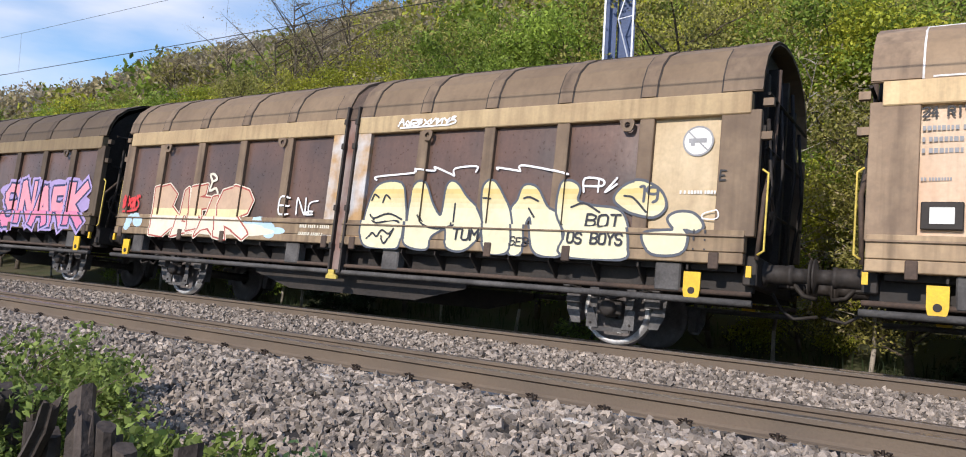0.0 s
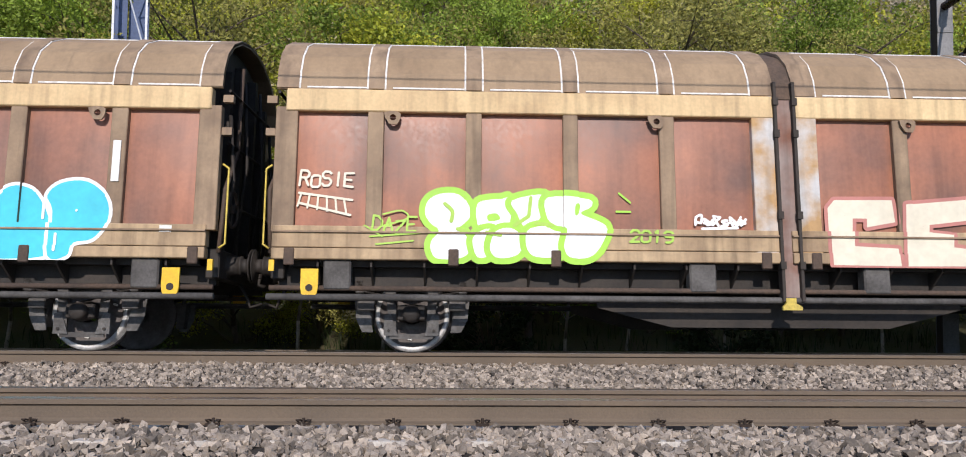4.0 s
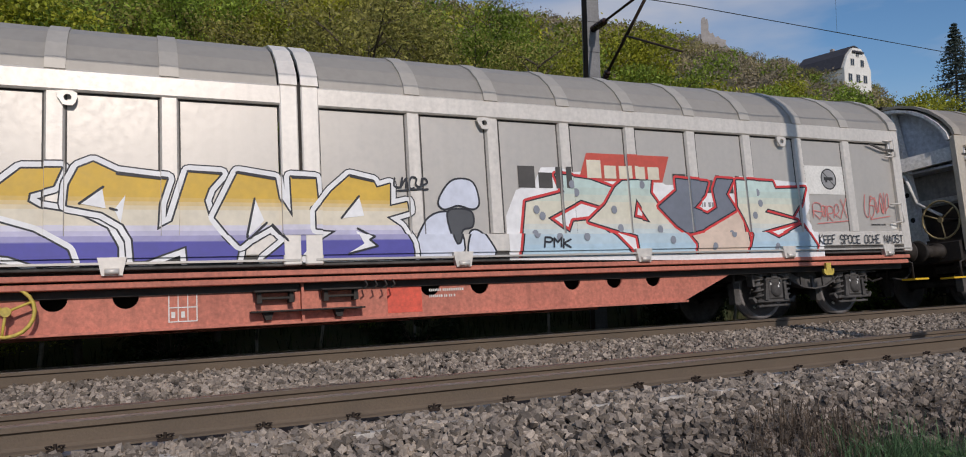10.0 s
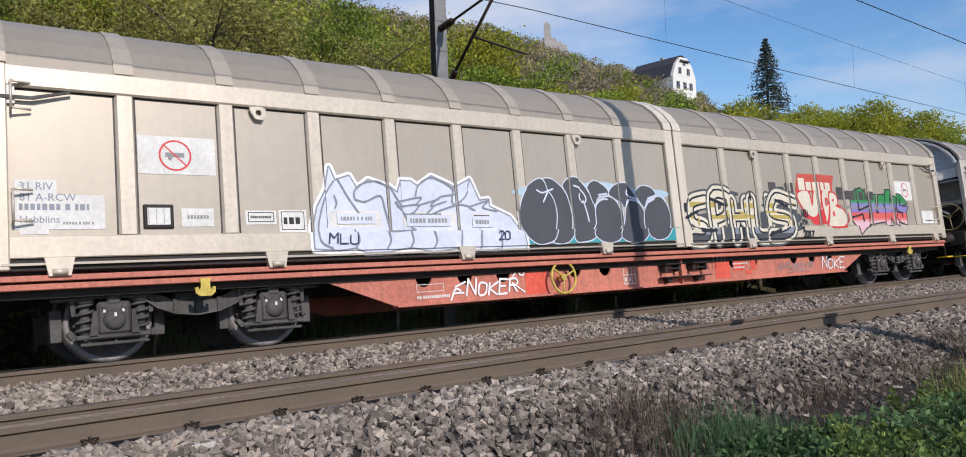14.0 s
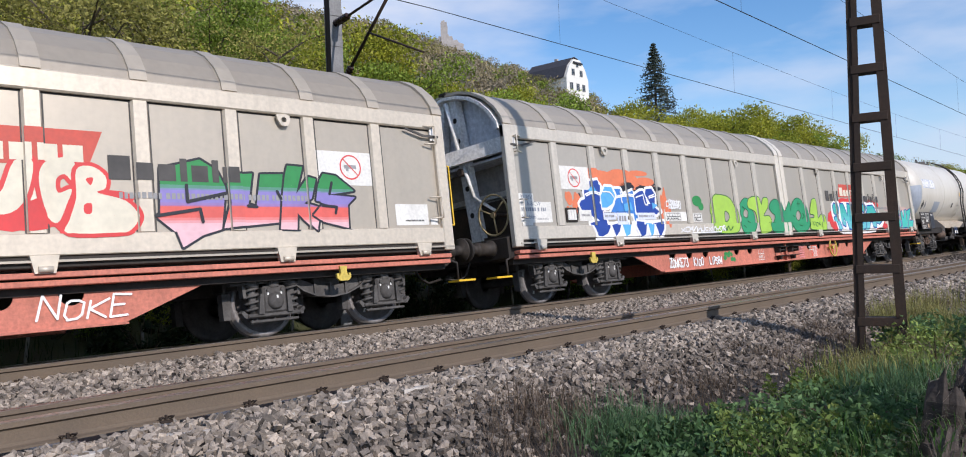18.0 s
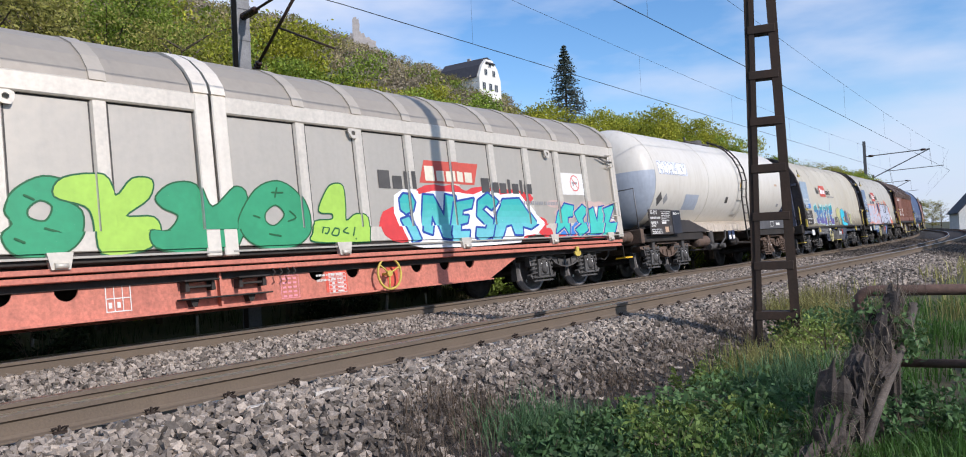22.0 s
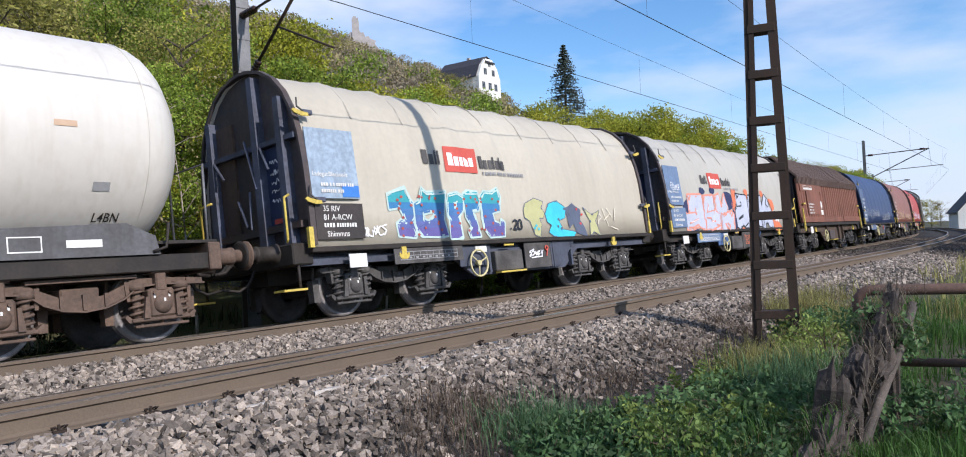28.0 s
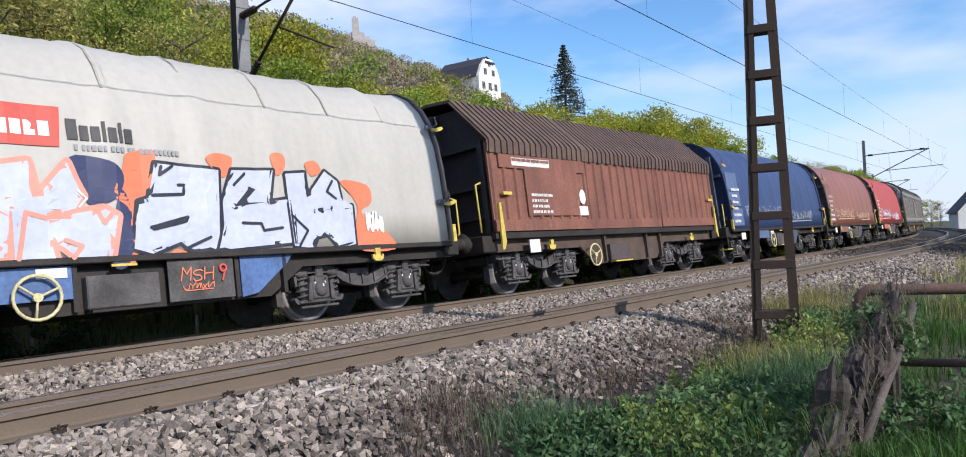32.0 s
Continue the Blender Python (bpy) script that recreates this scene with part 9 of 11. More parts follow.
# warm brown wagon with the green piece
net = [(capsule((-5.83, 1.86), (-5.2, 1.78), 0.014, 3), 0, 3), (capsule((-5.83, 1.74), (-5.22, 1.6), 0.014, 3), 0, 3)] + [(capsule((-5.8 + 0.1 * k, 1.86 - 0.013 * k), (-5.84 + 0.115 * k, 1.7 - 0.018 * k), 0.012, 3), 0, 4) for k in range(6)]
decal(WD, "sprayed_tag", net, [s_pale], SIDE_B, "cream netlike tag")
tag(WD, "ROSIE", -5.82, -5.2, 1.94, 2.1, 0.014, s_pale, SIDE_B, "cream tag above a netlike drawing", wob=0.09)
cut_letters(WD, [(-4.34, -3.82, 1.09, 1.87, "0069 0688 3499 7598 9979 9961 7647 8641 9924 9708 7300 2900 1511 1526 3142 1155", None),
     (-3.72, -3.34, 1.44, 1.82, "0082 7598 9698 9925 4705 0501;3147 5852 6934 3528", None),
     (-3.77, -3.54, 1.11, 1.44, "0072 5298 9999 9279 6844 7405 2200 0035", None),
     (-3.58, -3.19, 1.11, 1.46, "0133 1987 6598 9867 9322 6501 1900", None),
     (-3.31, -2.92, 1.49, 1.87, "0080 9999 9342 6305 3401 1539", None),
     (-3.14, -2.71, 1.12, 1.5, "0079 4298 9593 9944 8303 2400 0025", None),
     (-2.9, -2.18, 1.12, 1.84, "0299 6897 7384 5673 8859 9848 8719 6700 3600 2718 3247 1254 0068;4787 5587 5273 4669", None)],
        [(0.075, s_neon), (0.0, s_white)], SIDE_B, "white bubble lettering with neon green edge", smooth=True, extra=penned(*((-4.11, -2.83, 1.37, 1.84), "0080 0761 0636;1215 2206;3807 5101;6427 7751;8333 9929;7998 7751"), 0.022, s_lime, True) + strokes((-2.1, -1.8, 1.4, 1.9), "29 67;15 65", 0.012, s_neon))
tag(WD, "DAZE", -4.95, -4.45, 1.4, 1.56, 0.013, s_lime, SIDE_B, "green tag", wob=0.1)
flourish(WD, (-5.05, -4.4, 1.25, 1.66), "05 32;12 93;20 81;38 69 77 35", 0.01, s_lime, SIDE_B)
ob = tag(WD, "2019", -1.92, -1.42, 1.3, 1.43, 0.014, s_lime, SIDE_B, "green numerals")
scrawl(WD, -1.12, -0.5, 1.48, 1.66, 0.015, s_white, SIDE_B, "white scrawled tag", 23, 6)
cut_letters(WD, [(0.5, 1.33, 1.05, 1.86, "0001 0086 1098 9599 9866 5658 5771 3671 3329 9626 9800", None),
     (1.4, 2.37, 1.05, 1.88, "0000 0590 8899 9169 3561 3449 6146 6028 9923 9901", None),
     (2.48, 3.47, 1.14, 1.94, "0093 9199 9445 8022 9900 0200", None)],
        [(0.045, s_brick), (0.0, s_pale)], SIDE_B, "cream block lettering shaded dull red", extra=penned(*((2.76, 3.5, 1.16, 1.91), "0061 4261 4252 0452 0061;0317 3819;8599 9154 7421 9900"), 0.035, s_brick, False))
tag(WD, "NOFX", 3.97, 4.72, 1.74, 1.98, 0.012, s_white, SIDE_B, "white brushed tag", wob=0.1)
tag(WD, "BALKAN", 4.02, 4.7, 1.6, 1.72, 0.009, m_grey, SIDE_B, wob=0.05)
scrawl(WD, 4.0, 4.75, 1.4, 1.5, 0.009, s_char, SIDE_B, "", 24, 9)
round_sign(WD, 5.44, 2.58, 0.2, m_white, m_white, SIDE_B, False)
bars(WD, 5.08, 5.6, 1.92, 2.02, 1, m_white, SIDE_B, 25)
plate(WD, 5.62, 5.83, 1.62, 1.82, s_pale, SIDE_B, 2)
decal(WD, "letter_frame", [(p, 0, 4) for p in frame_box(5.72, 5.83, 2.13, 2.28, 0.01)], [m_black], SIDE_B)


m_company = paint("faded_black_marking", (0.05, 0.048, 0.046), (0.085, 0.08, 0.075), rough=0.7, scale=3, fine=20, bump=0.0, fine_amt=0.1)


def silver_data(w, plate2=True):
    """Number block, card holder and small plates at the end of a silver wagon."""
    shapes = [(rect(-10.28, -9.9, 1.72, 1.94), 0, 2), (rect(-10.28, -9.45, 1.42, 1.79), 0, 2), (rect(-10.24, -9.98, 1.37, 1.46), 0, 2)]
    decal(w, "painted_plate", shapes, [m_white], SIDE_S)
    y = -silver_depth(-10.0, 1.7) - 0.004
    printed(w, "31 RIV", -10.24, 1.835, 0.08, s_grey, y)
    printed(w, "81 A-RCW", -10.24, 1.72, 0.08, s_grey, y)
    bars(w, -10.24, -9.6, 1.60, 1.71, 1, s_grey, SIDE_S, 32, 0.6)
    printed(w, "Habbiins", -10.24, 1.49, 0.075, s_grey, y)
    bars(w, -9.85, -9.55, 1.45, 1.52, 1, m_grey, SIDE_S, 34)
    decal(w, "painted_plate", [(rect(-9.1, -8.25, 2.04, 2.48), 0, 2)], [m_white], SIDE_S)
    round_sign(w, -8.7, 2.26, 0.18, m_grey if w is WE else m_white, m_black if w is WE else s_red, SIDE_S)
    part("card_holder", box(-9.07, -8.75, -1.41, -1.378, 1.42, 1.69, 0.01), m_under, w)
    part("paper_card", box(-9.03, -8.79, -1.417, -1.411, 1.46, 1.65), m_white, w)
    decal(w, "card_lines", [(rect(-9.02 + 0.08 * k, -9.013 + 0.08 * k, 1.47, 1.64), 0, 0) for k in range(3)], [m_grey], Side([], [], lambda x, z: 1.4172))
    plate(w, -8.66, -8.3, 1.44, 1.65, m_white, SIDE_S)
    bars(w, -8.6, -8.36, 1.5, 1.6, 1, m_grey, SIDE_S, 35)
    for a, b, c, d in ((-7.93, -7.55, 1.46, 1.63), (-7.52, -7.16, 1.36, 1.64)):
        plate(w, a, b, c, d, m_white, SIDE_S)
        decal(w, "plate_frame", [(p, 0, 5) for p in frame_box(a + 0.03, b - 0.03, c + 0.03, d - 0.02, 0.009)], [m_black], SIDE_S)
        bars(w, a + 0.06, b - 0.06, c + 0.06, d - 0.05, 1, m_black, SIDE_S, 36, 0.5)
    plate(w, -6.85, -6.1, 1.42, 1.63, m_white, SIDE_S)
    bars(w, -6.72, -6.25, 1.48, 1.57, 1, m_black, SIDE_S, 37, 0.6)
    plate(w, -5.78, -4.9, 1.42, 1.62, m_white, SIDE_S)
    grid_table(w, -5.7, -5.15, 1.44, 1.6, 5, m_black, SIDE_S)
    plate(w, -4.63, -4.25, 1.4, 1.6, m_white, SIDE_S)
    grid_table(w, -4.58, -4.3, 1.42, 1.58, 2, m_black, SIDE_S)
    bars(w, -5.55, -5.0, 0.4, 0.5, 1, m_white, SIDE_G, 38)
    decal(w, "letter_frame", [(p, 0, 4) for p in frame_box(-5.55, -5.1, 0.52, 0.63, 0.009)], [m_white], SIDE_G)
    grid_table(w, -0.85 - 0.6, -0.6 - 0.55, 0.42, 0.74, 3, m_white, SIDE_G)
    bars(w, 1.6, 2.1, 0.55, 0.7, 2, m_white, SIDE_G, 39)
    # far end
    decal(w, "painted_plate", [(rect(8.2, 9.12, 1.98, 2.46), 0, 2)], [m_white], SIDE_S)
    round_sign(w, 8.75, 2.24, 0.18, m_grey if w is WE else m_white, m_black if w is WE else s_red, SIDE_S)
    if w is not WE:
        plate(w, 9.48, 10.1, 1.4, 1.72, m_white, SIDE_S, 1)
    bars(w, 9.65, 10.02, 1.44, 1.5, 1, m_black, SIDE_S, 40)
    plate(w, 10.14, 10.28, 1.4, 1.5, m_white, SIDE_S)
    # company mark as a plain leaning red field with dark strokes beside it
    decal(w, "company_mark", [(rect(3.85, 5.3, 2.1, 2.5, 0.16), 0, 0)], [m_red], SIDE_S, "red slanted company field")
    word_bars(w, 2.9, 3.72, 1.98, 2.28, "Txii", m_company, SIDE_S)
    word_bars(w, 5.5, 7.05, 1.96, 2.24, "Txxixix", m_company, SIDE_S)
    word_bars(w, 4.0, 5.25, 2.14, 2.4, "Txxxx", s_pale, SIDE_S)
    bars(w, 5.6, 8.0, 1.72, 1.84, 1, m_grey, SIDE_S, 41, 0.6)


for w in (WE, WF, WG):
    silver_data(w)

# bright silver wagon
scrawl(WE, -9.08, -8.38, 1.72, 1.98, 0.009, s_red, SIDE_S, "red scrawled tag", 51, 6)
scrawl(WE, -8.05, -7.38, 1.68, 1.97, 0.009, s_red, SIDE_S, "red scrawled tag", 52, 6)
scrawl(WE, -8.4, -7.45, 1.14, 1.42, 0.009, s_rose, SIDE_S, "", 53, 7)
scrawl(WE, -6.92, -6.34, 1.67, 1.96, 0.01, s_ink, SIDE_S, "black scrawled tag", 54, 5)
decal(WE, "sprayed_tag", [(capsule((-6.95, 1.95), (-6.35, 1.68), 0.02, 3), 0, 5)], [s_ink], SIDE_S)
tag(WE, "MOSES", -5.7, -4.88, 2.1, 2.38, 0.021, s_char, SIDE_S, "black marker tag in two rows", wob=0.07, slant=0.0)
tag(WE, "TAPS", -5.6, -4.9, 1.74, 2.05, 0.021, s_char, SIDE_S, "", wob=0.07, slant=0.0)
tag(WE, "'PIMPIN'", -4.62, -4.02, 1.79, 1.92, 0.009, s_ink, SIDE_S, "black marker tag", slant=0.2)
tag(WE, "HOES!", -4.35, -3.92, 1.6, 1.75, 0.01, s_ink, SIDE_S, "", slant=0.2)
tag(WE, "GEICHS", -4.62, -4.16, 1.29, 1.37, 0.008, s_ink, SIDE_S)
tag(WE, "PMK", -3.85, -3.6, 1.88, 2.02, 0.01, s_ink, SIDE_S, slant=0.2)
tag(WE, "WH", -3.8, -3.62, 1.72, 1.83, 0.01, s_ink, SIDE_S, slant=0.2)
flourish(WE, (-3.58, -3.45, 1.65, 2.0), "00 35;30 59;52 88", 0.008, s_ink, SIDE_S)
tag(WE, "PHONE-LYES 17", -4.94, -3.99, 1.15, 1.27, 0.012, s_ink, SIDE_S, "black marker tag")
cut_letters(WE, [(-3.39, -1.95, 1.04, 2.07, "1457 2581 3898 6399 5881 4374 4265 5058 7452 9238 9918 9900 7100 6715 4634 2144 0047", None),
     (-3.83, -2.37, 1.05, 1.53, "0038 0976 2495 4899 7572 9631 9903 7900 6122 4527 3901 2102 1238 0611", None),
     (-2.42, -0.72, 1.05, 2.15, "0057 0176 0693 1499 2789 5684 5159 5033 5941 6572 6992 8991 8176 7863 8146 9327 9917 9700 6800 6717 4303 3703 3624 3139 1951", None),
     (-0.96, 0.23, 1.07, 2.08, "0048 1277 2199 5593 5870 7047 6994 9393 9561 9924 8814 7802 4300 6521 5140 2824 2117 1229", None),
     (0.05, 1.36, 1.05, 2.08, "0855 2480 4199 6393 6685 7990 7863 9568 9658 7450 8838 9718 9900 0002 1424 2734 0836", None)],
        [(0.09, s_ink), (0.075, s_white), (0.02, s_ink), (0.0, s_gold)], SIDE_S, "yellow, white and violet lettering edged black and white", bands=[(1.28, s_violet)] + fade("violet_white", 1.26, 1.5, (0.12, 0.11, 0.4), (0.7, 0.68, 0.74), 4) + fade("white_gold", 1.62, 1.8, (0.72, 0.68, 0.58), (0.66, 0.42, 0.06), 4),
        extra=filled(*((-0.62, -0.43, 1.32, 1.78), "0001 4799 9944"), s_white) + filled(*((0.46, 0.75, 1.55, 1.83), "0001 8098 9912"), s_white) + filled(*((0.52, 0.89, 1.12, 1.4), "0001 5442 3299 8874 7558 9926"), s_white) + filled(*((-2.31, -2.06, 1.65, 1.89), "0021 8499 9901"), s_white) + filled(*((-1.98, -1.87, 1.49, 1.8), "0048 9999 5701"), s_white) + penned(*((-2.31, 0.89, 1.12, 2.08), "0060 0779;0955 1153;8645 9373;5221 5568;5320 5939;1194 2689;3399 4497;4999 6292;6893 7693;9098 9992;6137 6617;9232 9821 9617 9909 8800"), 0.013, s_ink, False))
cut_letters(WE, [(1.38, 1.99, 1.07, 1.63, "0003 1661 4292 7799 9575 9901", s_ice),
     (2.11, 2.46, 1.07, 1.38, "0001 1295 4999 8450 9800", s_ice),
     (1.85, 2.18, 1.23, 1.67, "0085 4599 9990 9952 5842 2901", s_char),
     (1.74, 2.29, 1.68, 2.07, "0025 2479 5198 8787 9923 8302 4714 1201", s_ice)], [(0.025, s_ink), (0.0, s_ice)], SIDE_S, "grey and white rounded shape outlined in black", smooth=True, name="sprayed_shape")
scrawl(WE, 1.15, 1.6, 1.9, 2.12, 0.012, s_ink, SIDE_S, "", 58, 6)
spots = [(oval(x - 0.05, x + 0.05, z - 0.06, z + 0.06, 10), s_grey) for (x, z), in plot("0159;0350;0024;0819;1496;1685;3060;3232;4830;5213;9391;9473;9052;7002;7922;9900;1819;4299", *(3.1, 7.39, 1.12, 2.06))]
s_steel, s_dusk = spray("steel_grey", (0.17, 0.19, 0.23)), spray("pale_peach", (0.66, 0.52, 0.42))
cut_letters(WE, [(2.87, 4.69, 1.0, 2.17, "0003 0766 2673 3978 3399 6494 8584 7462 5470 2448 4130 4543 6246 8225 9900", None),
     (3.97, 5.82, 0.98, 2.13, "0047 1667 2689 3397 6099 5883 6862 8736 9918 9800 4302 4129 2337;4375 3951 5645", None),
     (5.68, 6.82, 0.98, 1.73, "1228 0049 6181 8699 9671 9926 9700 1300", s_dusk),
     (5.2, 6.65, 1.35, 2.18, "0047 2475 2497 6592 5970 4144 6133 7545 7279 7899 9998 8871 9943 8129 5106 3300 2014", s_steel),
     (6.71, 8.26, 0.93, 2.17, "0066 0199 4998 5289 9191 8471 7255 3964 3459 7848 2735 4625 8242 9913 9300 0501 1430 0751", None)],
        [(0.055, s_red), (0.02, s_ink), (0.0, s_mint)], SIDE_S, "mint, cream and grey lettering edged red", bands=[(1.2, s_sky)] + fade("sky_cream", 1.3, 1.6, (0.42, 0.58, 0.68), (0.7, 0.64, 0.5), 4) + fade("cream_mint", 1.75, 2.05, (0.7, 0.64, 0.5), (0.45, 0.6, 0.56), 3),
        back=filled((2.68, 8.43, 0.89, 2.28), "0008 0050 0375 0883 1098 1499 1894 2597 3289 4293 4684 4984 5372 6090 7196 8493 9690 9666 9350 9921 9900", s_white, False), extra=spots)
tag(WE, "PMK", 3.2, 3.6, 1.16, 1.28, 0.012, s_ink, SIDE_S)
s_faded = spray("faded_red", (0.62, 0.2, 0.18))
scrawl(WE, 8.3, 9.1, 1.48, 1.92, 0.008, s_faded, SIDE_S, "red scrawled tag", 61, 6)
scrawl(WE, 9.5, 10.15, 1.55, 2.1, 0.008, s_faded, SIDE_S, "red scrawled tag", 62, 8)
tag(WE, "KEEF SPOCE OCHE NAOST", 8.3, 10.3, 1.15, 1.28, 0.0085, s_ink, SIDE_S, "black marker tag along the sill")

# first dusty silver wagon
cut_letters(WF, [(-7.09, -3.67, 1.04, 2.2, "0009 0032 0254 0674 0899 1084 1690 1975 2486 3279 3671 3886 4386 4680 5393 6184 6480 7291 7664 8166 8157 9244 9822 9900 8500 8404 7401 6406 5103 4008 3004 2104 1609 1007", None)],
        [(0.06, s_white), (0.022, s_grey), (0.0, s_ice)], SIDE_S, "bluish white lettering with thin dark outline", extra=penned(*((-7.03, -4.15, 1.08, 2.11), "0990 0574 0254 0031 0114 0606;1194 1669 2245 2438;1829 1915 1706;3427 3515 3305;4628 4714 4504;5926 6013 5803;7526 7402;8727 8601;9927 9900;1968 1978 2388 3092 3685 4069 4734 4928 3526;1968 2465 3273 3455 3628;3964 5472 5161 6470;4058 5262 4951 4450 3964;5174 5388 6099 6991 7478 6573 5960 6867;7388 7263 7974 8397;8260 9469 9059 9954;0972 1063 0957;6058 5545 6555 7662 8555"), 0.012, s_grey, True))
for tx, a, b in (("MLU", -6.9, -6.5), ("20", -4.2, -4.0)):
    tag(WF, tx, a, b, 1.2, 1.32, 0.01, s_navy, SIDE_S)
cut_letters(WF, [(-3.2, -2.64, 1.13, 2.15, "0099 3999 8378 9942 9316 6702 2700 0910 2867 0988", None),
     (-3.75, -2.97, 1.14, 2.16, "0034 0661 2986 6199 7593 8082 9566 9941 8609 6200 3600 1213", None),
     (-2.78, -2.12, 1.15, 2.2, "0187 3099 6590 9661 9927 8306 4600 1704 2339 1371", None),
     (-2.23, -1.76, 1.76, 2.16, "0076 3399 7780 9946 4633 2600 0747", None),
     (-2.22, -1.52, 1.12, 1.88, "1978 4899 7897 9973 9936 8310 5100 1606 0022 1542", None),
     (-1.76, -1.1, 1.71, 2.13, "0156 2492 6598 8864 9936 6135 4600 3426", None),
     (-1.6, -0.9, 1.11, 1.84, "2783 4899 8190 9955 9421 7204 3900 0708 0022 1748", None),
     (-1.11, -0.6, 1.73, 2.1, "0167 3198 7893 9959 5537 3700 1236", None),
     (-0.95, -0.28, 1.15, 1.91, "0362 2889 7199 9871 9936 7508 3700 0909 0126", None)],
        [(0.018, s_ice), (0.0, s_char)], SIDE_S, "charcoal bubble letters with thin pale lines", smooth=True, back=[(rect(-3.8, -0.1, 1.13, 1.36), s_teal)] + haze(-3.85, -0.05, 1.7, 2.16, s_sky, 33, 12),
        extra=penned(*((-3.34, -0.59, 1.48, 2.06), "0085 0478 1289;0453 0881;2799 3390 3769 3653 3161 3176;3558 3727 3800;4876 5580;4549 5062 5564;7190 7176 8068;9169 9979;9055 9767"), 0.014, s_ice, True))

letters(WF, [(0.2, 0.95, 1.05, 2.0, "78 27 24 63 51 11", None), (0.85, 1.6, 1.05, 2.05, "21 28 78 65 24", None), (1.5, 2.2, 1.05, 1.95, "18 11;78 71;15 75", None), (2.15, 2.85, 1.05, 2.0, "18 12 51 82 88", None), (2.75, 3.8, 1.05, 2.1, "87 38 15 64 62 31 01", None)], 0.06,
        [(0.14, s_char), (0.1, s_pale), (0.04, s_ink), (0.0, s_pale)], SIDE_S, "black, white and yellow angular lettering", bands=[(1.22, s_char), (1.34, s_grey), (1.52, s_pale), (1.6, s_mustard), (1.74, s_pale), (1.84, s_mustard)], back=haze(0.1, 4.1, 1.05, 1.7, s_char, 31, 30) + haze(0.3, 4.0, 1.7, 2.1, s_char, 32, 9),
        extra=strokes((0.1, 3.9, 1.05, 2.15), "04 15;12 22;27 36;41 43;58 57;61 72;77 86;92 93;05 06", 0.03, s_ink, False) + strokes((0.1, 3.9, 1.05, 2.15), "13 14;34 35;54 45;75 65;83 84", 0.022, s_mustard, False))
tag(WF, "HOI", 3.98, 4.22, 1.56, 1.7, 0.011, s_ink, SIDE_S)
tag(WF, "MA", 3.98, 4.16, 1.4, 1.5, 0.011, s_ink, SIDE_S)
tag(WF, "2017", 3.86, 4.24, 1.12, 1.24, 0.016, s_ink, SIDE_S, slant=0.25)
cut_letters(WF, [(3.92, 4.75, 1.56, 2.13, "0084 4997 6239 7998 9995 8620 5800 2229", None),
     (4.79, 5.16, 1.47, 2.19, "0165 2391 8099 9990 9660 7173 4865 5145 8751 7329 4600 1615", None),
     (5.05, 5.8, 1.35, 2.1, "1693 3799 5585 5467 4360 8149 9926 8705 6500 0001 0421 1453;2880 3882 3471;2442 3444 3330 2430", None)],
        [(0.045, s_red), (0.0, s_pale)], SIDE_S, "cream bubble lettering edged red", smooth=True, back=haze(3.85, 5.9, 1.34, 1.9, s_red, 19, 12))
cut_letters(WF, [(5.99, 6.9, 1.16, 2.24, "0987 6299 8488 9962 4351 9356 8620 5713 3000 2318 0035 0637", None),
     (6.81, 7.67, 1.39, 2.1, "0976 1294 4998 4043 5237 6297 9999 9456 9210 0000 1243", None),
     (7.58, 8.19, 1.34, 2.22, "2085 2799 6498 4356 7482 9179 7749 6142 9835 8500 5717 4327 3902 0003 1051", None),
     (8.06, 8.78, 1.37, 2.13, "0849 1578 3199 5996 9869 4061 9957 8143 7900 1514 0023 1840 5539", None)],
        [(0.03, s_ink), (0.0, s_green)], SIDE_S, "green, violet and pink lettering edged black", bands=fade("pink_red", 1.44, 1.54, (0.7, 0.5, 0.55), (0.66, 0.14, 0.12), 3) + [(1.66, s_redder)] + fade("violet_low", 1.66, 1.72, (0.4, 0.14, 0.25), (0.24, 0.2, 0.48), 2) + [(1.86, s_violet2)] + fade("violet_green", 1.86, 1.94, (0.22, 0.22, 0.44), (0.05, 0.27, 0.1), 2) + [(2.04, s_green)],
        extra=penned(*((6.0, 8.46, 1.47, 2.01), "1582 1545 3566;0014 2129 2200;4637 5135;6373 6555;8940 9936 9820;9569 9799"), 0.02, s_ink, False))
scrawl(WF, 3.1, 4.4, 0.42, 0.66, 0.008, m_grey, SIDE_G, "faded grey tag on the girder", 77, 9)
tag(WF, "NOKE", 4.76, 5.66, 0.44, 0.66, 0.013, s_white, SIDE_G, "white hand-sprayed tag on the girder", wob=0.12, slant=0.25)
tag(WF, "NOKER", -4.72, -3.8, 0.42, 0.62, 0.015, s_white, SIDE_G, "white tag on the girder", wob=0.12, slant=0.25)
flourish(WF, (-5.0, -4.6, 0.38, 0.66), "00 25 44;26 68;13 53", 0.014, s_white, SIDE_G)
flourish(WF, (-3.95, -3.6, 0.42, 0.76), "24 52 80;28 39 48 26 46;67 69 89 87 67", 0.011, s_white, SIDE_G)
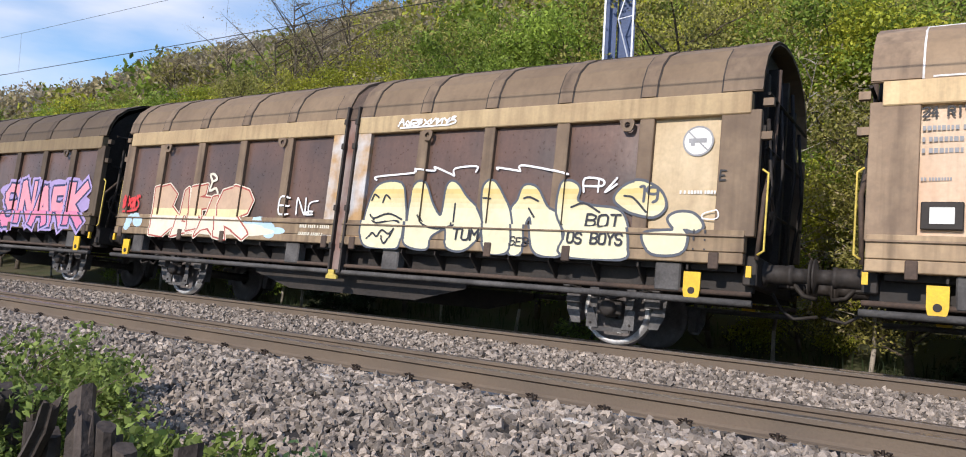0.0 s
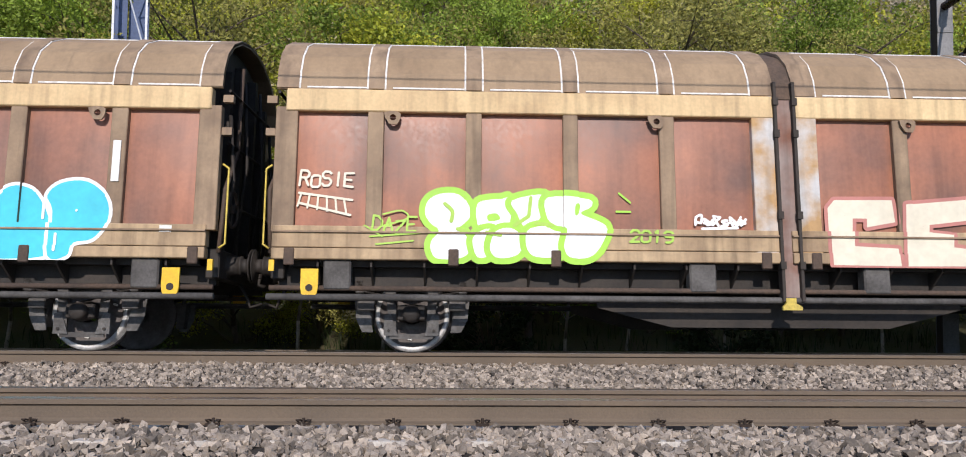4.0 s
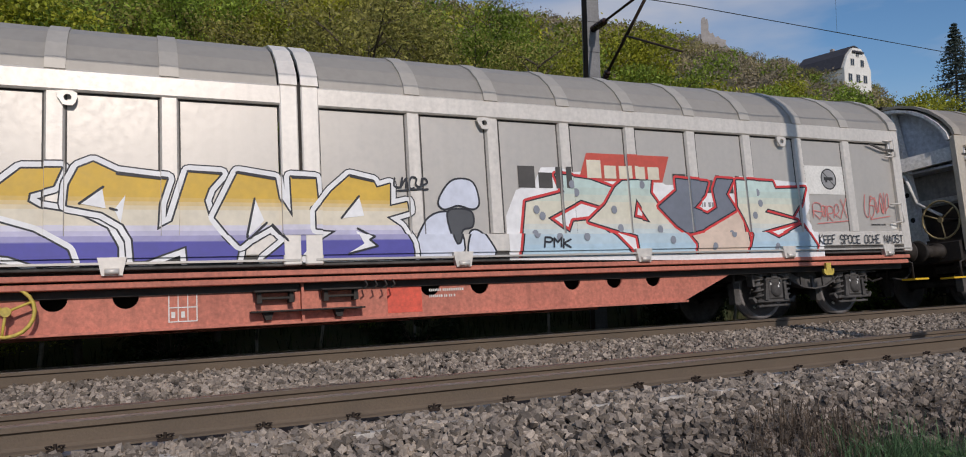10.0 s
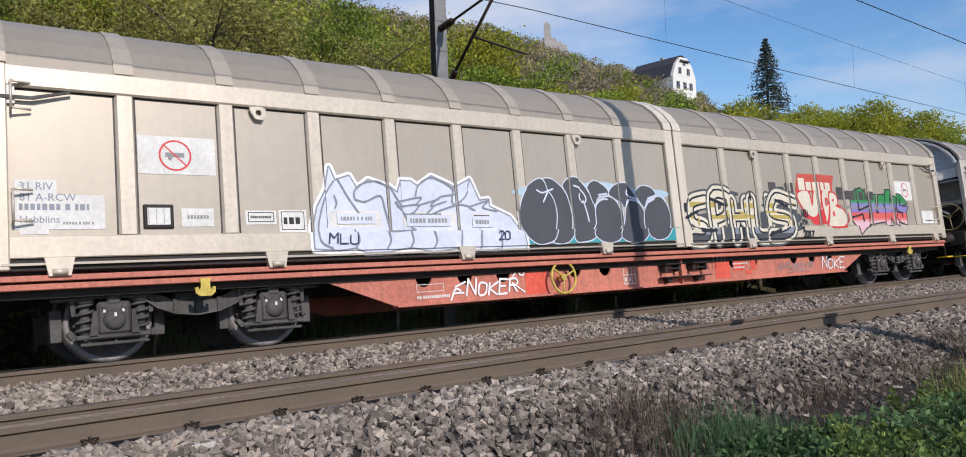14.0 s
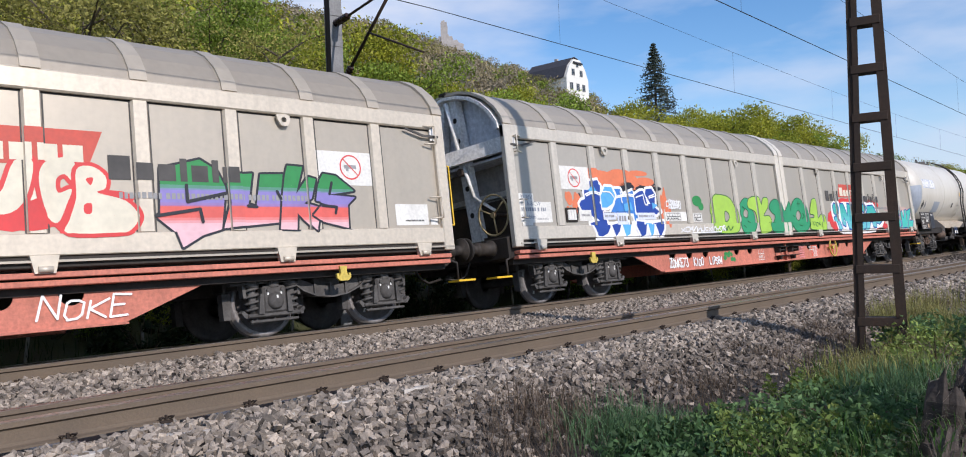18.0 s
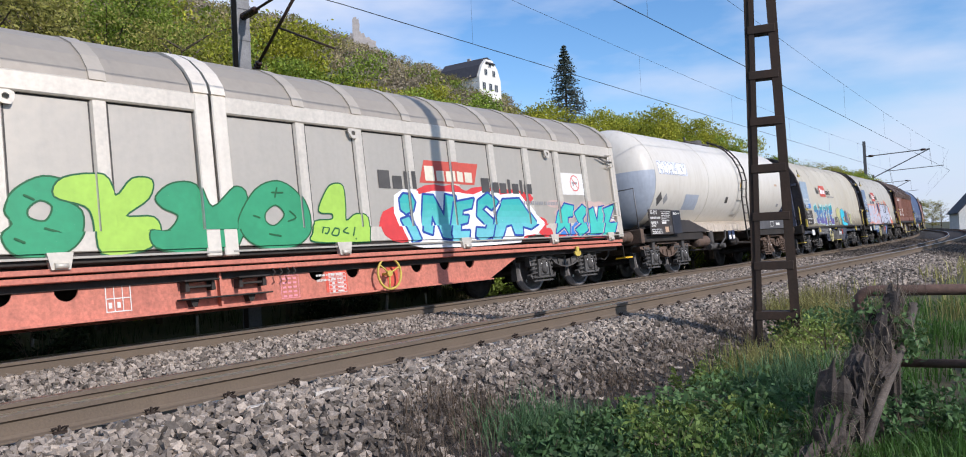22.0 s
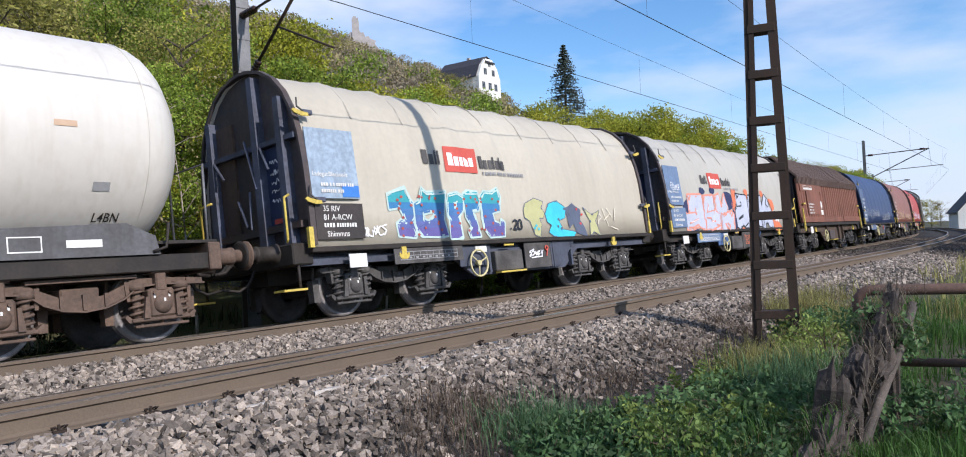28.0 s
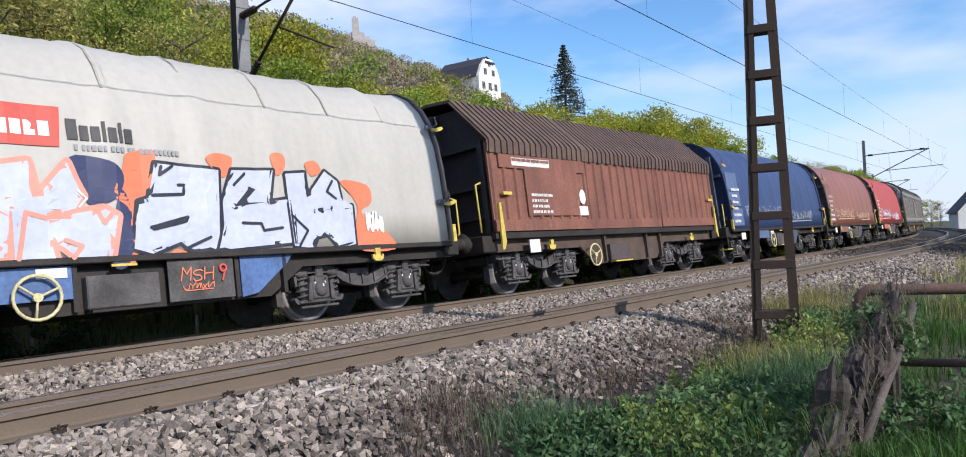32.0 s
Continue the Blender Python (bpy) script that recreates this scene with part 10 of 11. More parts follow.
for a, b, c, d in ((1.62, 1.95, 0.52, 0.78), (2.2, 2.35, 0.52, 0.76), (2.0, 2.2, 0.44, 0.52)):
    plate(WF, a, b, c, d, m_redbright, SIDE_G, 0)
plate(WF, -3.6, -3.15, 0.38, 0.72, m_redbright, SIDE_G, 0)

# second dusty silver wagon
s_azure = spray("azure", (0.1, 0.38, 0.7))
cut_letters(WG, [(-8.63, -7.81, 1.13, 2.23, "0845 0057 0863 2366 2288 3396 7099 8690 8172 6959 8847 9917 8505 6400 4901 4312 3224 6228 3440", s_royal),
     (-7.7, -6.74, 1.37, 2.08, "0029 2058 2481 2399 4499 4982 8195 9383 9935 9709 7900 7429 2832", s_blue),
     (-7.95, -7.47, 1.7, 2.12, "0100 0155 3598 8097 9959 7419 3600", s_azure),
     (-6.82, -5.96, 1.56, 2.12, "0072 2487 3889 4666 5040 6440 4577 5195 7699 8876 8028 9912 8501 5408 1800 0108", s_royal),
     (-7.77, -7.45, 1.12, 1.39, "0082 9999 7240 3000", s_royal),
     (-7.43, -7.11, 1.11, 1.4, "0090 9899 7218 2800", s_azure),
     (-6.95, -6.56, 1.09, 1.43, "0071 2399 9992 7617 3900", s_royal),
     (-6.53, -6.29, 1.08, 1.38, "0099 9898 6728 2800", s_azure),
     (-6.27, -5.92, 1.07, 1.41, "0089 9999 8851 3600", s_royal)],
        [(0.055, s_white), (0.0, s_blue)], SIDE_S, "blue and white lettering on an orange cloud", smooth=False,
        back=haze(-8.9, -5.5, 2.02, 2.5, s_orange, 12, 22) + haze(-9.1, -8.5, 1.45, 2.05, s_orange, 13, 9) + haze(-6.0, -5.5, 1.2, 2.2, s_orange, 14, 9) + haze(-8.8, -5.7, 1.95, 2.36, s_ink, 15, 16) + haze(-8.85, -8.5, 1.4, 2.0, s_ink, 16, 5) + [(rect(-8.3, -5.95, 1.06, 1.42), s_white)],
        extra=filled((-8.33, -8.12, 1.94, 2.12), "0155 6196 9937 5401", s_azure, False) + filled((-7.84, -7.62, 1.79, 1.94), "1998 9899 8004 0202", s_azure, False) + filled((-7.23, -6.99, 1.64, 1.81), "0176 8198 9700 0300", s_azure, False) + filled((-6.22, -6.01, 1.67, 1.82), "9962 0199 0300", s_azure, False) + penned(*((-8.43, -6.09, 1.77, 2.04), "0066 0986 1972;0155 0975 1860;2390 3387 3853;4248 5663 6753;4360 5675 6766;7054 8176;9065 9880;9052 9967;4898 4912;8176 8305 8700"), 0.014, s_white, True))
scrawl(WG, -5.68, -5.15, 1.7, 1.9, 0.013, s_white, SIDE_S, "white scrawled tag", 71, 5)
tag(WG, "2018", -5.52, -5.12, 1.68, 1.85, 0.014, s_white, SIDE_S)
decal(WG, "sprayed_tag", [(oval(-4.58, -4.18, 1.75, 2.0), 0, 3), (oval(-4.35, -4.12, 1.66, 1.85), 0, 4)], [s_green], SIDE_S)
cut_letters(WG, [(-3.84, -2.6, 1.13, 2.03, "0056 1395 4999 8189 9857 9923 8300 1101 0016 0348;5356 6455 7042 6130 5030", s_lime),
     (-2.54, -1.71, 1.11, 1.97, "0655 2081 5499 8791 7374 9955 9522 6700 1600 0023 1539;4970 6461 5442 3446 3359", None),
     (-1.98, -0.81, 1.1, 2.01, "0072 0994 4599 5773 7596 9595 9071 6547 9445 9923 7902 3800 3441 2760", s_lime),
     (-0.94, 0.45, 1.07, 1.94, "0980 2599 4798 5964 8596 9982 8309 5003 3000 0309 0031 1731 2853 1465", None),
     (0.3, 1.43, 1.07, 2.02, "0248 2786 5899 8485 9954 9520 6300 2005 0024;3754 5365 6550 4933 3639", None),
     (1.46, 2.55, 1.12, 2.01, "1754 3388 4699 6296 6363 6237 8148 9941 9705 8900 0203 0017 0936 3739 3850", s_lime)],
        [(0.022, s_deep), (0.0, s_jade)], SIDE_S, "lime and green bubble lettering", smooth=True, extra=penned(*((-3.35, 1.22, 1.18, 1.93), "0012 0100 0313 0500 0812;2377 2571;2729 3023;2014 2208;9190 9590;9399 9281;9755 9943 9636;8447 8643;8812 9208"), 0.012, s_deep, True) + penned(*((1.62, 2.25, 1.16, 1.35), "0058 0699 2192 1553 0853;3891 2744 4435 5082 3891;7696 6265 7748;9995 9230;9905 9901"), 0.012, s_deep, True))
cut_letters(WG, [(3.33, 3.64, 1.56, 1.89, "0073 3199 7596 9959 7917 3801 0222", None),
     (3.32, 3.68, 1.08, 1.51, "0088 5099 9910 5300", None),
     (3.76, 4.69, 1.11, 1.9, "1597 4196 6550 7599 9994 7400 5004 3255 2212 0019", None),
     (4.46, 5.23, 1.06, 1.84, "2789 9899 8778 4972 4459 7359 6644 3439 3023 6323 5501 0600 0118", None),
     (5.11, 5.89, 1.03, 1.95, "2983 6999 9982 7766 5875 4166 8342 7114 2501 0012 0628 3926 4636 2053", None),
     (5.61, 7.1, 1.04, 1.86, "1565 3296 6799 8465 9938 8126 6333 6213 4514 4038 2834 1500 0004", None)],
        [(0.04, s_royal), (0.0, s_aqua)], SIDE_S, "teal lettering edged white and blue on a red cloud", bands=fade("aqua", 1.2, 1.8, (0.16, 0.5, 0.56), (0.05, 0.42, 0.36), 5),
        back=haze(2.7, 7.1, 1.0, 2.1, s_red, 14, 60) + haze(6.4, 7.6, 1.0, 1.5, s_red, 24, 14) + haze(7.2, 10.2, 1.0, 1.12, s_red, 25, 14))
ob = decal(WG, "paint_cloud", [(p, 0, 0) for p, m in filled((3.17, 7.42, 0.96, 2.03), "0057 0184 0694 1293 1587 2393 3492 4889 5799 6790 8196 9062 9939 9017 8115 7703 6001 3600 1302 0607 0329", s_white, False)], [s_white], SIDE_S, "white ground behind the teal lettering")
cut_letters(WG, [(7.72, 8.59, 1.11, 1.78, "0005 2569 5499 9992 8960 6757 5600 3726", None),
     (8.46, 9.16, 1.06, 1.76, "1873 7099 9982 6056 7319 2900 0021 4037", None),
     (9.07, 9.88, 1.08, 1.74, "0001 0884 4094 5142 7094 9998 7006", None),
     (9.62, 10.36, 1.06, 1.78, "2884 9999 6862 4737 9040 6705 0000 3662", None)],
        [(0.06, s_dust), (0.035, s_royal), (0.0, spray("sea_green", (0.06, 0.5, 0.42)))], SIDE_S, "teal lettering edged blue", back=haze(7.3, 10.4, 1.02, 1.4, s_blue, 15, 12) + haze(7.5, 10.3, 1.5, 1.86, s_dust, 26, 8))
for tx, a, b, c, d in (("ZONKE73", -5.58, -4.85, 0.42, 0.6), ("K100", -4.6, -4.2, 0.42, 0.58), ("LIPS84", -3.9, -3.35, 0.42, 0.58)):
    tag(WG, tx, a, b, c, d, 0.015, s_white, SIDE_G, "white tag on the girder")
decal(WG, "sprayed_tag", [(p, 0, 1) for p, m in haze(-3.25, -2.6, 0.42, 0.72, s_green, 9, 7)], [s_green], SIDE_G)
side_patch = Side([], [], lambda x, z: 1.228)
for k in range(5):
    z = 0.385 + 0.062 * k
    decal(WG, "stencilled_row", [(p, 0, 3) for p in frame_box(1.82, 2.15, z, z + 0.05, 0.006)] + [(rect(1.88, 1.93, z + 0.012, z + 0.038), 0, 4), (rect(1.98, 2.1, z + 0.015, z + 0.035), 0, 4)], [m_white], side_patch)
    decal(WG, "stencilled_row", [(rect(1.0 + 0.09 * j, 1.06 + 0.09 * j, z + 0.008, z + 0.036), 0, 4) for j in range(3)], [s_rose], SIDE_G)
decal(WG, "stencilled_frame", [(p, 0, 3) for p in frame_box(0.97, 1.28, 0.375, 0.7, 0.008)], [s_rose], SIDE_G)
scrawl(WG, -5.3, -3.3, 1.14, 1.3, 0.013, s_white, SIDE_S, "", 73, 12)

# small plates laid over the paint
for w, spots2 in ((WF, ((-6.75, -6.2, 1.46, 1.6), (-5.72, -5.0, 1.42, 1.58), (-4.62, -4.25, 1.4, 1.56))), (WG, ((-7.95, -7.55, 1.46, 1.6), (-7.5, -7.15, 1.36, 1.6), (-6.8, -6.15, 1.46, 1.6)))):
    for a, b, c, d in spots2:
        ob = plate(w, a, b, c, d, s_ice, SIDE_S, 23)
        ob = bars(w, a + 0.05, b - 0.05, c + 0.03, d - 0.03, 1, m_grey, Side(SIDE_S.xs, SIDE_S.zs, lambda x, z: silver_depth(x, z) + 0.014), int(-a * 10), 0.6)

# tank wagon
plate(WH, -5.0, -3.2, 2.62, 2.98, s_ice, SIDE_TANK, 0)
piece(WH, "MWMUEW", -4.98, -3.22, 2.64, 2.96, 0.05, [(0.03, s_grey), (0.012, s_white)], SIDE_TANK, "white plate with pale overlapping strokes", wob=0.05)
decal(WH, "hazard_diamond", [([(-5.05, 1.98), (-4.88, 1.8), (-4.71, 1.98), (-4.88, 2.16)], 0, 2)], [m_dusty], SIDE_TANK)
decal(WH, "hazard_diamond", [([(-4.66, 1.98), (-4.52, 1.83), (-4.38, 1.98), (-4.52, 2.13)], 0, 2)], [m_grey], SIDE_TANK)
decal(WH, "painted_plate", [(rect(-3.3, -2.4, 1.72, 2.12), 0, 1)], [m_tankgrey], SIDE_TANK)
decal(WH, "hazard_triangle", [([(0.75, 2.42), (0.95, 2.42), (0.85, 2.6)], 0, 2)], [m_yellow], SIDE_TANK)
decal(WH, "hatch_plate", [(rect(-0.35, -0.15, 1.92, 2.1), 0, 2)], [m_dusty], SIDE_TANK)
plate(WH, 4.1, 4.35, 2.55, 2.62, s_tan, SIDE_TANK)
plate(WH, 4.55, 4.75, 1.85, 1.95, m_grey, SIDE_TANK)
F36, F37 = SIDE_FLAT[1.36], SIDE_FLAT[1.37]
tag(WH, "33 RIV", -5.72, -5.36, 1.56, 1.64, 0.008, m_white, F36, wob=0, slant=0)
bars(WH, -5.72, -5.15, 1.28, 1.52, 2, m_white, F36, 81)
tag(WH, "ZAS", -5.72, -5.48, 1.24, 1.31, 0.009, m_white, F36, wob=0, slant=0)
grid_table(WH, -5.7, -5.15, 1.05, 1.17, 4, m_white, F36)
bars(WH, -5.1, -4.52, 1.36, 1.64, 6, m_white, F36, 82, 0.4)
plate(WH, -5.1, -4.85, 1.3, 1.36, m_white, F36, 3)
plate(WH, -4.95, -4.75, 1.08, 1.22, s_tan, F36, 3)
part("window_plate", box(-4.72, -4.52, -1.372, -1.362, 1.08, 1.25), m_dusty, WH)
tag(WH, "HUILE", -4.42, -4.22, 1.54, 1.6, 0.006, m_white, F37, wob=0, slant=0)
bars(WH, -4.2, -4.0, 1.54, 1.6, 1, m_white, F37, 83)
decal(WH, "lifting_mark", [(p, 0, 2) for p in frame_box(3.6, 3.95, 1.14, 1.32, 0.015)], [m_white], Side([], [], lambda x, z: 1.245))
printed(WH, "L4BN", 4.62, 1.52, 0.1, m_under, -math.sqrt(TANK_R ** 2 - (1.52 - TANK_Z) ** 2) - 0.012, -math.sqrt(TANK_R ** 2 - (1.62 - TANK_Z) ** 2) - 0.012)
plate(WH, 4.2, 4.6, 1.18, 1.27, m_white, Side([], [], lambda x, z: 1.245))

# tarpaulin wagons
for w, i in ((WI, 8), (WJ, 9)):
    hs = hood_side(i)
    decal(w, "company_mark", [(rect(-2.06, -1.16, 2.32, 2.8, 0.05), 0, 1)], [m_red], hs, "red slanted company field")
    word_bars(w, -1.95, -1.25, 2.44, 2.68, "Txxxx", s_white, hs)
    word_bars(w, -2.6, -2.16, 2.44, 2.7, "Txii", m_company, hs)
    word_bars(w, -1.06, -0.3, 2.42, 2.67, "Txxixix", m_company, hs)
    bars(w, -1.0, 0.28, 2.28, 2.38, 1, m_grey, hs, 94, 0.7)
    F41 = Side([], [], lambda x, z: 1.44 if z < 1.72 else 1.415 - 0.051 * (z - 1.78))
    bars(w, -4.95, -4.3, 1.84, 2.04, 2, m_white, Side([], [1.9, 2.0], lambda x, z: 1.418, False), 95, 0.5)
    printed(w, "35 RIV", -4.98, 1.58, 0.085, m_white, -1.445)
    printed(w, "81 A-RCW", -4.98, 1.45, 0.085, m_white, -1.445)
    bars(w, -4.98, -4.36, 1.33, 1.41, 1, m_white, F41, 96, 0.75)
    printed(w, "Shimmns", -4.94, 1.2, 0.085, m_white, -1.445)
    printed(w, "Ladegut:Blechcoils", -5.08, 2.12, 0.07, m_white, -1.405, -1.401, 0.93)
HI, HJ = hood_side(8), hood_side(9)
decal(WI, "painted_plate", [(rect(-4.55, -4.22, 1.8, 1.98), 0, 3)], [s_blue], Side([], [], lambda x, z: 1.418))
s_mist = spray("pale_sage", (0.45, 0.58, 0.54))
r9 = random.Random(5)
spots = [(oval(x, x + 0.06, z, z + 0.05, 8), s_dull) for x, z in ((r9.uniform(-3.4, -0.7), r9.uniform(1.12, 1.85)) for _ in range(46))]
cut_letters(WI, [(-3.57, -3.01, 1.15, 2.0, "0184 4393 7299 8674 9966 9939 8730 9805 9000 2604 2527 4235 5830 5048 3959 0156", None),
     (-3.01, -2.17, 1.15, 1.99, "0167 1473 2799 3990 7393 9994 9263 8535 9002 7400 1202 0018 0040;2547 5552 5844 3831 2435", None),
     (-2.18, -1.73, 1.11, 1.94, "0573 1993 6999 9989 8659 6347 6600 0100 1440 0149;4577 6579 5064", None),
     (-1.73, -1.23, 1.12, 1.97, "0191 2999 8797 9977 7957 4955 5745 6327 7201 1100 0412 2421 0042 0166", None),
     (-1.24, -0.62, 1.11, 2.04, "0381 2492 5891 8599 9482 8553 5048 5530 8025 8634 9928 9201 2500 0316 0044", None)],
        [(0.035, s_mist), (0.0, s_teal)], HI, "dark purple and blue lettering with red specks", bands=fade("purple_blue", 1.25, 1.8, (0.13, 0.09, 0.28), (0.03, 0.2, 0.4), 5), extra=spots + penned(*((-3.54, -0.68, 1.71, 2.01), "0059 0775 1387 1533;2000 2310 2681 3057 4666;5051 5867 6243;6566 7869 7929;8247 8577 9373 9898 9951"), 0.012, s_mint, False))
tag(WI, ".20", -0.48, -0.08, 1.24, 1.42, 0.02, s_ink, HI)
s_olive, s_slate2 = spray("faded_olive", (0.46, 0.45, 0.22)), spray("faded_slate", (0.1, 0.12, 0.17))
spots = [(oval(x, x + 0.07, z, z + 0.06, 8), m) for x, z, m in ((0.32, 1.22, s_cyan), (0.45, 1.2, s_cyan), (0.38, 1.27, s_cyan), (1.2, 1.25, s_slate2), (1.32, 1.2, s_slate2), (1.5, 1.62, s_slate2), (1.26, 1.4, s_slate2), (1.66, 1.5, s_slate2), (2.08, 1.3, s_red), (2.2, 1.5, s_red), (2.02, 1.62, s_red), (2.5, 1.34, s_slate2), (2.62, 1.5, s_slate2))]


cut_letters(WI, [(0.1, 0.8, 1.07, 1.86, "0071 1286 5399 9691 8275 9861 8749 6749 7531 5900 3506 2142 0050", s_olive),
     (0.82, 1.87, 1.04, 1.82, "0064 1691 4599 7380 6754 4646 5621 9913 8900 2103 0315 1634 0342", s_cyan),
     (1.59, 2.32, 1.05, 1.77, "0083 3999 8479 7349 9025 9900 4511 3041 0727", s_slate2),
     (2.33, 2.99, 1.05, 1.68, "0099 4573 9890 6153 8300 4714 1802 3152", s_olive)],
        [(0.016, s_slate2), (0.0, s_olive)], HI, "faded olive, cyan and slate sprayed letters with thin dark edge", extra=spots)
flourish(WI, (2.85, 3.7, 1.1, 1.75), "04 25 16 03;38 52;34 66;58 75;62 91;84 98", 0.012, s_pale, HI)
scrawl(WI, -4.3, -3.7, 1.15, 1.4, 0.012, s_white, HI, "", 97, 6)
s_chalk = spray("chalk_blue_white", (0.47, 0.5, 0.59))
s_salmon = spray("salmon", (0.68, 0.28, 0.2))
cut_letters(WJ, [(-4.16, -2.86, 1.04, 2.09, "0007 0446 6049 6361 5862 5653 2052 3097 9999 9638 9600 6715 3108 2402", None),
     (-2.88, -1.72, 1.02, 2.09, "0037 0761 1295 7799 7260 3054 4371 3773 2150 9960 9300 0003 1131", None),
     (-1.88, -0.59, 0.96, 2.14, "1351 0058 0293 2999 3466 6099 6583 7167 6455 4045 8855 9947 8900 6703 5019 4223 4408 1305", None)],
        [(0.06, s_salmon), (0.0, s_chalk)], HJ, "bluish white lettering edged orange", back=filled((-4.21, -3.87, 1.59, 1.93), "0003 0858 6698 9894 7500", s_navy, True) + filled((-2.91, -2.48, 2.11, 2.32), "0032 1697 6595 9958 8315 2402", s_navy, True) + filled((-2.13, -1.76, 2.15, 2.33), "0055 2597 8393 9845 6602 2008", s_navy, True) + filled((-1.07, -0.47, 1.66, 2.21), "0098 7395 9964 8519 5301 2109", s_navy, True) + filled((-4.0, -3.38, 1.03, 1.13), "0038 8096 9913 9200", s_navy, True) + filled((-0.7, -0.42, 0.98, 1.81), "5399 0200 7500 9976", s_navy, True),
        extra=penned(*((-4.05, -0.64, 1.05, 2.05), "0322 2234;3937 4936 4926 5727;0998 1087 1399;3880 4299;3996 4089;6080 6599;7845 7251 6901;8500 8813 8320;9454 9639 9951;0010 0910 1918;4500 6413 5817"), 0.026, s_salmon, False) + penned(*((-3.9, -0.92, 1.29, 1.95), "0000 2014;1850 2150;4655 4971;5203 5906;9680 9966 9651;6599 6361"), 0.01, s_white, False))
cut_letters(WJ, [(-0.44, 0.79, 1.06, 2.19, "0006 0956 2060 3099 9994 9003 6200 4912 1800", None),
     (0.67, 1.92, 1.07, 2.17, "0000 0930 1057 2697 7799 6858 3657 5374 4677 2452 9963 9506", None),
     (1.84, 3.02, 1.03, 2.2, "0060 0093 3096 3167 6199 7886 8164 6650 4047 9955 9604 7000 5418 3815 2801 0105", None)],
        [(0.042, s_ink), (0.0, s_chalk)], HJ, "bluish white lettering edged black on orange", back=filled((-0.61, -0.07, 1.01, 2.35), "2481 3895 9999 9883 7252 5252 3801 1300 3341 0056", s_orange, True) + filled((0.61, 1.02, 2.05, 2.37), "0171 4899 9983 8215 5000", s_orange, True) + filled((1.65, 1.78, 2.08, 2.36), "0099 9997 3600", s_orange, True) + filled((1.64, 1.86, 2.1, 2.41), "0096 9799 9741 2700", s_orange, True) + filled((2.22, 2.51, 2.12, 2.36), "0072 6798 9934 3401", s_orange, True) + filled((2.82, 3.81, 0.97, 2.05), "0099 5896 6270 3955 8624 9900 1705 3165", s_orange, True) + filled((-0.01, 0.23, 1.03, 1.11), "0001 4996 9924", s_orange, True),
        extra=penned(*((-0.2, 2.71, 1.09, 2.16), "0264 1666 1777 1477;0027 1739 1634 0125;4331 5330 5421 6424;0798 0688 1299;4179 4794;7300 7920 7139;9889 9474 9964;1401 2614"), 0.02, s_ink, False))
scrawl(WJ, 3.25, 3.6, 1.15, 1.65, 0.016, s_white, HJ, "", 98, 4)
tag(WJ, "MSH", 0.14, 0.56, 0.7, 0.84, 0.008, s_orange, Side([], [], lambda x, z: 1.362), "orange hand-sprayed tag", wob=0.12, slant=0.2)
scrawl(WJ, 0.16, 0.58, 0.58, 0.68, 0.006, s_orange, Side([], [], lambda x, z: 1.362), "", 99, 4)
scrawl(WI, 0.12, 0.6, 0.66, 0.84, 0.012, s_white, Side([], [], lambda x, z: 1.362), "white scrawled tag on the frame", 92, 4)
scrawl(WJ, -4.9, -4.35, 2.2, 2.4, 0.008, s_white, Side([], [], lambda x, z: 1.41), "white scrawled tag on the board", 93, 5)
# chalked lines on the dark end sheet
for k in range(5):
    bm, r8, y = bmesh.new(), random.Random(k), -0.84
    z, last = 2.46 - 0.15 * k, None
    while y < -0.5:
        p = Vector((-HALF_T + 0.055, y, z + r8.uniform(-0.05, 0.05)))
        if last:
            rod(bm, last, p, 0.006, 4)
        last, y = p, y + r8.uniform(0.012, 0.03)
    part("chalk_line", bm, s_white, WI)
grid_table(WJ, -3.5, -2.1, 0.76, 0.93, 9, m_white, SIDE_FLAT[1.43])
grid_table(WI, -3.5, -2.1, 0.78, 0.92, 9, m_grey, SIDE_FLAT[1.43])

# ribbed wagon
grid_table(WK, -4.5, -3.2, 2.5, 2.66, 8, m_white, SIDE_K)
plate(WK, -4.5, -3.2, 2.5, 2.57, m_white, SIDE_K, 3)
bars(WK, -3.95, -3.2, 1.52, 1.98, 4, m_white, SIDE_K, 101, 0.5)
decal(WK, "round_emblem", [(oval(-2.15, -1.9, 1.75, 2.08), 0, 2), (rect(-2.2, -1.86, 1.5, 1.7), 0, 2)], [m_white], Side([], [], lambda x, z: 1.452))

# scrawls on the far hoods
for w, i, col, label in ((WL, 11, s_grey, "pale scrawled tags"), (WM, 12, s_tan, "pale scrawled tags"), (WN, 13, s_ice, "white and blue scrawled tags")):
    h2 = hood_side(i)
    scrawl(w, -3.8, 0.2, 1.3, 1.9, 0.02, col, h2, label, i, 24)
    scrawl(w, 0.6, 3.8, 1.25, 1.7, 0.02, col, h2, "", i + 5, 18)
    bars(w, -5.0, -4.3, 1.2, 2.4, 6, m_white, SIDE_FLAT[1.44], i, 0.4)


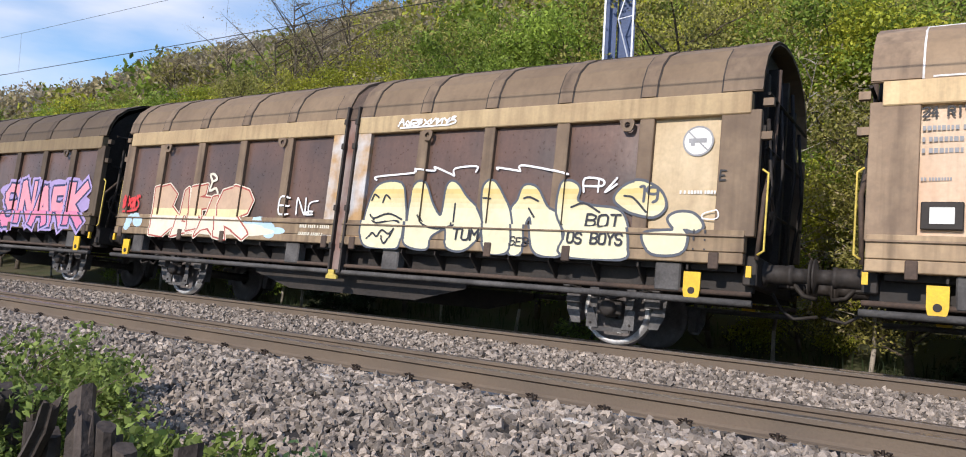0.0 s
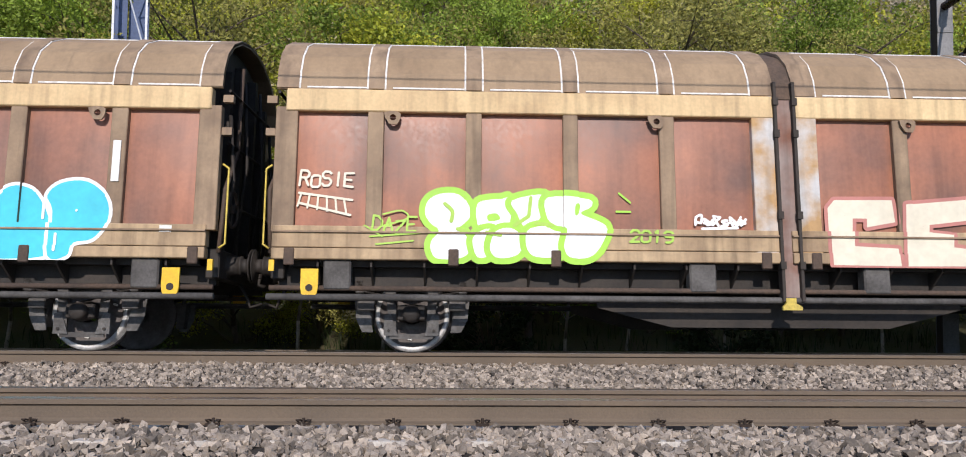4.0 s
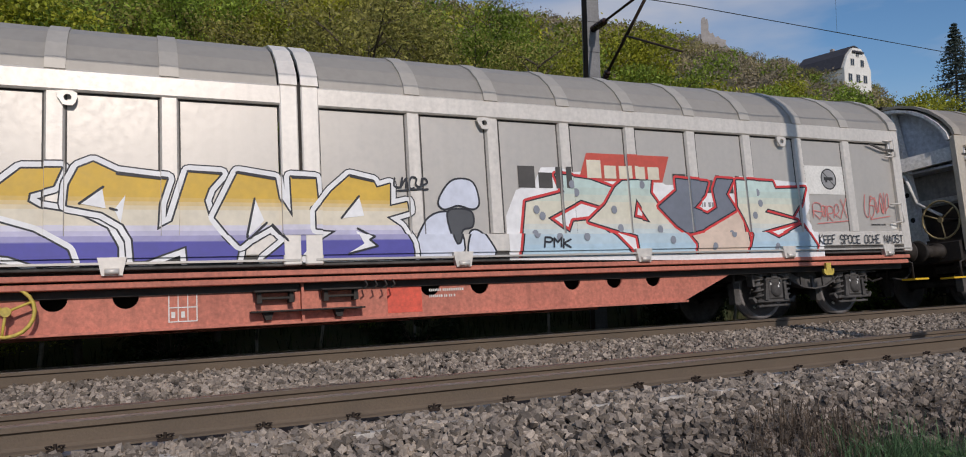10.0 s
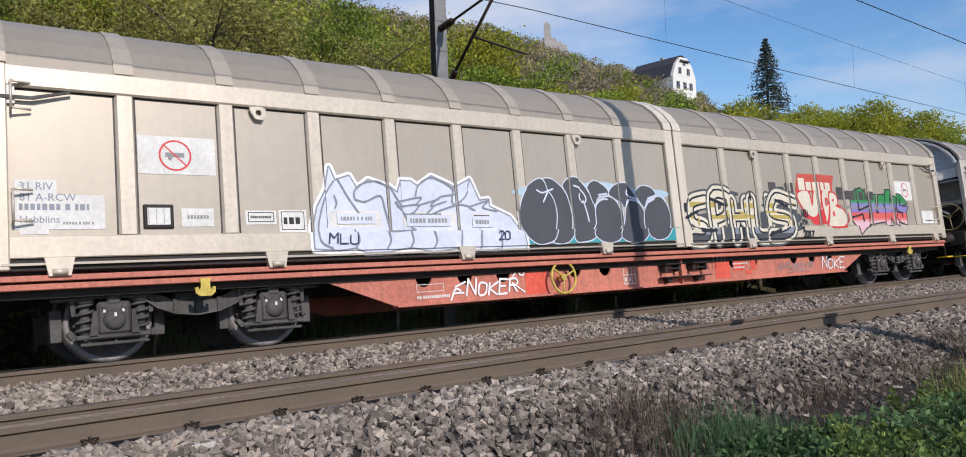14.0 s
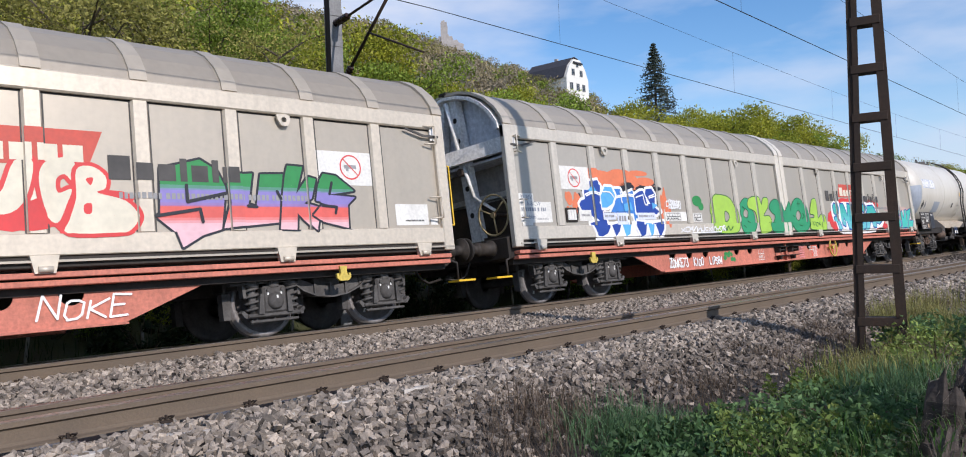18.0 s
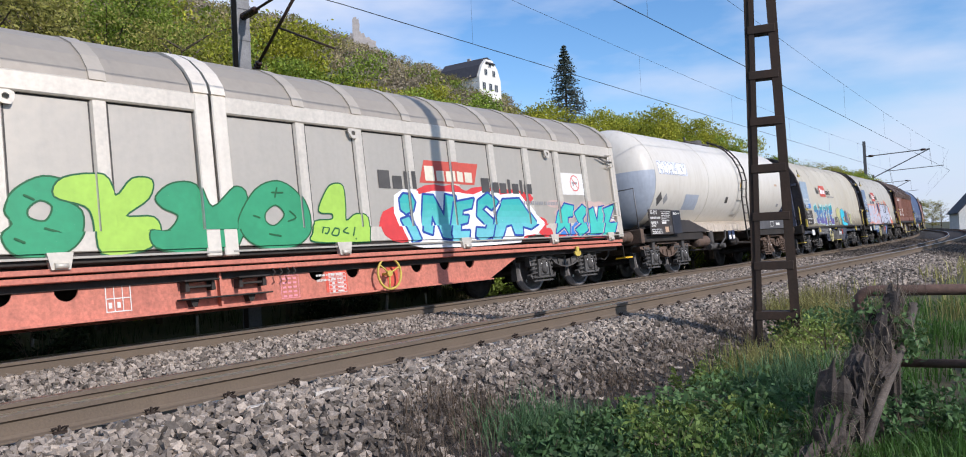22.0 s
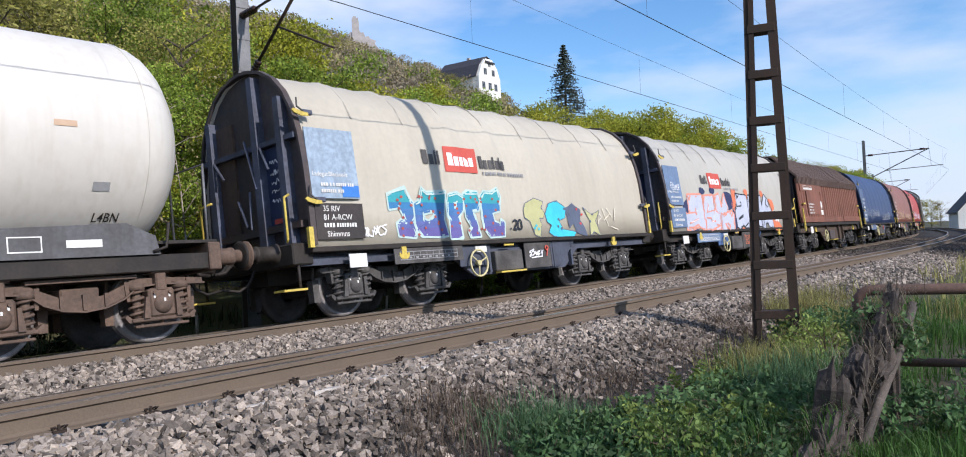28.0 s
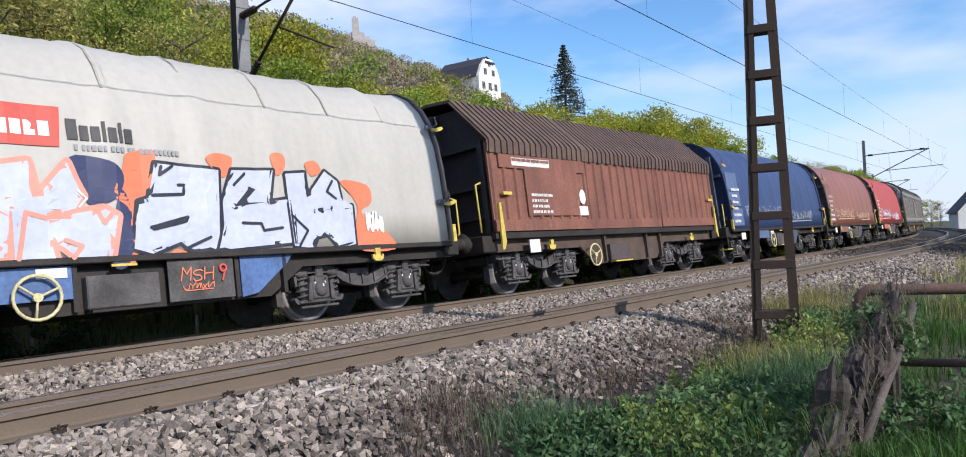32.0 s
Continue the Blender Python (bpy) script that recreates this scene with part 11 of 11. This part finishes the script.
# ---- verge: weeds, grass, old palisade, pipe barrier ----
m_blade = leafy("grass_blade", (0.07, 0.15, 0.03), (0.045, 0.105, 0.02))
m_dry = leafy("dry_grass", (0.22, 0.165, 0.12), (0.12, 0.09, 0.065))
m_straw = leafy("pale_straw_grass", (0.36, 0.32, 0.12), (0.22, 0.22, 0.07))
m_nettle = leafy("weed_leaf", (0.12, 0.2, 0.075), (0.06, 0.12, 0.045))
# dark leaf copy: the train's shade on the bank is put into this colour
m_bankshade = leafy("bank_shade_leaf", (0.04, 0.06, 0.022), (0.025, 0.04, 0.016))
m_bluegrass = leafy("blue_green_blade", (0.11, 0.19, 0.09), (0.08, 0.15, 0.065))
m_mid = leafy("mid_green_leaf", (0.19, 0.27, 0.07), (0.1, 0.16, 0.045))
m_fresh = leafy("fresh_weed_leaf", (0.24, 0.3, 0.07), (0.12, 0.18, 0.045))
m_wood = paint("weathered_wood", (0.085, 0.067, 0.056), (0.03, 0.024, 0.02), rough=0.9, scale=4, fine=28, bump=0.35, streak=0.4)
m_pole = paint("silvered_pole", (0.11, 0.09, 0.075), (0.06, 0.05, 0.042), rough=0.85, scale=3, fine=30, bump=0.2)
m_straw2 = leafy("dead_stalk", (0.3, 0.25, 0.18), (0.15, 0.12, 0.085))
m_pipe = paint("rusty_pipe", (0.13, 0.075, 0.055), (0.09, 0.055, 0.042), rough=0.8, scale=4, fine=30, bump=0.1)


def soil(x, y):
    d = y - shift(x)
    return max(ground_z(x, y), bed_z(d) if 3.0 <= d <= 13 else -9)


def blades(name, spots, mat, seed, h, w, lean, label, cat):
    """Grass: thin bent blades, two quads each."""
    rg2 = np.random.default_rng(seed)
    n = len(spots)
    base = np.array(spots)
    a = rg2.uniform(0, 2 * np.pi, n)
    out = np.stack([np.cos(a), np.sin(a), 0 * a], 1)
    side = np.stack([-np.sin(a), np.cos(a), 0 * a], 1)
    hh = (h * rg2.uniform(0.5, 1.25, n))[:, None]
    ln = (lean * rg2.uniform(0.1, 1.0, n))[:, None]
    up = np.array((0, 0, 1.0))
    ww = w * rg2.uniform(0.6, 1.3, (n, 1))
    m1 = base + up * hh * 0.55 + out * hh * ln * 0.3
    tip = base + up * hh * (1 - 0.3 * ln) + out * hh * ln
    v = np.stack([base - side * ww, base + side * ww, m1 + side * ww * 0.8, m1 - side * ww * 0.8, tip + side * ww * 0.1, tip - side * ww * 0.1], 1).reshape(-1, 3)
    quad = np.array([(0, 1, 2, 3), (3, 2, 4, 5)])
    f = (quad[None] + 6 * np.arange(n)[:, None, None]).reshape(-1, 4)
    me = bpy.data.meshes.new(name)
    me.vertices.add(len(v))
    me.vertices.foreach_set("co", v.ravel())
    me.loops.add(f.size)
    me.loops.foreach_set("vertex_index", f.ravel())
    me.polygons.add(len(f))
    me.polygons.foreach_set("loop_start", np.arange(0, f.size, 4))
    me.update(calc_edges=True)
    me.materials.append(mat)
    return tagged(new(name, me), label, cat, kind="stuff")


def scatter(n, x0, x1, y0, y1, ok, seed, clump=0.0):
    r2 = random.Random(seed)
    out = []
    while len(out) < n:
        x, y = r2.uniform(x0, x1), r2.uniform(y0, y1)
        if not ok(x, y):
            continue
        for k in range(1 if not clump else 14):
            xx, yy = x + r2.gauss(0, clump), y + r2.gauss(0, clump)
            out.append((xx, yy, soil(xx, yy) - 0.02))
    return out


def fence_y(x):
    return 1.95 - 0.107 * x


def edge_y(x):
    """Foot of the ballast."""
    return 3.25 + 1.0 * min(max((x - 2.2) / 2.6, 0), 1) + 0.22 * noise.noise((x * 0.8, 0, 0))


rough = lambda x, y: noise.noise((x * 0.55, y * 0.55, 2.0))
blades("grass", scatter(16000, 2.8, 16, -3, 4.3, lambda x, y: y < edge_y(x) - 0.85 and (y < fence_y(x) - (0.55 if 4.2 < x < 6.6 else 0.15) or (y > fence_y(x) + 0.3 and rough(x, y) > 0.05)) and math.hypot(x, y) > 2.5, 1), m_blade, 1, 0.34, 0.005, 0.7, "long green grass behind the old fence", "grass")
blades("grass", scatter(2600, 4.0, 6.9, 0.6, 1.6, lambda x, y: fence_y(x) - 0.7 < y < fence_y(x) - 0.06, 31), m_blade, 31, 0.16, 0.004, 0.9, "short green grass along the palisade", "grass")
blades("dry_grass", scatter(3200, 2.4, 15, 3.2, 4.9, lambda x, y: edge_y(x) - 0.75 < y < edge_y(x) + 0.1 and rough(x * 1.6 + 7, y * 1.6) > 0.1, 2, 0.09), m_dry, 2, 0.2, 0.003, 1.5, "clumps of dry brown grass at the foot of the ballast", "grass")
blades("dry_grass", [(x, y, soil(x, y)) for x, y in [(4.45 + random.Random(i).gauss(0, 0.22), 3.95 + random.Random(i + 9000).gauss(0, 0.2)) for i in range(420)]], m_dry, 3, 0.27, 0.003, 1.1, "a dense clump of dry brown grass", "grass")
blades("straw_grass", scatter(3600, 7.6, 15, 1.9, 4.0, lambda x, y: y < edge_y(x) + 0.1 and rough(x + 3, y + 4) > 0.1, 4, 0.1), m_straw, 4, 0.46, 0.004, 0.8, "yellowish tufts of grass round the mast", "grass")
blades("straw_grass", scatter(6000, 14, 48, -6, 4.2, lambda x, y: y - shift(x) < 3.6, 5, 0.2), m_straw, 5, 0.5, 0.01, 0.8, "pale rough grass along the curve", "grass")
blades("grass", scatter(6000, 7, 40, -8, 2.4, lambda x, y: True, 6, 0.12), m_blade, 6, 0.42, 0.007, 0.7, "green meadow grass beside the line", "grass")
blades("grass", scatter(5000, -14, 2.6, -2, 3.1, lambda x, y: y < edge_y(x) - 0.2 and math.hypot(x, y) > 2.6, 7), m_blade, 7, 0.26, 0.005, 0.7, "grass and herbs on the verge", "grass")
blades("bank_grass", scatter(5000, -20, 34, 12.7, 15.4, lambda x, y: y - shift(x) > 12.6, 8, 0.14), m_bankshade, 8, 0.4, 0.008, 0.8, "grass at the foot of the bank, coloured dark as shaded", "grass")


def weeds(name, spots, h, seed, mat, per, leaf, label):
    """Stems with rising pairs of leaves."""
    r2 = random.Random(seed)
    cs, ss = [], []
    bm = bmesh.new()
    for x, y, z in spots:
        hh = h * r2.uniform(0.6, 1.2)
        tx, ty = x + r2.gauss(0, 0.08), y + r2.gauss(0, 0.08)
        rod(bm, (x, y, z), (tx, ty, z + hh), 0.004, 4, 0.002)
        for k in range(6):
            f = 0.25 + 0.75 * k / 5
            cs.append((x + (tx - x) * f, y + (ty - y) * f, z + hh * f))
            ss.append(0.05 * (1.15 - 0.6 * f))
    ob = leaf_cloud(name, cs, ss, per, leaf, mat, seed, None, 0.35)
    tagged(ob, label, "weeds", kind="stuff")
    st = part(name, bm, m_dry)
    tagged(st, "thin stalks of the weeds", "weeds", kind="stuff")


weeds("weeds", scatter(620, 2.6, 8.5, 1.2, 4.0, lambda x, y: fence_y(x) + 0.1 < y < edge_y(x) - 0.95 and rough(x, y + 9) > -0.1, 11), 0.2, 11, m_nettle, 7, 0.03, "dark green nettles along the fence")
weeds("weeds", scatter(120, 3.2, 7.5, 1.6, 3.6, lambda x, y: fence_y(x) + 0.1 < y < edge_y(x) - 0.95 and rough(x * 2, y + 2) > 0.05, 12), 0.24, 12, m_fresh, 7, 0.026, "light green weeds along the fence")
weeds("weeds", scatter(260, 6, 14, -2, 2.0, lambda x, y: y < fence_y(x) and rough(x, y + 5) > 0, 13), 0.4, 13, m_nettle, 8, 0.03, "dark green nettles in the meadow")
weeds("weeds", scatter(90, -5.5, -0.5, 2.3, 3.3, lambda x, y: rough(x * 2, y) > 0.05, 14), 0.25, 14, m_fresh, 6, 0.035, "light green weeds at the foot of the ballast")


def bush(label, place, r, h, seed, mat, n=70, per=26, leaf=0.028):
    ob = tagged(empty("bush"), label, "bush")
    r2 = random.Random(seed)
    bm = bmesh.new()
    cs, ss = [], []
    for k in range(n):
        a, e = r2.uniform(0, 6.283), r2.uniform(0.15, 1.0)
        L = r2.uniform(0.5, 1.0)
        tip = Vector((math.cos(a) * r * L, math.sin(a) * r * L, h * e * r2.uniform(0.6, 1.05)))
        mid2 = Vector((tip.x * 0.4, tip.y * 0.4, tip.z * 0.7))
        rod(bm, (r2.uniform(-0.1, 0.1), r2.uniform(-0.1, 0.1), 0), mid2, 0.007, 4, 0.005)
        rod(bm, mid2, tip, 0.005, 4, 0.002)
        cs.append(tuple(tip))
        ss.append(0.07)
        cs.append(tuple(mid2.lerp(tip, 0.6)))
        ss.append(0.07)
    part("branchwork", bm, m_dry, ob)
    leaf_cloud("foliage", cs, ss, per, leaf, mat, seed, ob, 0.7)
    ob.matrix_basis = pose(*place)
    return ob


bush("leafy elder bush with yellow-green leaves beside the palisade", (-6.2, 3.0, -0.5), 0.85, 0.85, 1, m_fresh, 120, 34, 0.03)
bush("leafy elder bush with yellow-green leaves beside the palisade", (-5.1, 2.75, -0.5), 0.6, 0.7, 2, m_fresh, 90, 30, 0.03)
bush("small bush of fresh green leaves at the palisade", (-3.75, 2.75, -0.5), 0.36, 0.5, 3, m_fresh, 44, 26, 0.036)
bush("low green bush at the foot of the ballast", (-3.1, 3.15, -0.45), 0.3, 0.3, 4, m_nettle, 30, 24)
bush("light green bush in front of the palisade", (4.75, 2.3, -0.5), 0.34, 0.32, 5, m_mid, 46, 18, 0.024)
bush("dark green nettle bush beside the palisade", (6.1, 2.45, -0.5), 0.6, 0.34, 6, m_nettle, 70, 20, 0.032)
bush("ivy bush growing round the foot of the mast", (9.75, 2.95, -0.42), 0.35, 0.55, 7, m_nettle, 40, 24)
bush("weedy bush near the mast", (8.6, 2.4, -0.48), 0.55, 0.6, 8, m_fresh, 40, 18)
bush("bindweed bush on the end of the palisade", (6.4, 1.38, 0.05), 0.26, 0.4, 9, m_nettle, 36, 20)
# bushes behind the far rail, most in the shade-dark leaf colour
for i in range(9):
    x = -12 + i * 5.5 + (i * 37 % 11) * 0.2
    bush("green bush behind the far rail", (x, 13.0 + (i % 3) * 0.3, -0.75), 0.9, 1.2 + 0.3 * (i % 3), 30 + i, m_fresh if i % 4 == 1 else m_bankshade, 60, 26, 0.05)

blades("grass", [(x, y, soil(x, y)) for x, y in [(4.75 + random.Random(i).gauss(0, 0.28), 3.35 + random.Random(i + 7000).gauss(0, 0.2)) for i in range(1500)]], m_bluegrass, 21, 0.22, 0.004, 0.8, "a blue-green tuft of grass at the ballast", "grass")
blades("straw_grass", scatter(900, 4.2, 5.2, 1.6, 2.1, lambda x, y: y > fence_y(x) + 0.12, 26, 0.1), m_straw, 26, 0.2, 0.003, 1.4, "pale grass hanging over the fallen logs", "grass")
blades("straw_grass", scatter(1500, 7.6, 9.4, 2.5, 3.3, lambda x, y: True, 27, 0.12), m_straw, 27, 0.3, 0.004, 1.0, "pale tufts of grass before the mast", "grass")
blades("grass", [(x, y, soil(x, y)) for x, y in [(7.4 + random.Random(i).gauss(0, 0.4), 2.35 + random.Random(i + 7000).gauss(0, 0.22)) for i in range(1500)]], m_bluegrass, 22, 0.34, 0.005, 0.8, "a blue-green tuft of grass near the mast", "grass")
blades("dry_twigs", scatter(1800, 4.5, 9.5, 2.4, 4.2, lambda x, y: edge_y(x) - 1.0 < y < edge_y(x) + 0.05, 23, 0.16), m_dry, 23, 0.15, 0.003, 1.9, "dead brown twigs between weeds and ballast", "twigs")

# palisade of short split logs
pal = tagged(empty("palisade_fence"), "low rotting palisade of weathered split logs with weeds", "fence")
r2 = random.Random(21)
x = -9.0
while x < 5.3:
    y = fence_y(x) + r2.uniform(-0.06, 0.06)
    hh, rad = r2.uniform(0.42, 0.72) if x < 0 else r2.uniform(0.05, 0.22), r2.uniform(0.05, 0.08)
    lx, ly = r2.uniform(-0.5, 0.35) * hh, r2.uniform(-0.12, 0.12) * hh
    bm = bmesh.new()
    n = 9
    lo, hi = [], []
    cut = r2.uniform(-0.6, 0.6)
    for k in range(n):
        a = 2 * math.pi * k / n
        rr = rad * (1 + 0.25 * r2.uniform(-1, 1))
        lo.append(bm.verts.new((x + rr * math.cos(a), y + rr * math.sin(a), -0.75)))
        hi.append(bm.verts.new((x + lx + rr * 0.9 * math.cos(a), y + ly + rr * 0.9 * math.sin(a), -0.5 + hh + cut * rr * math.cos(a))))
    for k in range(n):
        bm.faces.new((lo[k], lo[(k + 1) % n], hi[(k + 1) % n], hi[k]))
    bm.faces.new(hi)
    part("stake", bm, m_wood, pal)
    x += r2.uniform(0.12, 0.3) if x < 5.2 else r2.uniform(0.07, 0.12)
def split_log(a, b, za, zb, rr, dy):
    """A rotten split log: ragged ends, uneven girth, grooves along the grain."""
    bm = bmesh.new()
    p, q = Vector((a, fence_y(a) + dy, za)), Vector((b, fence_y(b) + dy, zb))
    rings, m, g = [], 6, 14
    across = (q - p).to_track_quat("Z", "Y").to_matrix()
    groove = [r2.uniform(0.78, 1.12) if k % 2 else r2.uniform(0.62, 0.95) for k in range(g)]
    for k in range(m + 1):
        mid = p.lerp(q, k / m) + Vector((r2.uniform(-1, 1), r2.uniform(-1, 1), r2.uniform(-1, 1))) * rr * 0.16
        girth = rr * (0.78 + 0.22 * math.sin(math.pi * k / m)) * r2.uniform(0.93, 1.07)
        rings.append([bm.verts.new(mid + across @ Vector((math.cos(j * 2 * math.pi / g) * girth * groove[j], math.sin(j * 2 * math.pi / g) * girth * groove[j] * 0.8, r2.uniform(-0.8, 0.8) * rr if k in (0, m) else 0))) for j in range(g)])
    for u, v in zip(rings, rings[1:]):
        for j in range(g):
            bm.faces.new((u[j], u[(j + 1) % g], v[(j + 1) % g], v[j]))
    bm.faces.new(rings[0][::-1])
    bm.faces.new(rings[-1])
    return part("fallen_log", bm, m_wood, pal)


for k in range(40):
    f = k / 39
    x = 4.95 + 1.5 * f + r2.uniform(-0.07, 0.07)
    top = -0.38 + 0.78 * f + r2.uniform(-0.1, 0.1)
    run, tilt = r2.uniform(0.16, 0.34), radians(r2.choice((35, 48, 62, 75, 100)) + r2.uniform(-8, 8))
    split_log(x + run * 0.5 * math.cos(tilt), x - run * 0.5 * math.cos(tilt), top + run * 0.5 * math.sin(tilt), top - run * 0.5 * math.sin(tilt), r2.uniform(0.03, 0.062), r2.uniform(-0.05, 0.1))
for a, b, za, zb, rr, dy in ((5.36, 5.2, 0.1, -0.55, 0.115, 0.08), (5.2, 4.8, -0.16, -0.5, 0.085, 0.0), (5.5, 4.7, -0.26, -0.55, 0.08, 0.06), (4.9, 4.35, -0.3, -0.52, 0.08, 0.05), (6.5, 6.42, 0.42, -0.55, 0.05, 0.06), (6.25, 6.2, 0.4, -0.55, 0.05, 0.1), (5.9, 5.8, 0.12, -0.55, 0.06, 0.05),
                             (-4.2, -4.75, 0.12, -0.6, 0.075, -0.12), (-4.9, -5.4, 0.05, -0.6, 0.07, -0.1), (-3.85, -3.7, 0.1, -0.6, 0.08, -0.1)):
    split_log(a, b, za, zb, rr, dy)
bm = bmesh.new()
tube(bm, [(6.66, fence_y(6.66) - 0.05, 0.44), (6.3, fence_y(6.3) - 0.06, 0.17), (5.8, fence_y(5.8) - 0.05, -0.16), (5.3, fence_y(5.3) - 0.06, -0.5), (5.1, fence_y(5.1) - 0.05, -0.66)], 0.034, 8)
part("leaning_pole", bm, m_pole, pal, "thin grey leaning pole")
# dead stalks caught on the leaning logs
cover = [4.5 + 2.1 * k / 1000 for k in range(1000)]
cover = [(x, fence_y(x) + random.Random(k).gauss(0.04, 0.08), max(-0.5, -0.42 + (x - 5.0) * 0.6) + random.Random(k + 7777).uniform(-0.14, 0.1)) for k, x in enumerate(cover)]
blades("dead_stalks", cover, m_straw2, 24, 0.22, 0.0022, 2.0, "dead bindweed stalks caught on the palisade", "twigs")
blades("grass", [(x + random.Random(k).gauss(0, 0.1), y + 0.03, z + 0.04) for k, (x, y, z) in enumerate(cover[:400])], m_blade, 25, 0.2, 0.004, 1.2, "green grass growing through the palisade", "grass")

# pipe barrier
bar_ = tagged(empty("pipe_barrier"), "rusty steel pipe barrier across the path", "railing")
P0, P1 = Vector((6.72, 1.6, 0)), Vector((7.64, -1.4, 0))


def on_bar(f, z):
    p = P0.lerp(P1, f)
    return (p.x, p.y, z)


bm = bmesh.new()
tube(bm, [on_bar(0, -0.7), *[on_bar(0.036 * (1 - math.cos(k * math.pi / 16)), 0.43 + 0.11 * math.sin(k * math.pi / 16)) for k in range(9)], on_bar(1, 0.54)], 0.045, 10)
part("top_pipe", bm, m_pipe, bar_)
bm = bmesh.new()
rod(bm, on_bar(0.09, -0.04), on_bar(1, -0.04), 0.034, 10)
part("lower_pipe", bm, m_pipe, bar_)
for f in (0.5, 1.0):
    bm = bmesh.new()
    rod(bm, on_bar(f, -0.7), on_bar(f, 0.54), 0.04, 10)
    part("upright", bm, m_pipe, bar_)


# ---- what moves ----
def motions():
    """The train rolls to the left, its wheels turning."""
    times = [0.5 * k for k in range(65)]
    for w, u in FLEET:
        walk(w, [(t, wagon_pose(u - gone(t))) for t in times])
    # a row for every 75 degrees of wheel turn
    total = gone(32.0)
    step = WHEEL_R * radians(75)
    marks, k, t = [], 0, 0.0
    while t < 32.0:
        marks.append((t, gone(t) / WHEEL_R))
        t += step / SPEED[min(int(t), 31)]
        t = math.ceil(t * FPS - 0.5) / FPS
    marks.append((32.0, total / WHEEL_R))
    for o, x, z in SPIN:
        walk(o, [(t, Matrix.Translation((x, 0, z)) @ Matrix.Rotation(-a, 4, "Y")) for t, a in marks])


motions()
